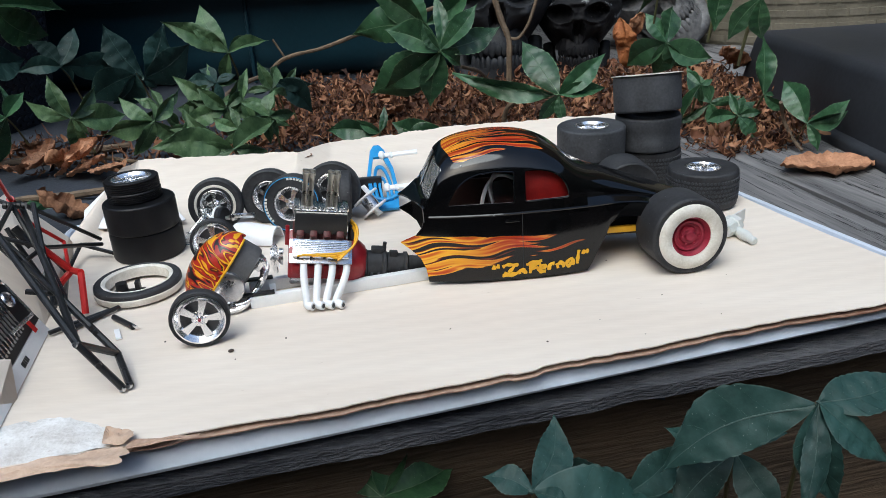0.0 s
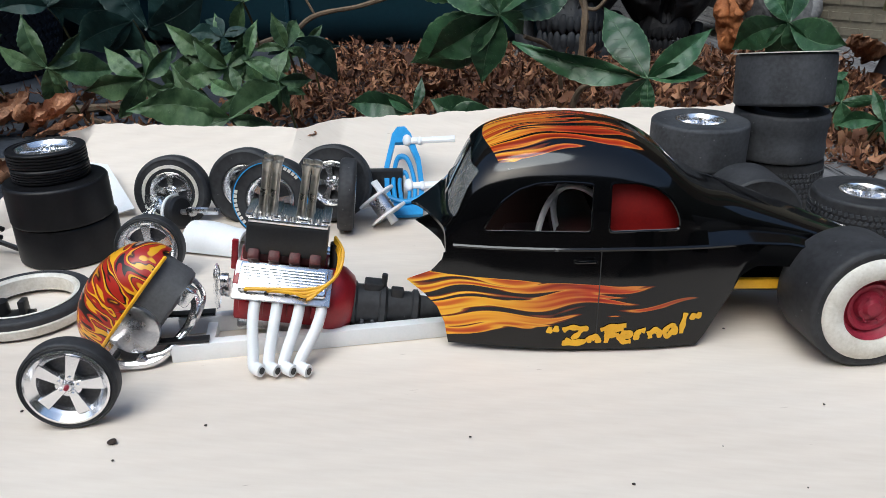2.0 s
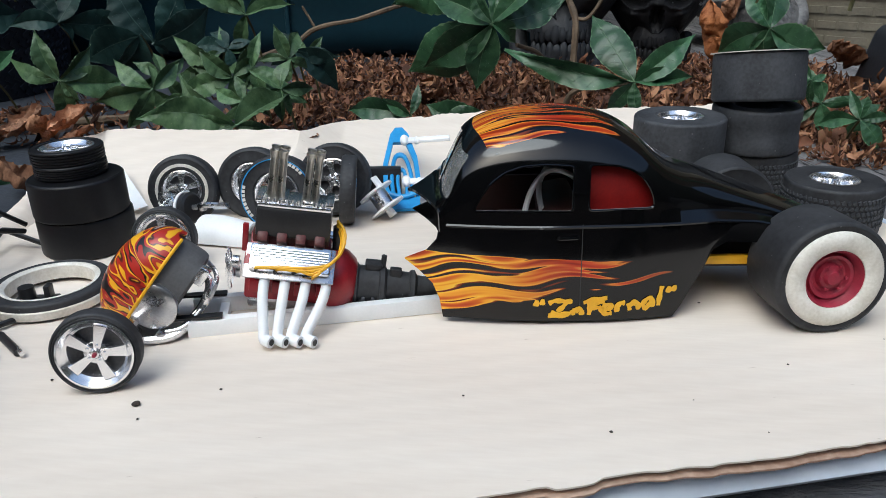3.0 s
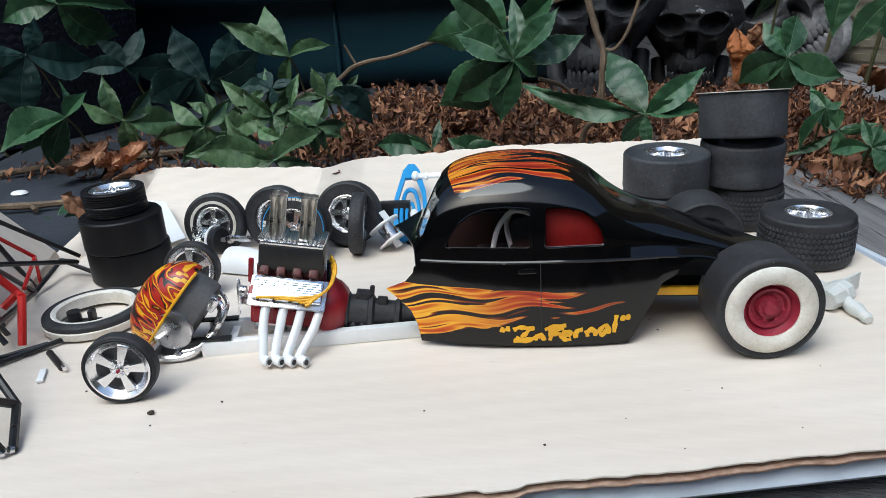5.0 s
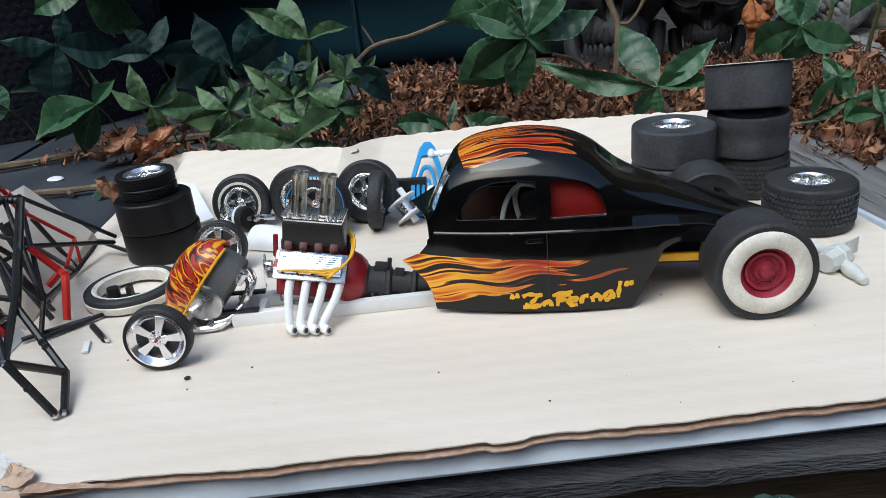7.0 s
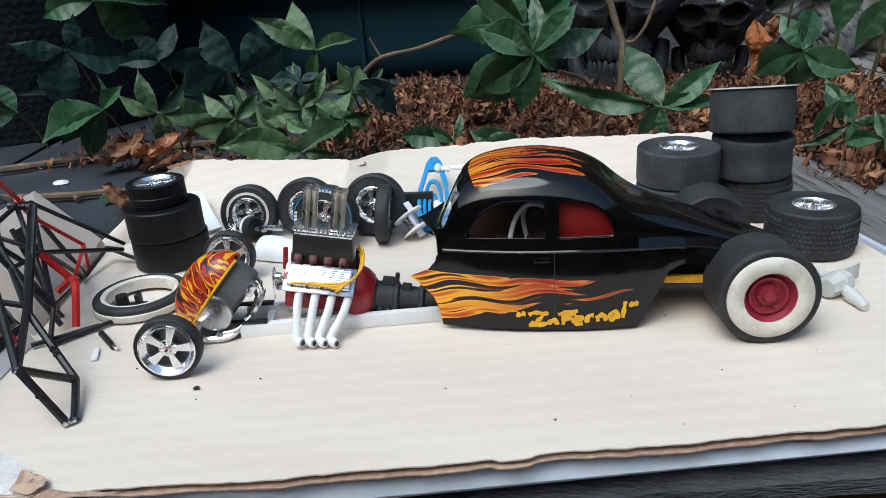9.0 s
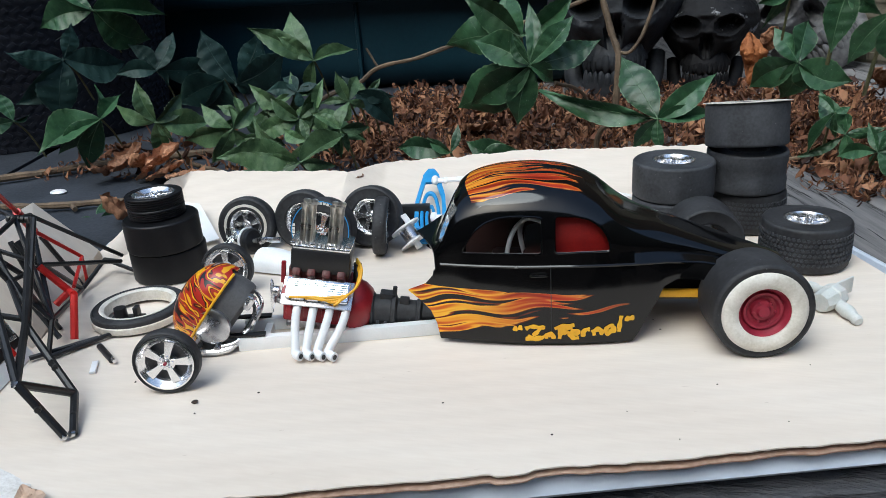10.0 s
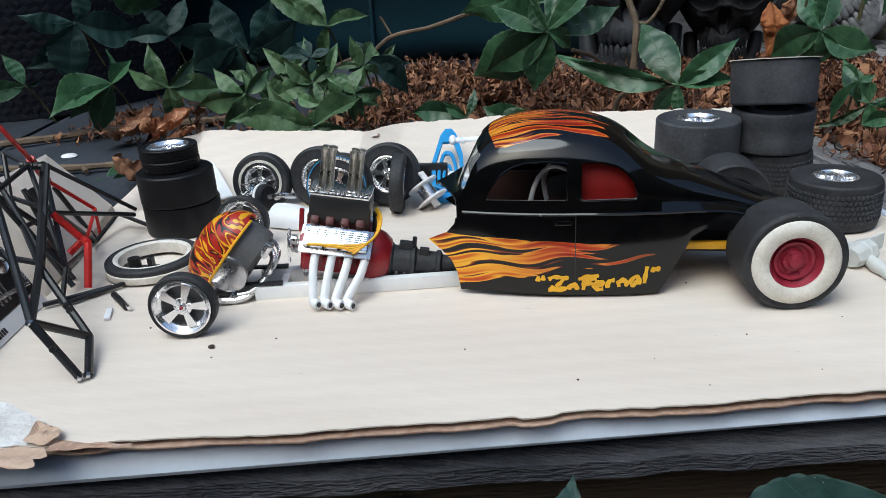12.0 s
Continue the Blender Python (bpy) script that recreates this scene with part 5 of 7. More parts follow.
box(bm, 0.0212, 0.0090, 0.0034, pose(-0.0006, 0.0004, 0.0205), 0.0006)
for k in range(4):
    box(bm, 0.0030, 0.0040, 0.0026, pose(-0.0082 + 0.0052 * k, -0.0046, 0.0204, -40, 0, 0), 0.0006)
part("intake_manifold", bm, RUSTY, engine, "brown-red intake manifold")
bm = bmesh.new()
box(bm, 0.0206, 0.0114, 0.0074, pose(-0.0002, 0.0004, 0.0247), 0.0007)
part("intake_box", bm, BLACK_PLASTIC, engine, "black intake box")
bm = bmesh.new()
box(bm, 0.0200, 0.0108, 0.0011, pose(-0.0002, 0.0004, 0.0290), 0.0003)
for k in range(12):
    cyl(bm, 0.0005, 0.0004, 0.0012, pose(-0.0090 + 0.0016 * k, -0.0044 + 0.0004 * (k % 3), 0.0294), 8)
for xx in (-0.0098, -0.0035, 0.0035, 0.0092):
    box(bm, 0.0022, 0.0100, 0.0010, pose(xx, 0.0004, 0.0299), 0.0003)
part("injector_plate", bm, CHROME, engine, "chrome injector base plate")
prof = [(0.00125, 0), (0.00115, 0.0004), (0.00100, 0.0012), (0.00095, 0.0098), (0.00105, 0.0108), (0.00135, 0.0118), (0.00140, 0.0122), (0.00118, 0.0121), (0.0009, 0.0110), (0.0007, 0.0060), (0, 0.0060)]
me = mesh_of(lathe(bmesh.new(), prof, 20), BRASS, True, "injector_trumpet")
for xx in (-0.0072, -0.0048, 0.0024, 0.0048):
    for yy in (-0.0024, 0.0030):
        s_ob = share("injector_trumpet", me, engine, pose(xx, yy, 0.0296, -4 if yy < 0 else 4, 2 if xx < 0 else 3, 0))
for k in range(4):
    x0 = -0.0088 + k * 0.0052
    p = spline([(x0, -0.0112, 0.0150), (x0 + 0.0016, -0.0120, 0.0158), (0.0068, -0.0112 - 0.0004 * k, 0.0166 - 0.0006 * k), (0.0122 + 0.0003 * k, -0.0086, 0.0180 + 0.0004 * k), (0.0134 + 0.0003 * k, -0.004, 0.0212 + 0.0006 * k), (0.0118, 0.0004, 0.0234 + 0.0005 * k)], 6)
    part("plug_wire", tube(bmesh.new(), p, 0.00042, 7), YELLOW, engine, "yellow spark plug wire")
    part("plug_boot", cyl(bmesh.new(), 0.0006, 0.0005, 0.0014, facing(p[0], (p[1] - p[0]), (0, 0, 1)) @ Matrix.Translation((0, 0, -0.0007)), 8), BLACK_PLASTIC, engine)
part("distributor", cyl(bmesh.new(), 0.0012, 0.0015, 0.006, pose(0.0122, 0, 0.0175), 16), BLACK_PLASTIC, engine)
bm = bmesh.new()
lathe(bm, [(0, 0), (0.0022, 0), (0.0022, 0.001), (0.0018, 0.0013), (0.0022, 0.0016), (0.0022, 0.0026), (0, 0.0026)], 20, pose(-0.0145, 0, 0.0095, 0, -90, 0))
lathe(bm, [(0, 0), (0.0016, 0), (0.0016, 0.0018), (0, 0.0018)], 18, pose(-0.0145, -0.0035, 0.0130, 0, -90, 0))
part("pulley", bm, DULL_CHROME, engine, "chrome pulleys")
bm = bmesh.new()
for k in range(4):
    box(bm, 0.0004, 0.0024, 0.0105, pose(-0.0178, 0, 0.0095, 45 * k + 10, 0, 22))
part("fan", bm, CHROME, engine, "chrome fan blades")
part("front_bar", box(bmesh.new(), 0.0016, 0.0012, 0.0072, pose(-0.0132, -0.0030, 0.0196), 0.0003), RED_PAINT, engine)

# nose shell with radiator, front wheels
E1 = Vector((0.62, 0.045, 0.783)).normalized()
E3 = Vector((-0.783, -0.10, 0.62))
E3 = (E3 - E1 * E3.dot(E1)).normalized()
E2 = E3.cross(E1)
NOSE = Matrix((E1, E2, E3)).transposed().to_4x4()
NOSE.translation = (-0.0848, 0.1988, 0.0120)
nose = thing("model_nose", "flame-painted model grille shell with a chrome radiator behind it", "model grille", NOSE)
NA, NB, NC = 0.0155, 0.0096, 0.0110


def nose_pt(a, t, k=1.0):
    """a: along the shell (-1..1), t: round it from one lip (0) over the front to the other (1); k scales it."""
    th, ph = a * radians(86), (t * 2 - 1) * radians(90)
    return Vector((NA * math.sin(th) * k, math.cos(th) ** 0.8 * NB * math.sin(ph) * k, math.cos(th) ** 0.8 * NC * math.cos(ph) * k))


bm = bmesh.new()
g_ = [[bm.verts.new(nose_pt(-1 + 2 * i / 56, j / 56)) for j in range(57)] for i in range(57)]
for i in range(56):
    for j in range(56):
        bm.faces.new((g_[i][j], g_[i + 1][j], g_[i + 1][j + 1], g_[i][j + 1]))
bmesh.ops.recalc_face_normals(bm, faces=bm.faces)
bmesh.ops.solidify(bm, geom=list(bm.faces), thickness=0.0005)
part("shell", bm, FLAMED_YELLOW, nose, "yellow shell painted with red and black flames")
part("shell_edge", tube(bmesh.new(), [nose_pt(-0.97 + 1.94 * i / 30, 0.0, 1.0) for i in range(31)], 0.00042, 6), YELLOW, nose, "yellow painted edge of the shell")


def oval(k, z, n=40):
    return [Vector((NA * k * math.sin(2 * math.pi * i / n), NB * k * math.cos(2 * math.pi * i / n), z)) for i in range(n)]


bm = bmesh.new()
rings = [[bm.verts.new(p) for p in oval(k, z)] for k, z in ((0.93, 0.002), (0.93, -0.0060), (0.90, -0.0072), (0.80, -0.0078))]
for A_, B_ in zip(rings, rings[1:]):
    for k in range(40):
        bm.faces.new((A_[k], A_[(k + 1) % 40], B_[(k + 1) % 40], B_[k]))
bm.faces.new(rings[-1])
bm.faces.new(list(reversed(rings[0])))
part("radiator", bm, DRUM_GREY, nose, "matt grey radiator drum")
part("end_cap", lathe(bmesh.new(), [(0, 0.0006), (0.0052, 0.0005), (0.0060, 0.0), (0.0061, -0.0010), (0, -0.0010)], 32, pose(0.0, -NB * 0.93, -0.0032, 90, 0, 0)), DULL_CHROME, nose, "silver round end of the drum")
SHIFT = Vector((-0.0010, 0.0038, -0.0004))
fr_ = spline([(-0.0815, 0.1990, 0.0185), (-0.0747, 0.1985, 0.0165), (-0.0708, 0.1978, 0.0122), (-0.0708, 0.1952, 0.0088), (-0.0733, 0.1931, 0.0050), (-0.0771, 0.1872, 0.0020), (-0.0868, 0.1850, 0.0020), (-0.0946, 0.1885, 0.0026)], 6)
part("radiator_frame", tube(bmesh.new(), [NOSE.inverted() @ (p + SHIFT) for p in fr_], 0.0011, 8), CHROME, nose, "bent chrome tube frame")
fr_ = [p + Vector((0.0016, 0.0010, 0.0016)) for p in fr_[6:-10]]
part("frame_rail", tube(bmesh.new(), [NOSE.inverted() @ (p + SHIFT) for p in fr_], 0.0006, 8), DULL_CHROME, nose)
part("tank_lug", box(bmesh.new(), 0.0050, 0.0026, 0.0026, pose(0.0115, -0.0040, -0.0085), 0.0006), CHROME, nose)
part("tank_lug", box(bmesh.new(), 0.0040, 0.0022, 0.0022, pose(-0.0060, -0.0090, -0.0085), 0.0006), DULL_CHROME, nose)
axle_t = thing("front_axle", "chrome model front axle with two chrome five-spoke wheels", "model part", pose(-0.0008, 0.0046, -0.0003))
part("beam", tube(bmesh.new(), spline([(-0.0830, 0.1680, 0.0094), (-0.0845, 0.1780, 0.0050), (-0.0870, 0.1900, 0.0030), (-0.0930, 0.2120, 0.0034), (-0.1000, 0.2310, 0.0080)]), 0.0010, 8), DULL_CHROME, axle_t)
part("spring", tube(bmesh.new(), spline([(-0.0838, 0.1740, 0.0064), (-0.0850, 0.1850, 0.0068), (-0.0880, 0.1960, 0.0064)]), 0.0012, 6), DULL_CHROME, axle_t)


def front_wheel(m, label):
    t = new("front_wheel")
    t.parent = axle_t
    t.matrix_basis = m
    part("tyre", tyre_mesh(0.0092, 0.0040, 0.0077, 0.4), TYRE, t, label)
    spoke_wheel(t, 0.0077, 0.0024, 0.0038, spokes=5)
    part("cap", cyl(bmesh.new(), 0.0005, 0.0004, 0.0007, Matrix.Translation((0, 0, 0.0040)), 10), RED_RIM, t, "tiny red hub cap")
    return t


front_wheel(stand(-0.0826, 0.1650, 0.0097, -74, 4) @ Matrix.Translation((0, 0, -0.0030)), "thin black front tyre")
front_wheel(stand(-0.0990, 0.2290, 0.0095, -78, 8, 20) @ Matrix.Translation((0, 0, -0.003)), "thin black front tyre behind the painted grille shell")


# ---------------------------------------------------------------- loose model parts on the cardboard
frame_t = thing("tube_frame", "black tubular model race chassis with red bars", "model chassis")
FN = {"n": (-0.0984, 0.1442, 0.0012), "o": (-0.0971, 0.1458, 0.0012), "m": (-0.1056, 0.1582, 0.0046), "l": (-0.1076, 0.1434, 0.0165), "p": (-0.1240, 0.1666, 0.0203), "b": (-0.1610, 0.2160, 0.0345), "d": (-0.1500, 0.2430, 0.0088),
      "e": (-0.1492, 0.2037, 0.0217), "f": (-0.1472, 0.2380, 0.0086), "i": (-0.1600, 0.2450, 0.0060), "c": (-0.1574, 0.2061, 0.0370), "g": (-0.1577, 0.2271, 0.0014), "h": (-0.1440, 0.2440, 0.0012), "q": (-0.1480, 0.1810, 0.0360),
      "s": (-0.1331, 0.1797, 0.0014), "t": (-0.1210, 0.1990, 0.0014), "u": (-0.1386, 0.1780, 0.0016), "v": (-0.1250, 0.1930, 0.0016), "w": (-0.1700, 0.2100, 0.0400), "x": (-0.1450, 0.1850, 0.0240), "y": (-0.1360, 0.1880, 0.0100), "z": (-0.1620, 0.2000, 0.0280)}
for pair in ("ln", "mo", "lm", "lp", "mp", "pb", "lq", "bd", "ef", "if", "ih", "ig", "cb", "qc", "wc", "px", "xe", "zx", "ze", "eg", "by", "ys", "yg", "qx", "wz", "zp", "st", "uv", "cy", "xy"):
    r_ = 0.0011 if pair in ("lm", "ln", "mo", "mp", "lp", "pb", "lq") else 0.0008
    part("tube", tube(bmesh.new(), [FN[pair[0]], FN[pair[1]]], r_, 8), BLACK_PLASTIC, frame_t)
for p_, q_, r_ in (((-0.1597, 0.195, 0.0342), (-0.1363, 0.18, 0.0194), 0.0009),
                   ((-0.1588, 0.195, 0.0272), (-0.1371, 0.19, 0.0024), 0.0009),
                   ((-0.161, 0.205, 0.029), (-0.1468, 0.2, 0.0022), 0.0009),
                   ((-0.1678, 0.225, 0.0232), (-0.1602, 0.232, -0.0018), 0.0009),
                   ((-0.1364, 0.17, 0.0207), (-0.1279, 0.172, 0.0186), 0.0009),
                   ((-0.149, 0.205, 0.0376), (-0.13, 0.172, 0.0141), 0.0009),
                   ((-0.1583, 0.205, 0.0291), (-0.1537, 0.205, 0.0219), 0.0016),
                   ((-0.1384, 0.185, 0.02), (-0.1484, 0.205, -0.007), 0.0009),
                   ((-0.1568, 0.19, 0.0322), (-0.1528, 0.2, 0.0182), 0.0009)):
    part("tube", tube(bmesh.new(), [p_, q_], r_, 8), BLACK_PLASTIC, frame_t)
for q in ("n", "o", "l"):
    part("socket", cyl(bmesh.new(), 0.0010, 0.0009, 0.0010, facing(Vector(FN[q]), (-0.3, -0.7, 0.3), (0, 0, 1)), 10), DULL_CHROME, frame_t, "bare light-grey tube end")
for f_, a_, b_ in ((0.55, "p", "m"), (0.45, "l", "n"), (0.5, "m", "o"), (0.62, "p", "m")):
    c_ = Vector(FN[a_]).lerp(Vector(FN[b_]), f_)
    part("lug", cyl(bmesh.new(), 0.0010, 0.0008, 0.0012, facing(c_, (0.5, -0.8, 0.1), (0, 0, 1)) @ Matrix.Translation((0, 0, 0.0004)), 8), BLACK_PLASTIC, frame_t)
bm = bmesh.new()
for k in range(5):
    cyl(bm, 0.0013, 0.0013, 0.0012, facing(Vector(FN["c"]) + Vector((-0.003 + k * 0.0014, 0.0004 * k, -0.0002 * k)), (1, 0.2, -0.2), (0, 0, 1)), 12)
part("spring", bm, BLACK_PLASTIC, frame_t, "black coil spring")
RN = {"1": (-0.1500, 0.1900, 0.0560), "2": (-0.1600, 0.2100, 0.0380), "3": (-0.1640, 0.2190, 0.0275), "4": (-0.1587, 0.2321, 0.0125), "5": (-0.1600, 0.2330, 0.0020), "6": (-0.1470, 0.2120, 0.0100),
      "7": (-0.1463, 0.1990, 0.0232), "8": (-0.1404, 0.2025, 0.0131), "9": (-0.1434, 0.1986, 0.0097), "A": (-0.1341, 0.1974, 0.0145), "0": (-0.1322, 0.1907, 0.0018)}
for pair, r_ in (("12", 0.0008), ("23", 0.0014), ("34", 0.0007), ("45", 0.0006), ("46", 0.0007), ("78", 0.0012), ("98", 0.0012), ("8A", 0.0012), ("A0", 0.0012)):
    part("red_bar", tube(bmesh.new(), [RN[pair[0]], RN[pair[1]]], r_, 8), RED_PLASTIC, frame_t, "bright red plastic bar")

# printed card with a grille picture, leaning on the flap
P0, P1 = Vector((-0.1410, 0.1822, 0.0004)), Vector((-0.1300, 0.1435, 0.0004))
px_, pz_ = (P1 - P0).normalized(), None
pl = Vector((-0.9, -0.22, 0))
pl = (pl - px_ * pl.dot(px_)).normalized()
lean_ = radians(64)
pu = pl * math.cos(lean_) + Vector((0, 0, 1)) * math.sin(lean_)
PM = Matrix((-px_, pu, pu.cross(px_))).transposed().to_4x4()
PM.translation = P0 + px_ * 0.060
card_t = thing("printed_card", "printed box panel with a dark truck grille and white strip", "box panel", PM)
part("backing", box(bmesh.new(), 0.060, 0.024, 0.0012, pose(0.030, 0.0120, -0.0008)), CARD, card_t)
part("white_strip", box(bmesh.new(), 0.060, 0.0050, 0.0003, pose(0.030, 0.0025, 0.0001)), WHITE_PLASTIC, card_t, "white strip along the bottom edge")
part("picture", box(bmesh.new(), 0.060, 0.0186, 0.0003, pose(0.030, 0.0146, 0.0001)), BLACK_PLASTIC, card_t, "dark printed picture")
me = mesh_of(box(bmesh.new(), 0.0007, 0.0150, 0.0005, bev=0.0001), DULL_CHROME, True, "grille_slat")
for k in range(16):
    share("grille_slat", me, card_t, pose(0.0490 - k * 0.0022, 0.0152, 0.0004, 0, 0, -10))
part("grille_bar", box(bmesh.new(), 0.0400, 0.0006, 0.0004, pose(0.0300, 0.0228, 0.0004)), CHROME, card_t)
part("headlight", lathe(bmesh.new(), [(0, 0.0009), (0.0016, 0.0008), (0.0022, 0.0004), (0.0026, 0.0008), (0.0029, 0.0002)], 24, pose(0.0540, 0.0172, 0.0002)), DULL_CHROME, card_t, "chrome headlight")
part("chrome_corner", tube(bmesh.new(), spline([(0.0590, 0.0090, 0.0003), (0.0590, 0.0165, 0.0004), (0.0582, 0.0222, 0.0004), (0.0505, 0.0230, 0.0004)]), 0.0006, 6), CHROME, card_t)
part("bumper", box(bmesh.new(), 0.0180, 0.0014, 0.0005, pose(0.0500, 0.0092, 0.0004, 0, 0, -8), 0.0002), CHROME, card_t, "chrome bumper")
part("red_stripe", box(bmesh.new(), 0.0022, 0.0050, 0.0003, pose(0.0530, 0.0064, 0.0004)), RED_PLASTIC, card_t)
bm = bmesh.new()
for k, wd in enumerate((0.0009, 0.0007, 0.0006, 0.0007, 0.0006)):
    box(bm, wd, 0.0018, 0.0002, pose(0.0330 + k * 0.0011, 0.0024, 0.0004))
part("caption_bars", bm, BLACK_PLASTIC, card_t, "small dark caption", shaded=False)

bm = bmesh.new()
f_ = bm.faces.new([bm.verts.new(p) for p in ((-0.1290, 0.1425, 0.0), (-0.1255, 0.1225, 0.0), (-0.1420, 0.1180, 0.0170), (-0.1450, 0.1400, 0.0150), (-0.1330, 0.1500, 0.0085))])
bmesh.ops.solidify(bm, geom=[f_], thickness=0.0016)
tagged(part("cardboard_corner", bm, CARD, None, shaded=False), "creased beige cardboard corner bent up before the printed card", "cardboard")

# blue suspension plate with white links
BE = Vector((-0.0088, 0.0400, 0.0195))
BN = Vector((0.10, -0.44, 0.90))
BN = (BN - BE.normalized() * BN.dot(BE.normalized())).normalized()
blue = thing("blue_part", "translucent blue plastic suspension plate leaning among the wheels", "model part", facing((-0.0378, 0.2845, 0.0008), BN, BE) @ Matrix.Diagonal((1.12, 1.80, 1.12, 1)))
outline = [(-0.0048, 0.0), (-0.0062, 0.006), (-0.0060, 0.013), (-0.0030, 0.0225), (-0.0012, 0.0246), (0.0012, 0.0246), (0.0030, 0.0225), (0.0054, 0.0150), (0.0058, 0.008), (0.0046, 0.0)]
inner = [(-0.0038, 0.0030), (-0.0047, 0.007), (-0.0045, 0.0130), (-0.0022, 0.0198), (0.0018, 0.0198), (0.0040, 0.0140), (0.0043, 0.007), (0.0036, 0.0030)]
bm = cut(prism(bmesh.new(), outline, 0.0012), [prism(bmesh.new(), inner, 0.004, Matrix.Translation((0, 0, -0.001)))])
part("plate", bm, BLUE, blue)
part("loop", tube(bmesh.new(), spline([(-0.0030, 0.003, 0.0008), (-0.0034, 0.0090, 0.0008), (-0.0018, 0.0152, 0.0008), (0.0012, 0.0152, 0.0008), (0.0029, 0.0095, 0.0008), (0.0026, 0.003, 0.0008)]), 0.0007, 8), BLUE, blue)
part("slot", tube(bmesh.new(), spline([(-0.0012, 0.0035, 0.0008), (-0.0016, 0.0085, 0.0008), (-0.0004, 0.0112, 0.0008), (0.0008, 0.0105, 0.0008), (0.0012, 0.0060, 0.0008), (0.0008, 0.0035, 0.0008)]), 0.0006, 8), BLUE, blue)
part("foot", tube(bmesh.new(), spline([(-0.005, 0.0045, 0.0014), (0.0, 0.0030, 0.0018), (0.0075, 0.0048, 0.0022)]), 0.0006, 8), BLUE, blue)
for z0_, dx in ((0.0200, 0.0016), (0.0074, 0.0012)):
    link = tube(bmesh.new(), [(dx, z0_, 0.0014), (dx + 0.0034, z0_ - 0.0004, 0.0020), (dx + 0.0150, z0_ - 0.0016, 0.0040)], 0.0008, 8)
    bmesh.ops.create_uvsphere(link, u_segments=12, v_segments=8, radius=0.0015, matrix=Matrix.Translation((dx, z0_, 0.0016)))
    bmesh.ops.create_uvsphere(link, u_segments=12, v_segments=8, radius=0.0011, matrix=Matrix.Translation((dx + 0.0040, z0_ - 0.0006, 0.0021)))
    part("link", link, WHITE_PLASTIC, blue, "white plastic link rod")

# silver spool and the small black block behind it
sp = thing("spool", "light grey plastic spool with two flanges lying on the cardboard", "model part", facing((-0.0448, 0.2800, 0.0064), (-0.62, 0.25, 0.74), (0, 0, 1)) @ Matrix.Scale(1.15, 4))
part("core", cyl(bmesh.new(), 0.0028, 0.0028, 0.0058, Matrix.Translation((0, 0, -0.0029)), 24), DULL_CHROME, sp)
for zz in (-0.0032, 0.0026):
    part("flange", cyl(bmesh.new(), 0.0056, 0.0056, 0.0006, Matrix.Translation((0, 0, zz)), 36), WHITE_PLASTIC, sp)
part("tab", box(bmesh.new(), 0.0026, 0.0008, 0.0040, pose(-0.0010, 0.0018, 0.0050), 0.0003), WHITE_PLASTIC, sp)
part("pin", cyl(bmesh.new(), 0.0013, 0.0011, 0.0030, pose(0, 0, -0.0058), 14), WHITE_PLASTIC, sp)
bm = box(bmesh.new(), 0.0135, 0.004, 0.0115, pose(-0.0485, 0.3000, 0.0062, 0, 0, 8), 0.0004)
tagged(part("black_block", bm, BLACK_PLASTIC), "small flat black plastic piece behind the wheels", "model part")

# clear suspension parts, brake disc and axle stub by the first wheel
cs = thing("clear_sprue", "clear plastic suspension part lying by the wheels", "model part", pose(-0.1145, 0.2600, 0.0004, 0, 0, 10))
bm = bmesh.new()
tube(bm, [(-0.008, -0.006, 0.0012), (0.002, 0.006, 0.0100)], 0.0007, 6)
tube(bm, [(-0.002, -0.008, 0.0012), (0.002, 0.006, 0.0100)], 0.0006, 6)
tube(bm, [(-0.008, -0.006, 0.0012), (-0.002, -0.008, 0.0012)], 0.0006, 6)
tube(bm, [(-0.006, -0.002, 0.0040), (0.000, -0.002, 0.0048)], 0.0005, 6)
box(bm, 0.0060, 0.0012, 0.0044, pose(0.0015, 0.0050, 0.0100, 0, 8, 10), 0.0004)
box(bm, 0.0036, 0.0016, 0.0030, pose(0.0042, 0.0054, 0.0128, 0, -20, 0), 0.0004)
part("strut", bm, CLEAR, cs)
bd = thing("brake_disc", "small white and black brake disc standing on edge", "model part", stand(-0.1062, 0.2640, 0.0078, -14, 8) @ Matrix.Scale(0.85, 4))
part("disc", cyl(bmesh.new(), 0.0066, 0.0066, 0.0012, Matrix.Translation((0, 0, -0.0020)), 36), WHITE_PLASTIC, bd)
part("drum", lathe(bmesh.new(), [(0.0062, -0.0008), (0.0062, 0.0012), (0.0052, 0.0020), (0.0, 0.0020)], 32), BLACK_PLASTIC, bd)
part("stub", tube(bmesh.new(), spline([(0, 0, 0.002), (0.0004, 0.0002, 0.0052), (-0.0006, 0.0010, 0.0090), (0.0004, 0.0004, 0.0140)]), 0.0012, 8), DULL_CHROME, bd)
part("carrier", box(bmesh.new(), 0.0026, 0.0034, 0.0034, pose(0.0002, 0.0002, 0.0062), 0.0008), DULL_CHROME, bd)
part("bracket", box(bmesh.new(), 0.0020, 0.0024, 0.0070, pose(0.0004, 0.0002, 0.0150), 0.0005), DULL_CHROME, bd)

# white moulded half shell
bm = bmesh.new()
g_ = []
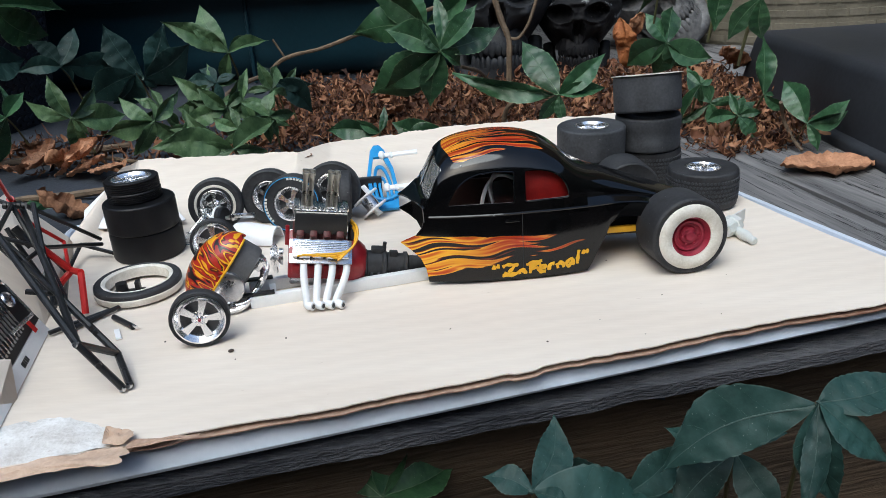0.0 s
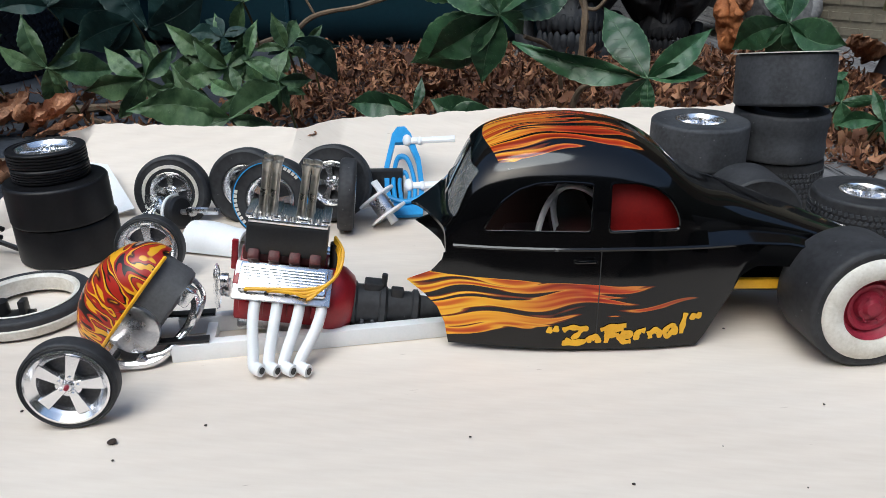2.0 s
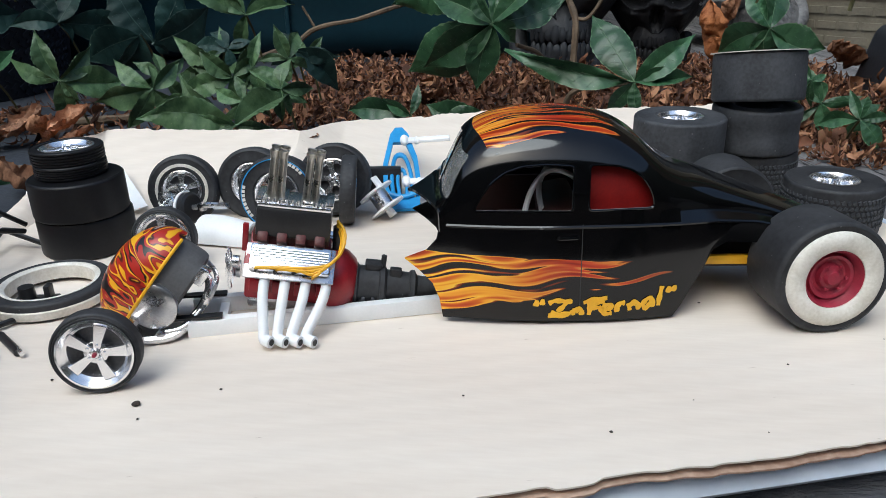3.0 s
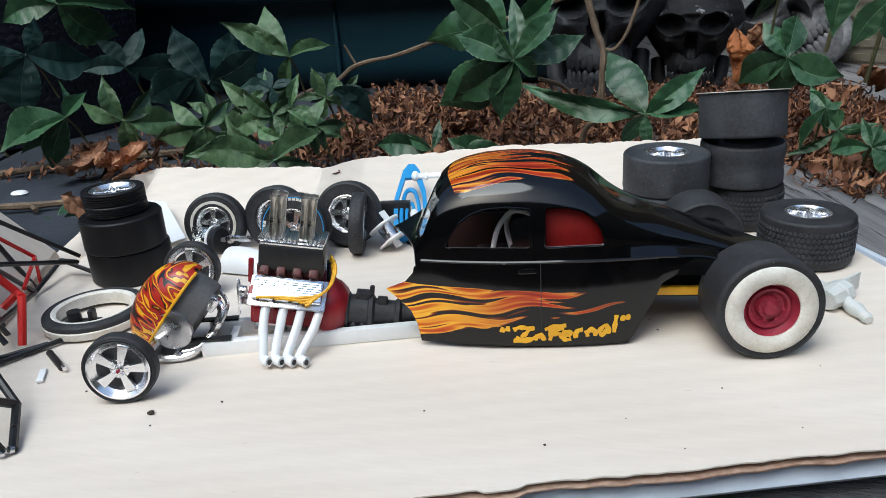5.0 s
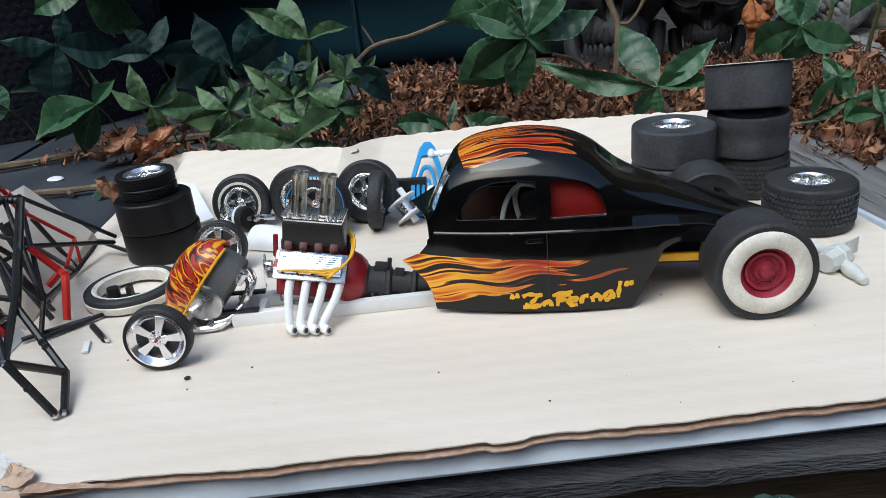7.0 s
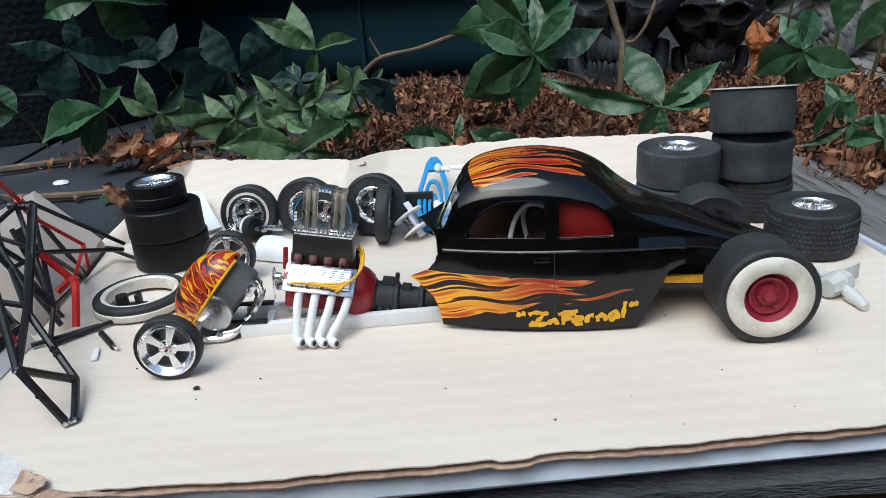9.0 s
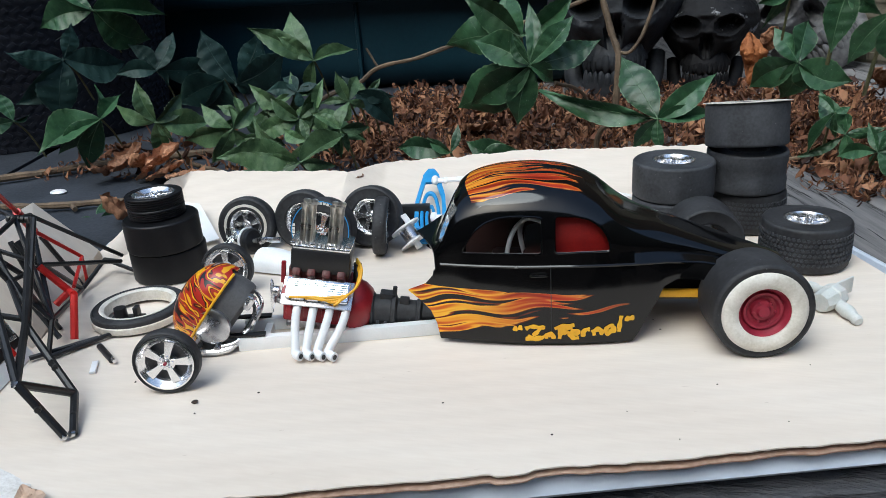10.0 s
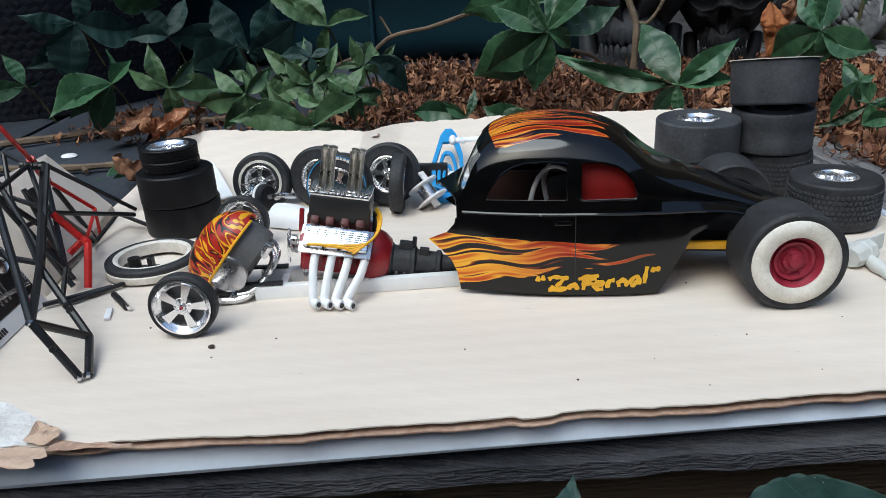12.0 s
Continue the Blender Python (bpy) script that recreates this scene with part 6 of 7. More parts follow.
for i in range(15):
    a = math.pi * i / 14
    col = []
    for j in range(9):
        t = j / 8
        r = 0.0068 * (1 - 0.12 * t) * (1 if t < 0.9 else 0.96)
        col.append(bm.verts.new((-0.0085 + 0.0185 * t, r * math.cos(a), 0.0074 * math.sin(a) * (0.82 + 0.18 * math.sin(math.pi * min(1, t + 0.25))) + 0.0001)))
    g_.append(col)
for i in range(14):
    for j in range(8):
        bm.faces.new((g_[i][j], g_[i + 1][j], g_[i + 1][j + 1], g_[i][j + 1]))
bm.faces.new([c[0] for c in g_])
bmesh.ops.recalc_face_normals(bm, faces=bm.faces)
bmesh.ops.solidify(bm, geom=list(bm.faces), thickness=0.0008)
tagged(part("fender_shell", bm, WHITE_PLASTIC, None, m=pose(-0.0905, 0.2560, 0.0006, 0, 0, -10)), "white moulded half-round fender lying on the cardboard", "model part")

# white card behind the left stack, its far side raised on the curled sheet
bm = prism(bmesh.new(), [(-0.0181, -0.0117), (0.0200, -0.0113), (0.0273, -0.0069), (0.0086, 0.0136), (-0.0160, 0.0159), (-0.0217, 0.0003)], 0.0005, facing((-0.1547, 0.2822, 0.0069), (0.0198, -0.3974, 0.9174), (0, 1, 0)))
tagged(part("white_card_scrap", bm, WHITE_PLASTIC), "white card scrap leaning behind the tyre stack", "card")

# small bits near the frame
tagged(part("white_stick", box(bmesh.new(), 0.0018, 0.0070, 0.0008, pose(-0.1152, 0.1775, 0.0006, 0, 0, 30), 0.0002), WHITE_PLASTIC), "short white plastic stick on the cardboard", "model part")
pin = thing("black_pin", "small black plastic pin with a chrome tip on the cardboard", "model part", facing((-0.1215, 0.1888, 0.0011), (0.80, -0.60, 0), (0, 0, 1)))
part("shaft", cyl(bmesh.new(), 0.0010, 0.0010, 0.0125, seg=12), BLACK_PLASTIC, pin)
part("tip", cyl(bmesh.new(), 0.0006, 0.0006, 0.0030, pose(0.0002, 0.0004, 0.0115), 10), CHROME, pin)
br = thing("black_bracket", "small black plastic bracket lying inside the whitewall tyre", "model part", pose(-0.1240, 0.2070, 0.0004, 0, 0, 12))
part("plate", box(bmesh.new(), 0.0110, 0.0050, 0.0016, pose(0, 0, 0.0009), 0.0003), BLACK_PLASTIC, br)
part("boss", cyl(bmesh.new(), 0.0022, 0.0020, 0.0036, pose(-0.0022, 0.0004, 0.0014), 16), BLACK_PLASTIC, br)
part("post", box(bmesh.new(), 0.0016, 0.0030, 0.0052, pose(0.0034, 0.0006, 0.0026), 0.0003), BLACK_PLASTIC, br)
bm = bmesh.new()
bmesh.ops.create_icosphere(bm, subdivisions=2, radius=0.0011)
for v in bm.verts:
    v.co *= 1 + 0.5 * noise.noise(v.co * 1500)
    v.co.z *= 0.5
    v.co.x *= 1.3
tagged(part("seed_crumb", bm, SOIL, None, m=pose(-0.0735, 0.165, 0.0005, 0, 0, 30)), "tiny black crumb on the cardboard", "debris")
bpy.data.objects["seed_crumb"].scale = (0.7, 0.7, 0.7)
crumb_me = bpy.data.objects["seed_crumb"].data
crumbs = random.Random(5)
for k in range(16):
    o = new("crumb", crumb_me)
    x, y = crumbs.uniform(-0.10, 0.10), crumbs.uniform(0.155, 0.235)
    if y < lerp(x, NEAR) + 0.004:
        y = lerp(x, NEAR) + 0.02
    o.matrix_world = pose(x, y, 0.0002, 0, 0, crumbs.uniform(0, 360)) @ Matrix.Scale(crumbs.uniform(0.12, 0.28), 4)
    tagged(o, "tiny dark crumb on the cardboard", "debris", "crumbs on the cardboard")

# pale resin axle part by the rear wheel
kn = thing("resin_part", "pale grey-white plastic axle housing lying on the cardboard", "model part", pose(0.1022, 0.2425, 0.0002))
bm = bmesh.new()
tube(bm, spline([(-0.0050, 0.0125, 0.0022), (-0.0030, 0.0085, 0.0024), (-0.0006, 0.0030, 0.0026), (0.0010, -0.0030, 0.0022), (0.0028, -0.0078, 0.0018), (0.0040, -0.0112, 0.0014)], 5), 0.0018, 10, radii=[0.0013, 0.0012, 0.0014, 0.0016, 0.0013, 0.0014, 0.0017, 0.0020, 0.0022, 0.0022, 0.0021, 0.0021, 0.0020, 0.0020, 0.0019, 0.0019, 0.0021, 0.0022, 0.0022, 0.0020, 0.0018, 0.0015, 0.0016, 0.0017, 0.0015, 0.0012][:26])
part("axle_tube", bm, RESIN, kn)
bm = lathe(bmesh.new(), [(0, 0.0), (0.0040, 0.0), (0.0040, 0.0030), (0.0036, 0.0034), (0.0033, 0.0080), (0.0029, 0.0088), (0, 0.0088)], 8, pose(0.0006, 0.0030, 0.0034, 90, 0, -42))
part("housing", bm, RESIN, kn)
for dx in (-0.0020, 0.0002, 0.0024):
    part("rib", box(bmesh.new(), 0.0005, 0.0056, 0.0052, pose(0.0028 + dx * 0.74, 0.0056 + dx * 0.67, 0.0046, 0, 0, -42), 0.0001), RESIN, kn)
wp = thing("white_frame", "white plastic frame part standing behind the coupe", "model part", pose(0.0350, 0.3120, 0.0006, 0, 0, -6))
part("upright", tube(bmesh.new(), [(0.0062, 0, 0.0), (0.0062, 0, 0.0125), (-0.0060, 0, 0.0140)], 0.0010, 8), WHITE_PLASTIC, wp)
part("upright", tube(bmesh.new(), [(0.0034, 0.001, 0.0), (0.0034, 0.001, 0.0130)], 0.0008, 8), WHITE_PLASTIC, wp)
part("crossbar", tube(bmesh.new(), [(-0.012, 0, 0.0088), (0.0066, 0, 0.0080)], 0.0009, 8), WHITE_PLASTIC, wp)


# ---------------------------------------------------------------- the background: pots, bin, crate, skulls
def rounded_box(name, sx, sy, sz, m, material, bev, parent=None, label="", taper=1.0):
    bm = bmesh.new()
    bmesh.ops.create_cube(bm, size=1, matrix=Matrix.Translation((0, 0, sz / 2)) @ Matrix.Diagonal((sx, sy, sz, 1)))
    for v in bm.verts:
        if v.co.z > sz * 0.5:
            v.co.x *= taper
            v.co.y *= taper
    bmesh.ops.bevel(bm, geom=list(bm.edges), offset=bev, segments=4, affect="EDGES", profile=0.5)
    return part(name, bm, material, parent, label, m)


bin_t = thing("storage_bin", "large dark teal plastic storage bin against the back", "storage bin", pose(-0.29, 0.89, DECK_Z, 0, 0, 4))
rounded_box("body", 0.64, 0.36, 0.42, Matrix(), TEAL, 0.03, bin_t, taper=1.05)
rounded_box("lip", 0.70, 0.42, 0.05, pose(0, 0, 0.085), TEAL, 0.01, bin_t, "overhanging rim of the bin")
for xx in (0.06, -0.16):
    part("rib", box(bmesh.new(), 0.004, 0.006, 0.082, pose(xx, -0.183, 0.042), 0.0015), TEAL, bin_t)


def woven_pot(name, label, m, r0, r1, h, material, rows, cols, bar):
    pot = thing(name, label, "planter", m)
    part("wall", lathe(bmesh.new(), [(0, 0), (r0, 0), (r0 + (r1 - r0) * 0.5, h * 0.5), (r1, h), (r1 - 0.012, h), (r0 - 0.012, 0.02), (0, 0.02)], 64), material, pot)
    bm = bmesh.new()
    for i in range(rows):
        z = h * (i + 0.5) / rows
        r = r0 + (r1 - r0) * z / h
        tilt = math.atan2(r1 - r0, h)
        for k in range(cols):
            a = 2 * math.pi * (k + 0.5 * (i % 2)) / cols
            if math.sin(a) > 0.35:
                continue
            mm = Matrix.Rotation(a, 4, "Z") @ Matrix.Translation((r, 0, z)) @ Matrix.Rotation(tilt, 4, "Y") @ Matrix.Rotation(radians(bar[2] if i % 2 else -bar[2]), 4, "X")
            bmesh.ops.create_cube(bm, size=1, matrix=mm @ Matrix.Diagonal((0.0022, bar[0], bar[1], 1)))
    tagged(part("weave", bm, material, pot), "raised woven strips", kind="stuff")
    return pot


woven_pot("navy_planter", "dark navy woven-look plastic planter on the deck", pose(-0.475, 0.575, DECK_Z), 0.110, 0.135, 0.20, NAVY, 34, 96, (0.0056, 0.0026, 32))
woven_pot("beige_planter", "beige woven-look plastic planter at the back", pose(0.375, 0.92, DECK_Z), 0.165, 0.20, 0.26, BASKET, 20, 56, (0.016, 0.0065, 0))

crate = thing("black_crate", "low black plastic crate with a flat dusty top", "crate", pose(0.3960, 0.3700, DECK_Z, 0, 0, 3.6))
rounded_box("body", 0.360, 0.418, 0.0470, Matrix(), BOX_BLACK, 0.007, crate, taper=0.955)
rounded_box("base_rim", 0.372, 0.430, 0.0075, Matrix(), BOX_BLACK, 0.003, crate)

# wall far behind that closes the place
bm = bmesh.new()
box(bm, 6, 0.1, 2.2, pose(0, 1.35, 0.68), 0.004)
tagged(part("wall_back", bm, BROWN_WOOD), "dark timber wall behind the planters", "wall", kind="structure")


def skull(name, label, m, s, material, hollow=1.0):
    """A resin skull as one mesh: cranium, sockets, cheeks, gums and two rows of teeth. Local -y looks out."""
    bm = bmesh.new()
    nu, nv = 168, 132
    rows_ = []
    for i in range(nv + 1):
        th = math.pi * i / nv
        ring = []
        for k in range(nu):
            ph = 2 * math.pi * k / nu
            d = Vector((math.sin(th) * math.sin(ph), -math.sin(th) * math.cos(ph), math.cos(th)))
            p = Vector((d.x * 1.06, d.y * 0.92, d.z * 0.86 + 0.25))
            if d.z < 0.05:
                f = min(1, (0.05 - d.z) / 0.8)
                p.x *= 1 - 0.40 * f
                p.y = p.y * (1 - 0.10 * f) - 0.10 * f
                p.z -= 0.22 * f
            front = max(0, -d.y)
            if front > 0:
                for ex in (-0.40, 0.40):
                    q = math.hypot((d.x - ex) / 0.23, (d.z - 0.10 + 0.12 * abs(d.x - ex)) / 0.18)
                    p.y += 0.62 * hollow * math.exp(-q ** 3.2)
                    p.y -= 0.09 * math.exp(-((q - 1.22) / 0.20) ** 2)
                q = math.hypot((abs(d.x) - 0.055) / (0.07 + 0.10 * max(0, -0.15 - d.z)), (d.z + 0.30) / 0.19)
                p.y += 0.42 * hollow * math.exp(-q ** 3.2)
                p.y -= 0.06 * math.exp(-((q - 1.3) / 0.25) ** 2)
                q = math.hypot((abs(d.x) - 0.54) / 0.13, (d.z + 0.22) / 0.09)
                p.y -= 0.12 * math.exp(-q * q)
                q = math.hypot((abs(d.x) - 0.42) / 0.16, (d.z + 0.54) / 0.15)
                p.y += 0.24 * math.exp(-q * q)
                q = (d.z - 0.32) / 0.08
                p.y -= 0.08 * math.exp(-q * q) * front
            p *= 1 + 0.02 * noise.noise(d * 4) + 0.008 * noise.noise(d * 13)
            ring.append(bm.verts.new(p * s))
        rows_.append(ring)
    for A_, B_ in zip(rows_, rows_[1:]):
        for k in range(nu):
            bm.faces.new((A_[k], A_[(k + 1) % nu], B_[(k + 1) % nu], B_[k]))
    bmesh.ops.remove_doubles(bm, verts=bm.verts, dist=s * 0.001)

    def arc(a, z, out=0.0):
        return Vector(((0.50 + out) * math.sin(a), -0.38 - (0.46 + out) * math.cos(a), z)) * s
    for lines in (((-0.12, -0.30), (-0.22, -0.12), (-0.34, -0.04), (-0.46, 0.02), (-0.53, 0.03), (-0.56, -0.04)), ((-0.83, -0.04), (-0.86, 0.03), (-0.96, 0.02), (-1.08, 0.04), (-1.18, 0.0), (-1.24, -0.12))):
        band = [[bm.verts.new(arc(a, z + 0.012 * math.sin(a * 18), out)) for a in np.linspace(-1.45, 1.45, 49)] for z, out in lines]
        for A_, B_ in zip(band, band[1:]):
            for k in range(48):
                bm.faces.new((A_[k], A_[k + 1], B_[k + 1], B_[k]))
    for row, zz in ((0, -0.58), (1, -0.79)):
        for k in range(11):
            a = radians(-64 + 128 * (k + 0.5 + 0.25 * row) / 11)
            wd = (0.118 if abs(k - 5) < 3 else 0.10) * (1 + 0.08 * math.sin(k * 5.1 + row))
            h = 1.0 + 0.18 * math.sin(k * 3.7 + 2 * row)
            m_ = Matrix.Translation(arc(a, zz)) @ Matrix.Rotation(a, 4, "Z") @ Matrix.Scale(s, 4) @ (Matrix.Rotation(math.pi, 4, "X") if row else Matrix()) @ Matrix.Diagonal((1, 0.75, h, 1))
            lathe(bm, [(0, 0.13), (wd * 0.34, 0.12), (wd * 0.54, 0.03), (wd * 0.52, -0.03), (wd * 0.34, -0.085), (wd * 0.12, -0.11), (0, -0.112)], 10, m_)
    pts = spline([Vector((-0.66, 0.05, -0.50)) * s, Vector((-0.60, -0.25, -0.92)) * s, Vector((-0.30, -0.66, -1.10)) * s, Vector((0.30, -0.66, -1.10)) * s, Vector((0.60, -0.25, -0.92)) * s, Vector((0.66, 0.05, -0.50)) * s], 5)
    tube(bm, pts, 0.15 * s, 10)
    return tagged(part(name, bm, material, None, m=m), label, "skull ornament", "skull ornaments")


skull("skull_ornament", "grey resin skull ornament with bared teeth on the deck", pose(0.0210, 0.690, 0.0440, -3, 0, 1), 0.0530, BONE_GREY)
skull("skull_ornament", "black resin skull ornament beside a grey one", pose(0.0965, 0.700, 0.0290, 0, 0, -4), 0.0390, BONE_BLACK, 0.5)
skull("skull_ornament", "pale resin skull ornament tipped on its side", pose(0.182, 0.810, 0.0430, 0, -38, 8), 0.0520, BONE_PALE)


# ---------------------------------------------------------------- creeper: leaves, stems, dead leaves
def leaflet_mesh(seed, material, vein, width=0.23, fold=0.22, droop=0.25, serr=0.0075):
    """A pointed, toothed leaflet along +y from its stalk, unit long, folded along its midrib, with a pale margin."""
    rg = random.Random(seed)
    n = 34
    cols = (-1, -0.955, -0.6, -0.25, 0, 0.25, 0.6, 0.955, 1)
    bm = bmesh.new()
    rows_ = []
    tw, bend, side = rg.uniform(-0.3, 0.3), rg.uniform(-0.12, 0.12), rg.uniform(-0.12, 0.12)
    wave, ph, curl = rg.uniform(0.012, 0.035) * (1 + 120 * (serr - 0.0075)), rg.uniform(0, 6), rg.uniform(-0.25, 0.35)
    widest = rg.uniform(0.84, 1.06)
    for i in range(n + 1):
        t = i / n
        w_ = width * (math.sin(math.pi * t ** widest) ** 0.92) * (1 - 0.55 * (max(0, t - 0.62) / 0.38) ** 1.2) if 0 < t < 1 else 0.003
        y = 0.05 + 0.95 * t
        z = -droop * t * t
        x = bend * math.sin(math.pi * t)
        col = []
        for q in cols:
            tooth = (1.0 if (i + int(2 * q)) % 3 else -1.0) * rg.uniform(0.1, 1.3) if abs(q) > 0.9 and 0.28 < t < 0.97 else 0
            xx = q * (w_ * (1 + side * q) + serr * tooth * math.sin(math.pi * t))
            a_ = abs(q)
            zz = z + (fold * a_ - curl * a_ * a_) * w_ + tw * q * w_ * t + wave * math.sin(t * 10 + q * 1.5 + ph) * a_ * a_ + 0.010 * math.sin(t * 34) * math.sin(a_ * 3.14)
            col.append(bm.verts.new((x + xx, y - 0.05 * a_ * (1 - t), zz)))
        rows_.append(col)
    m_ = len(cols) - 1
    rim = []
    for A_, B_ in zip(rows_, rows_[1:]):
        for k in range(m_):
            f_ = bm.faces.new((A_[k], A_[k + 1], B_[k + 1], B_[k]))
            if k in (0, m_ - 1):
                rim.append(f_)
    # side veins in relief; midrib and stalk

    def at(t, q):
        i = min(n - 1, int(t * n))
        k = next(j for j in range(m_) if q <= cols[j + 1] or j == m_ - 1)
        f_, g_ = t * n - i, (q - cols[k]) / (cols[k + 1] - cols[k])
        c = [rows_[i][k].co, rows_[i][k + 1].co, rows_[i + 1][k].co, rows_[i + 1][k + 1].co]
        return (c[0] * (1 - g_) + c[1] * g_) * (1 - f_) + (c[2] * (1 - g_) + c[3] * g_) * f_ + Vector((0, 0, 0.0015))
    for k in range(6):
        t0 = 0.08 + 0.13 * k
        for sg in (-1, 1):
            tube(bm, [at(t0 + 0.14 * f_, sg * 0.92 * f_) for f_ in (0.03, 0.3, 0.6, 1.0)], 0.0022, 4)
    blade = len(bm.faces)
    mid = [(0, -0.03, 0.0), (0, 0.04, 0.003)] + [at(t, 0) for t in np.linspace(0.02, 0.94, 10)]
    tube(bm, mid, 0.007, 5, radii=[0.012, 0.011] + [0.0075 - 0.0007 * k for k in range(10)])
    bm.faces.ensure_lookup_table()
    for f_ in bm.faces[blade:]:
        f_.material_index = 1
    for f_ in rim:
        f_.material_index = 1
    me = mesh_of(bm, material, True, "leaflet")
    me.materials.append(vein)
    return me


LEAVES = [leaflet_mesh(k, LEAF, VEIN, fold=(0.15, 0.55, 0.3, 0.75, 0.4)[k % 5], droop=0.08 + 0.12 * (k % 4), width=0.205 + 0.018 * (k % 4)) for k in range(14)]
BLUES = [leaflet_mesh(20 + k, LEAF_BLUE_SHADED, VEIN_BLUE_SHADED, fold=(0.1, 0.35, 0.6)[k % 3], droop=0.08 + 0.10 * (k % 3), width=0.22 + 0.02 * (k % 3)) for k in range(9)]
LIT = [leaflet_mesh(40 + k, LEAF_LIT, VEIN, fold=(0.5, 0.9, 0.3, 0.7)[k % 4], droop=0.15 + 0.16 * (k % 3), width=0.165 + 0.016 * (k % 4), serr=0.011) for k in range(10)]
VIEW = Vector((0.040, 0.012, 0.110))
leaf_rng = random.Random(3)
leaf_count = [0]


def creeper(node, fan, blue=False, lit=False, petiole=(0, 0.02, -0.03), up=0.35, label=""):
    """A palmate leaf turned towards the open side: fan lists, leaflet by leaflet, its angle (0 right, 90 up), its
    length in thousandths of its distance and its breadth. blue is also set to darken leaves for shade.
    """
    node = Vector(node)
    to_eye = (VIEW - node).normalized()
    right = Vector((0, 0, 1)).cross(to_eye).normalized()
    upv = to_eye.cross(right)
    m = Matrix((right, upv, to_eye)).transposed().to_4x4()
    m.translation = node
    t = thing("creeper_leaf", label or ("blue-green creeper leaf, waxy or darkened for shade, on a thin stalk" if blue else "light green creeper leaf with curled leaflets, coloured as if brightly lit" if lit else "dark green toothed creeper leaf with spread leaflets"), "leaf", m, "creeper leaves")
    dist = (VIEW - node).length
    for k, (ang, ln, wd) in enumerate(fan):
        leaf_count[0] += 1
        data = (BLUES if blue else LIT if lit else LEAVES)[leaf_count[0] % (9 if blue else 10 if lit else 14)]
        L = ln * 0.001 * dist * 1.12
        rx = leaf_rng.uniform(-22, 14) - 8 * up
        ry = leaf_rng.uniform(-32, 32)
        mm = pose(0, 0, 0.0006 * k, 0, 0, ang - 90) @ pose(0, 0, 0, rx, ry, 0) @ Matrix.Diagonal((L * wd, L, L, 1))
        share("leaflet", data, t, mm)
    inv = m.inverted().to_3x3()
    pe = inv @ Vector(petiole)
    part("petiole", tube(bmesh.new(), spline([(0, 0, 0), pe * 0.5 + Vector((0, 0.004, -0.002)), pe]), 0.0007, 6), PETIOLE, t)
    return t


creeper((-0.3071, 0.4600, 0.0879), [(-167, 62, 1.10), (-38, 69, 1.15), (3, 76, 0.70), (118, 40, 1.00)])
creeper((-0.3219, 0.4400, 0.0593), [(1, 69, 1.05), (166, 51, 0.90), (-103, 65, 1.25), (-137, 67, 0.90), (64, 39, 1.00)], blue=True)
# next two: dark leaves whose shade is painted with the blue-green colour
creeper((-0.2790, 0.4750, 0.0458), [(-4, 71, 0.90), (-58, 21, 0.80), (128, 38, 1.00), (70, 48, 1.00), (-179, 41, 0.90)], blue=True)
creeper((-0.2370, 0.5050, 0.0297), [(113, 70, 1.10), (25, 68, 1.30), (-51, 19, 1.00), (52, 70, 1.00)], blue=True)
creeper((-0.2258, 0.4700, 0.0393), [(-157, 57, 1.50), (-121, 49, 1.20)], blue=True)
creeper((-0.2530, 0.4260, 0.0206), [(104, 48, 1.05), (152, 47, 0.85), (-4, 61, 1.15), (-86, 49, 1.15), (29, 47, 1.10), (-61, 27, 0.80)], lit=True)
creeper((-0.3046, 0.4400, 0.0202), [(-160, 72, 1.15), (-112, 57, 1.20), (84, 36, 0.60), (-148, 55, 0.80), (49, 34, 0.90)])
creeper((-0.2013, 0.4280, 0.0154), [(131, 43, 1.00), (-162, 58, 1.00), (-47, 40, 1.50), (73, 34, 0.60), (-122, 48, 1.10), (32, 45, 0.90)], lit=True)
creeper((-0.1383, 0.3850, 0.0063), [(139, 70, 1.20), (30, 67, 1.10), (172, 94, 1.20), (-18, 39, 1.20), (176, 111, 0.90), (-176, 46, 1.20)], lit=True)
creeper((-0.1477, 0.4100, 0.0251), [(149, 69, 1.10), (177, 66, 1.10), (-19, 83, 0.80), (33, 55, 0.90), (-105, 44, 1.20), (135, 41, 1.20), (-158, 64, 1.10), (26, 36, 1.00)], lit=True)
creeper((-0.1610, 0.4720, 0.0494), [(105, 63, 1.05), (149, 79, 0.75), (-109, 43, 1.05), (39, 39, 0.80), (139, 50, 0.90), (21, 52, 0.70)], lit=True)
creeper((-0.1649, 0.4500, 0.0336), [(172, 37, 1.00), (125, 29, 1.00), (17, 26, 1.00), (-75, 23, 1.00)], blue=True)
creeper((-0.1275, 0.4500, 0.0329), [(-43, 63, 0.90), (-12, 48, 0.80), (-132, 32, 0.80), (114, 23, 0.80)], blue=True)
creeper((-0.0194, 0.4550, 0.0449), [(-151, 118, 1.00), (-144, 88, 0.90), (-100, 72, 1.25), (152, 79, 1.10), (20, 89, 0.85), (51, 74, 0.80), (85, 74, 0.50), (-24, 38, 1.00), (119, 41, 0.90)])
creeper((-0.0308, 0.5000, 0.0566), [(-174, 104, 1.00), (152, 79, 1.00), (115, 63, 1.00), (37, 76, 0.80)])
creeper((0.0519, 0.4180, 0.0213), [(168, 138, 0.44), (116, 94, 0.90), (40, 76, 0.70), (-118, 46, 1.10), (12, 62, 0.75), (-80, 38, 0.9)])
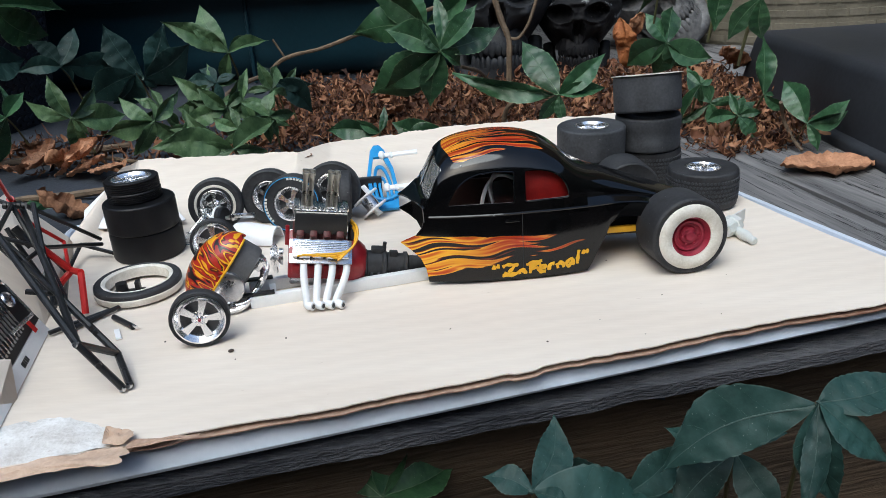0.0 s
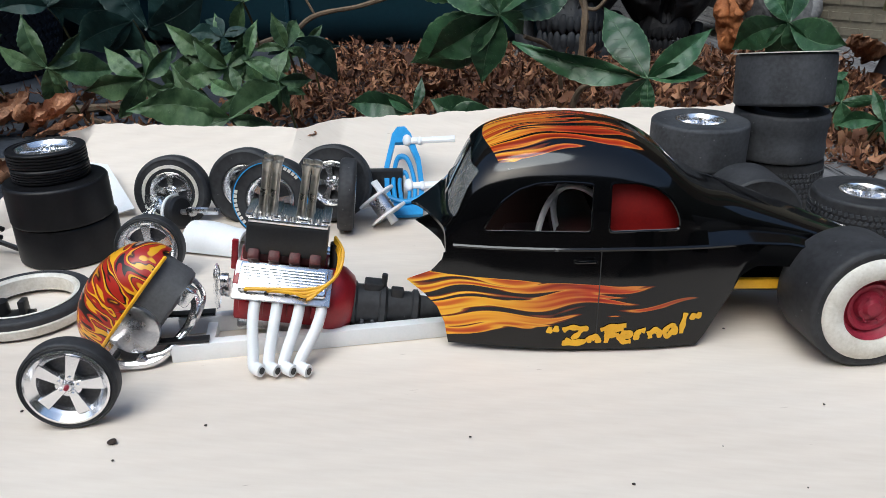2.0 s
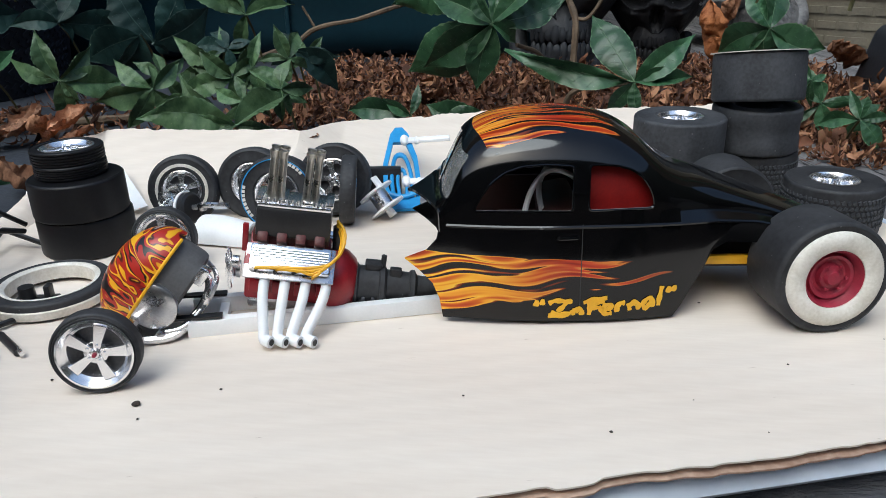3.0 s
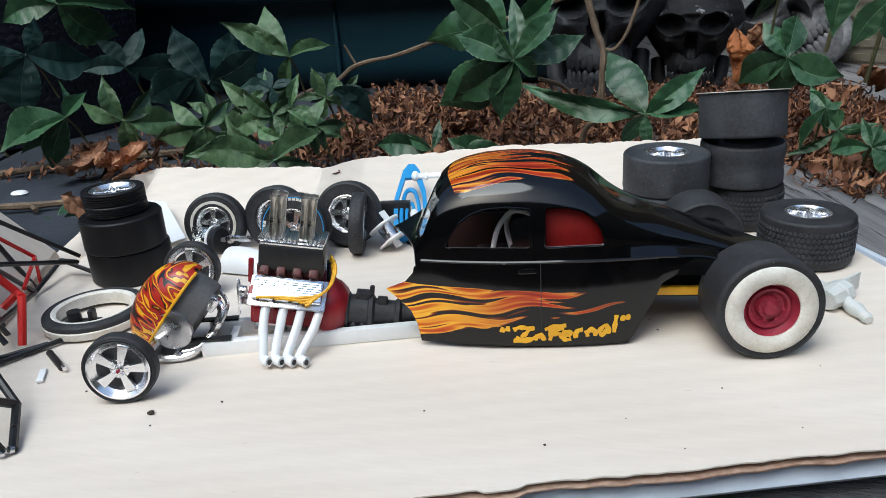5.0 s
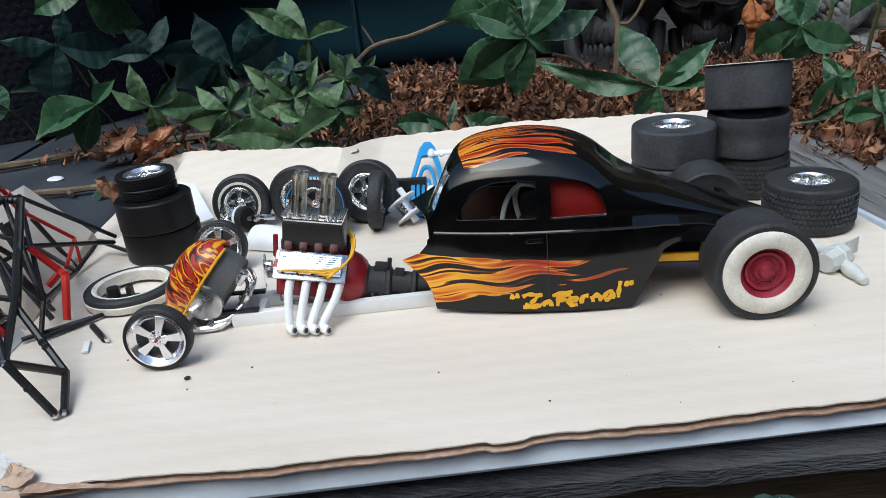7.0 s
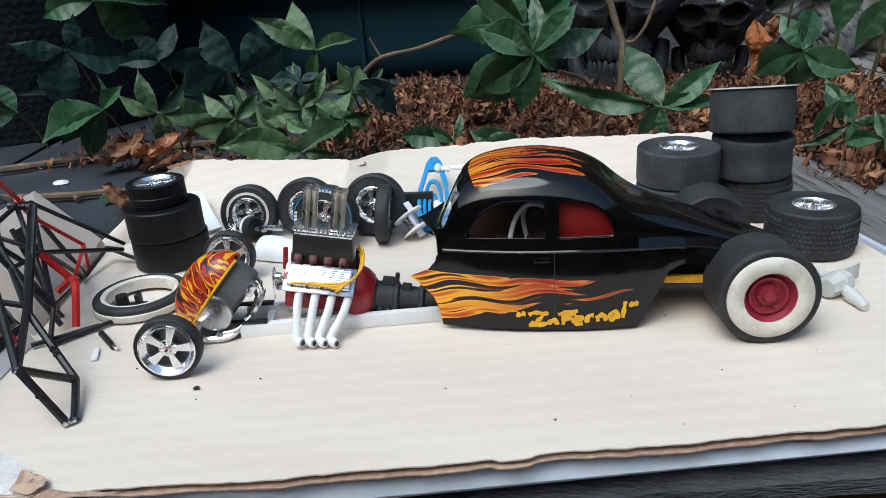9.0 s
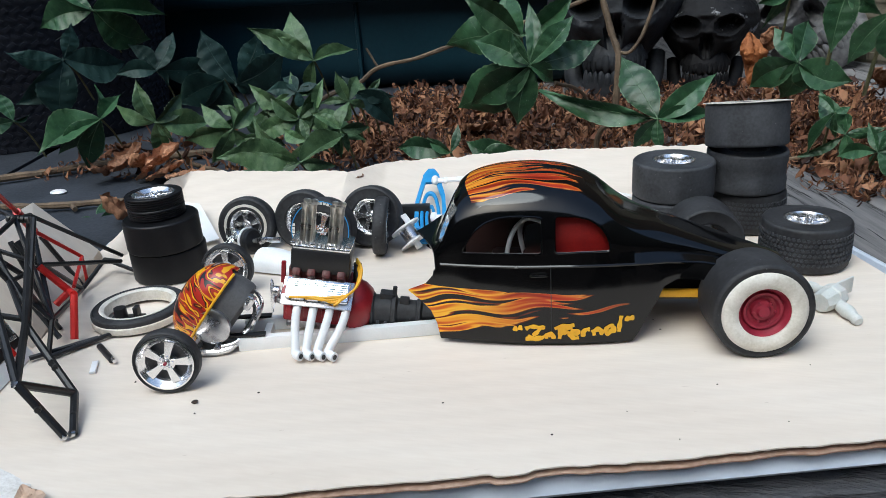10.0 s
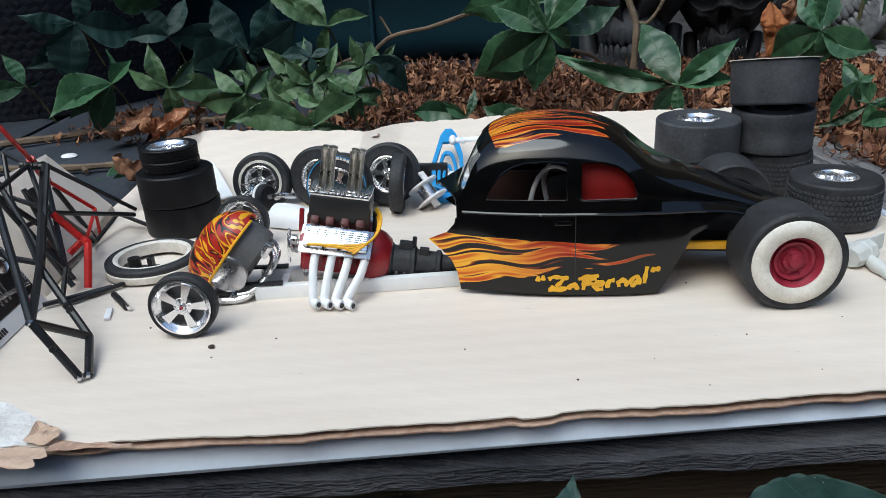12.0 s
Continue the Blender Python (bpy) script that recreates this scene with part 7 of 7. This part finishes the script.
creeper((-0.0532, 0.3880, 0.0110), [(179, 74, 0.80), (70, 35, 0.60), (147, 34, 0.70)])
creeper((-0.0182, 0.3900, 0.0116), [(174, 68, 1.40), (-165, 52, 1.00)])
creeper((0.1291, 0.4840, 0.0384), [(-146, 59, 1.20), (-106, 46, 1.20), (-21, 56, 1.50), (63, 51, 1.30), (121, 43, 1.20), (-64, 44, 1.00)])
creeper((0.1074, 0.2950, 0.0932), [(-100, 71, 1.10), (-51, 47, 1.00)])
creeper((0.1183, 0.2850, 0.0839), [(-124, 63, 1.00), (-77, 58, 1.00)])
creeper((0.1172, 0.4500, 0.0827), [(-105, 58, 0.50), (-145, 41, 0.70)])
creeper((0.1510, 0.4520, 0.0042), [(-149, 52, 0.45), (13, 37, 0.70), (-59, 37, 1.10), (122, 52, 0.80), (101, 30, 0.90)])
creeper((0.1650, 0.4400, -0.0008), [(-97, 45, 1.10), (37, 25, 1.00), (-49, 30, 1.00)])
creeper((-0.3642, 0.4300, 0.0215), [(-169, 51, 1.00), (5, 18, 0.60), (108, 36, 1.00)])
creeper((0.1892, 0.3950, 0.0030), [(130, 64, 1.10), (26, 55, 0.80), (5, 56, 0.70), (-64, 37, 0.90)])
creeper((0.1709, 0.4150, 0.0159), [(99, 71, 0.80), (-34, 36, 0.80), (9, 16, 0.70)])
creeper((0.1588, 0.4200, 0.0029), [(-169, 40, 1.00), (11, 30, 0.80), (-43, 38, 1.20), (100, 31, 0.90), (125, 34, 0.80)])
creeper((0.1439, 0.4500, 0.0165), [(-115, 52, 0.50), (25, 17, 1.10), (142, 27, 0.90), (-86, 30, 0.50)])
# next two: the darker blue-green stands for shade on these front leaves
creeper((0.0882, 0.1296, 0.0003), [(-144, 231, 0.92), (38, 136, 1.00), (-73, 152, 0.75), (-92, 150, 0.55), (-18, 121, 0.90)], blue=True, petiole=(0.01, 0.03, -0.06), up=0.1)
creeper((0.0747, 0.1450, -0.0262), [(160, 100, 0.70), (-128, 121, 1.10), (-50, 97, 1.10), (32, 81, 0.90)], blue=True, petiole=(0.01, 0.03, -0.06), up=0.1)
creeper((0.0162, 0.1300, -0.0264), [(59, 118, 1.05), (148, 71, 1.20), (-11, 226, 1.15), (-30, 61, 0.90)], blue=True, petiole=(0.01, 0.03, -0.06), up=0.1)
creeper((-0.2461, 0.3450, -0.0194), [(52, 46, 1.2), (150, 28, 1.0), (20, 40, 0.7)], petiole=(-0.01, 0.01, -0.006))
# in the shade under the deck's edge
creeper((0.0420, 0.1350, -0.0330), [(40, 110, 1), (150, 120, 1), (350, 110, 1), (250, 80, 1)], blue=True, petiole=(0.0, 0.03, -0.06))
creeper((-0.0720, 0.1480, -0.0480), [(30, 100, 1), (120, 100, 1), (170, 110, 1), (350, 100, 1)], petiole=(0.0, 0.02, -0.06))
creeper((-0.0300, 0.1560, -0.0500), [(60, 100, 1), (140, 90, 1), (10, 110, 1), (200, 100, 1)], petiole=(0.0, 0.02, -0.06))

creeper((-0.1389, 0.4150, 0.0282), [(163, 30, 1.10), (-142, 36, 1.11), (-74, 36, 1.02), (-9, 34, 1.05), (69, 39, 0.86)], lit=True)
creeper((-0.1207, 0.4050, 0.0201), [(74, 34, 1.12), (143, 38, 0.93), (-157, 28, 0.90), (-104, 37, 0.95), (-67, 31, 0.87), (-6, 39, 0.87)], lit=True)
creeper((-0.1359, 0.3920, 0.0163), [(-30, 30, 0.93), (25, 30, 0.95), (103, 31, 1.01), (146, 38, 1.11), (-146, 29, 0.83)], lit=True)
creeper((-0.1708, 0.4100, 0.0146), [(180, 27, 0.97), (-87, 32, 0.94), (-30, 27, 1.00), (22, 34, 1.14), (85, 34, 1.01)], lit=True)
creeper((-0.1239, 0.4300, 0.0312), [(47, 40, 1.15), (108, 36, 1.13), (178, 34, 0.82), (-112, 35, 1.01), (-34, 27, 0.92)], lit=True)
creeper((-0.2002, 0.4400, 0.0202), [(-46, 32, 0.94), (32, 34, 0.81), (92, 30, 0.95), (140, 32, 0.91), (-157, 35, 0.84)], lit=True)
creeper((-0.1682, 0.4500, 0.0319), [(-92, 33, 1.08), (5, 33, 0.89), (94, 29, 0.88), (-176, 29, 0.93)], lit=True)
creeper((-0.1233, 0.4600, 0.0292), [(-54, 31, 0.86), (42, 26, 0.82), (129, 25, 1.13), (-148, 30, 0.80)], lit=True)

vine = thing("creeper_vine", "thin brown woody creeper stems among the leaves", "vine")
STEMS = [([(-0.1757, 0.500, 0.0176), (-0.1661, 0.520, 0.0216), (-0.1521, 0.530, 0.0256), (-0.1389, 0.534, 0.0346), (-0.1122, 0.535, 0.0401), (-0.0925, 0.540, 0.0454), (-0.0658, 0.560, 0.0525), (-0.0205, 0.570, 0.0637), (0.0123, 0.575, 0.0758), (0.05, 0.58, 0.10)], 0.0016),
         ([(-0.170, 0.470, 0.004), (-0.1757, 0.500, 0.0176)], 0.0016),
         ([(-0.1389, 0.534, 0.0346), (-0.1468, 0.534, 0.0491)], 0.0008),
         ([(0.0265, 0.549, -0.0120), (0.0272, 0.550, 0.0078), (0.0278, 0.552, 0.0267), (0.0271, 0.555, 0.0396), (0.0217, 0.560, 0.0542), (0.0150, 0.565, 0.0781), (0.010, 0.57, 0.10)], 0.0023),
         ([(0.0278, 0.555, 0.0380), (0.0340, 0.555, 0.0372), (0.0395, 0.555, 0.0420), (0.0457, 0.557, 0.0518), (0.0518, 0.560, 0.0748)], 0.0013),
         ([(0.0200, 0.440, -0.0110), (0.0200, 0.440, 0.0049), (0.0278, 0.435, 0.0156), (0.0514, 0.420, 0.0203)], 0.0015),
         ([(-0.0067, 0.470, 0.0320), (0.0042, 0.480, 0.0266), (0.0105, 0.490, 0.0177), (0.0140, 0.495, 0.0000)], 0.0012),
         ([(-0.345, 0.343, -0.0105), (-0.3114, 0.3468, -0.010), (-0.2904, 0.3493, -0.010), (-0.2648, 0.3552, -0.010), (-0.235, 0.3640, -0.010), (-0.205, 0.3680, -0.010)], 0.0021),
         ([(-0.268, 0.3545, -0.010), (-0.262, 0.3500, -0.0110)], 0.0014),
         ([(-0.365, 0.400, -0.011), (-0.300, 0.440, -0.009), (-0.240, 0.470, -0.010)], 0.0024),
         ([(-0.245, 0.44, -0.010), (-0.19, 0.40, -0.006), (-0.165, 0.37, -0.008)], 0.0014),
         ([(0.120, 0.452, -0.010), (0.165, 0.462, -0.009), (0.205, 0.455, -0.010)], 0.0012),
         ([(0.1875, 0.392, -0.012), (0.182, 0.410, 0.0), (0.176, 0.402, 0.014)], 0.0010)]
for pts_, r_ in STEMS:
    sp_ = spline(pts_, 7)
    sp_ = [p + Vector((noise.noise(p * 50), noise.noise(p * 50 + Vector((3, 0, 0))), noise.noise(p * 50 + Vector((0, 5, 0))))) * 0.0010 for p in sp_]
    part("stem", tube(bmesh.new(), sp_, r_, 7, radii=[r_ * (1 + 0.25 * noise.noise(p * 160)) for p in sp_]), STEM, vine)


def dead_leaf_mesh(seed, curl=0.8):
    """A dry crumpled leaf, unit long along y: a pointed blade with ridged folds, rolled in at its margins."""
    rg = random.Random(seed)
    bm = bmesh.new()
    n, mcols = 40, 28
    off = Vector((rg.uniform(0, 50), rg.uniform(0, 50), rg.uniform(0, 50)))
    lean = rg.uniform(-0.5, 0.5)
    grid = []
    for i in range(n + 1):
        t = i / n
        w_ = 0.02 + 0.33 * (math.sin(math.pi * min(1, t * 1.02)) ** 0.6) * (1 + 0.22 * noise.noise(Vector((t * 5, 1, seed)))) if 0 < t < 1 else 0.01
        row = []
        for j in range(mcols + 1):
            q = -1 + 2 * j / mcols
            wq = w_ * (1 + 0.18 * noise.noise(Vector((t * 9, q, seed + 4))))
            x, y = q * wq, t - 0.5
            p = Vector((x, y, 0))
            ridge = 1 - abs(noise.noise(Vector((x * 6, y * 2.2, 0)) + off)) * 2.4
            z = 0.10 * ridge * (1 - 0.6 * abs(q)) + 0.03 * (1 - abs(noise.noise(p * 11 + off)) * 2) + curl * (0.55 * abs(q) ** 2.6 * w_ + 0.22 * (y * 1.4) ** 2) + 0.02 * noise.noise(p * 26 + off)
            x -= 0.22 * curl * q * abs(q) ** 3 * w_
            row.append(bm.verts.new((x + lean * z * 0.5, y, z)))
        grid.append(row)
    for i in range(n):
        for j in range(mcols):
            bm.faces.new((grid[i][j], grid[i + 1][j], grid[i + 1][j + 1], grid[i][j + 1]))
    low = min(v.co.z for v in bm.verts)
    for v in bm.verts:
        v.co.z -= low
    return mesh_of(bm, DEAD, True, "dead_leaf")


DEADS = [dead_leaf_mesh(k, 0.5 + 0.25 * (k % 4)) for k in range(8)]
DEADS[7].materials[0] = RUST


def dead_leaf(x, y, z, size, spin, k=0, tx=0, ty=0, label="curled brown dead leaf lying on the deck", flat=1.0):
    o = new("dead_leaf", DEADS[k])
    o.matrix_world = pose(x, y, z, tx, ty, spin) @ Matrix.Scale(size, 4) @ Matrix.Diagonal((1, 1, flat, 1))
    return tagged(o, label, "leaf", "dead leaves")


dead_leaf(0.1870, 0.3580, -0.0135, 0.047, 84, 5, 0, 0, "large crumpled tan dead leaf lying on the grey boards", 0.75)
dead_leaf(-0.2206, 0.3330, -0.0110, 0.030, 105, 3, 38, 0, "curled tan dead leaf by a stick", 1.3)
dead_leaf(-0.262, 0.415, -0.006, 0.028, 40, 3, -30, 0)
dead_leaf(-0.252, 0.411, -0.007, 0.024, 100, 0, -40, 10)
dead_leaf(-0.246, 0.418, -0.002, 0.026, 150, 2, -25, -10)
dead_leaf(-0.240, 0.408, -0.008, 0.026, 120, 5, -20, 10)
dead_leaf(-0.225, 0.402, -0.009, 0.026, 80, 0, -10, 0)
dead_leaf(-0.275, 0.420, -0.004, 0.030, 160, 6, -25, 0)
dead_leaf(-0.285, 0.405, -0.009, 0.026, 10, 1, -15, 0)
dead_leaf(-0.300, 0.455, -0.007, 0.024, 10, 2, -15, 0)
dead_leaf(0.1110, 0.565, 0.0230, 0.044, -58, 7, -70, 10, "rust-brown dead leaf hanging among the creeper")
dead_leaf(0.127, 0.560, 0.0380, 0.024, 25, 1, -60, 0)
dead_leaf(0.196, 0.560, 0.0100, 0.040, -30, 5, -30, 20)
dead_leaf(-0.083, 0.322, 0.0150, 0.012, 90, 4, -20, 0, "small curled brown scrap at the cardboard's torn edge")
dead_leaf(-0.062, 0.500, -0.004, 0.036, 15, 5, -12, 0)

litter_rng = random.Random(8)
lv, lf = [], []


def litter_bit(c, size):
    ax = Euler((litter_rng.uniform(-1.1, 0.9), litter_rng.uniform(-0.9, 0.9), litter_rng.uniform(0, 6.3))).to_matrix()
    ph, st, cu = litter_rng.uniform(0, 6), litter_rng.choice((0.12, 0.2, 0.35, 0.7)), litter_rng.uniform(0.3, 1.3)
    base = len(lv)
    for i in range(5):
        for j in range(4):
            x, y = (i / 4 - 0.5), (j / 3 - 0.5) * st * (1 - 0.55 * abs(i / 2 - 1) ** 1.5)
            z = cu * (y * y * 1.6 + 0.22 * math.sin(ph + x * 6)) + 0.05 * litter_rng.uniform(-1, 1)
            lv.append(tuple(c + ax @ Vector((x * size, y * size + 0.06 * size * litter_rng.uniform(-1, 1), z * size))))
    for i in range(4):
        for j in range(3):
            a = base + i * 4 + j
            lf.append((a, a + 4, a + 5, a + 1))


def litter_strand(c, size):
    """A narrow curled shred."""
    ax = Euler((litter_rng.uniform(-0.9, 0.9), litter_rng.uniform(-0.9, 0.9), litter_rng.uniform(0, 6.3))).to_matrix()
    turn, w_, tw = litter_rng.uniform(1.0, 6.0), litter_rng.triangular(0.022, 0.16, 0.04), litter_rng.uniform(-2, 2)
    base = len(lv)
    x = z = 0.0
    for i in range(8):
        a = turn * (i / 7 - 0.5)
        x, z = x + math.cos(a) / 7, z + math.sin(a) / 7
        b = tw * i / 7
        taper = 0.35 + 0.65 * math.sin(math.pi * (i + 0.5) / 8)
        for q in (-1, 1):
            lv.append(tuple(c + ax @ (Vector((x - 0.4, q * w_ * taper * math.cos(b) + 0.1 * math.sin(i * 0.8 + turn), z + q * w_ * taper * math.sin(b))) * size)))
    for i in range(7):
        p = base + 2 * i
        lf.append((p, p + 2, p + 3, p + 1))


def litter(c, size):
    if litter_rng.random() < 0.86:
        litter_strand(c, size * 1.5)
    else:
        litter_bit(c, size)


for k in range(9500):
    x = litter_rng.uniform(-0.17, 0.24)
    y = litter_rng.triangular(0.41, 0.72, 0.52)
    if x > 0.075 and y < 0.40 + 0.45 * max(0.0, 0.19 - x) + 0.02 and litter_rng.random() < 0.97:
        continue
    if x > 0.205:
        continue
    heap = 0.012 * max(0, math.sin((y - 0.40) * 8)) * (0.5 + 0.5 * noise.noise(Vector((x * 14, y * 14, 0))) + 0.4)
    litter(Vector((x, y, DECK_Z + 0.002 + litter_rng.random() * max(0.002, heap))), litter_rng.triangular(0.003, 0.016, 0.006))
for k in range(260):
    x, y = litter_rng.uniform(-0.34, -0.17), litter_rng.triangular(0.40, 0.55, 0.44)
    litter(Vector((x, y, DECK_Z + 0.002 + litter_rng.random() * 0.006)), litter_rng.uniform(0.005, 0.016))
for k in range(240):
    a, b = litter_rng.triangular(0.215, 0.268, 0.262), litter_rng.uniform(0.19, 0.33)
    litter(deck_point(a, b, 0.002 + litter_rng.random() * 0.004), litter_rng.uniform(0.004, 0.013))
for k in range(1500):
    y = litter_rng.uniform(0.40, 0.62)
    x = litter_rng.triangular(0.135, 0.212, 0.20) - 0.02 * litter_rng.random()
    litter(Vector((x, y, DECK_Z + 0.002 + litter_rng.random() * 0.022 * max(0.1, 1 - (0.212 - x) / 0.06))), litter_rng.triangular(0.003, 0.014, 0.006))
me = bpy.data.meshes.new("leaf_litter")
me.from_pydata(lv, [], lf)
me.materials.append(DEAD_BITS)
me.shade_smooth()
tagged(new("leaf_litter", me), "heap of dry brown crumpled leaf litter on the deck", "leaf litter", kind="stuff")

# pebble and specks on the dark boards
bm = bmesh.new()
bmesh.ops.create_icosphere(bm, subdivisions=2, radius=0.0042)
for v in bm.verts:
    v.co.z *= 0.4
    v.co.x *= 1.3
tagged(part("pebble", bm, WHITE_PLASTIC, None, m=pose(-0.3019, 0.3847, DECK_Z + 0.001)), "small pale pebble on the dark boards", "pebble")
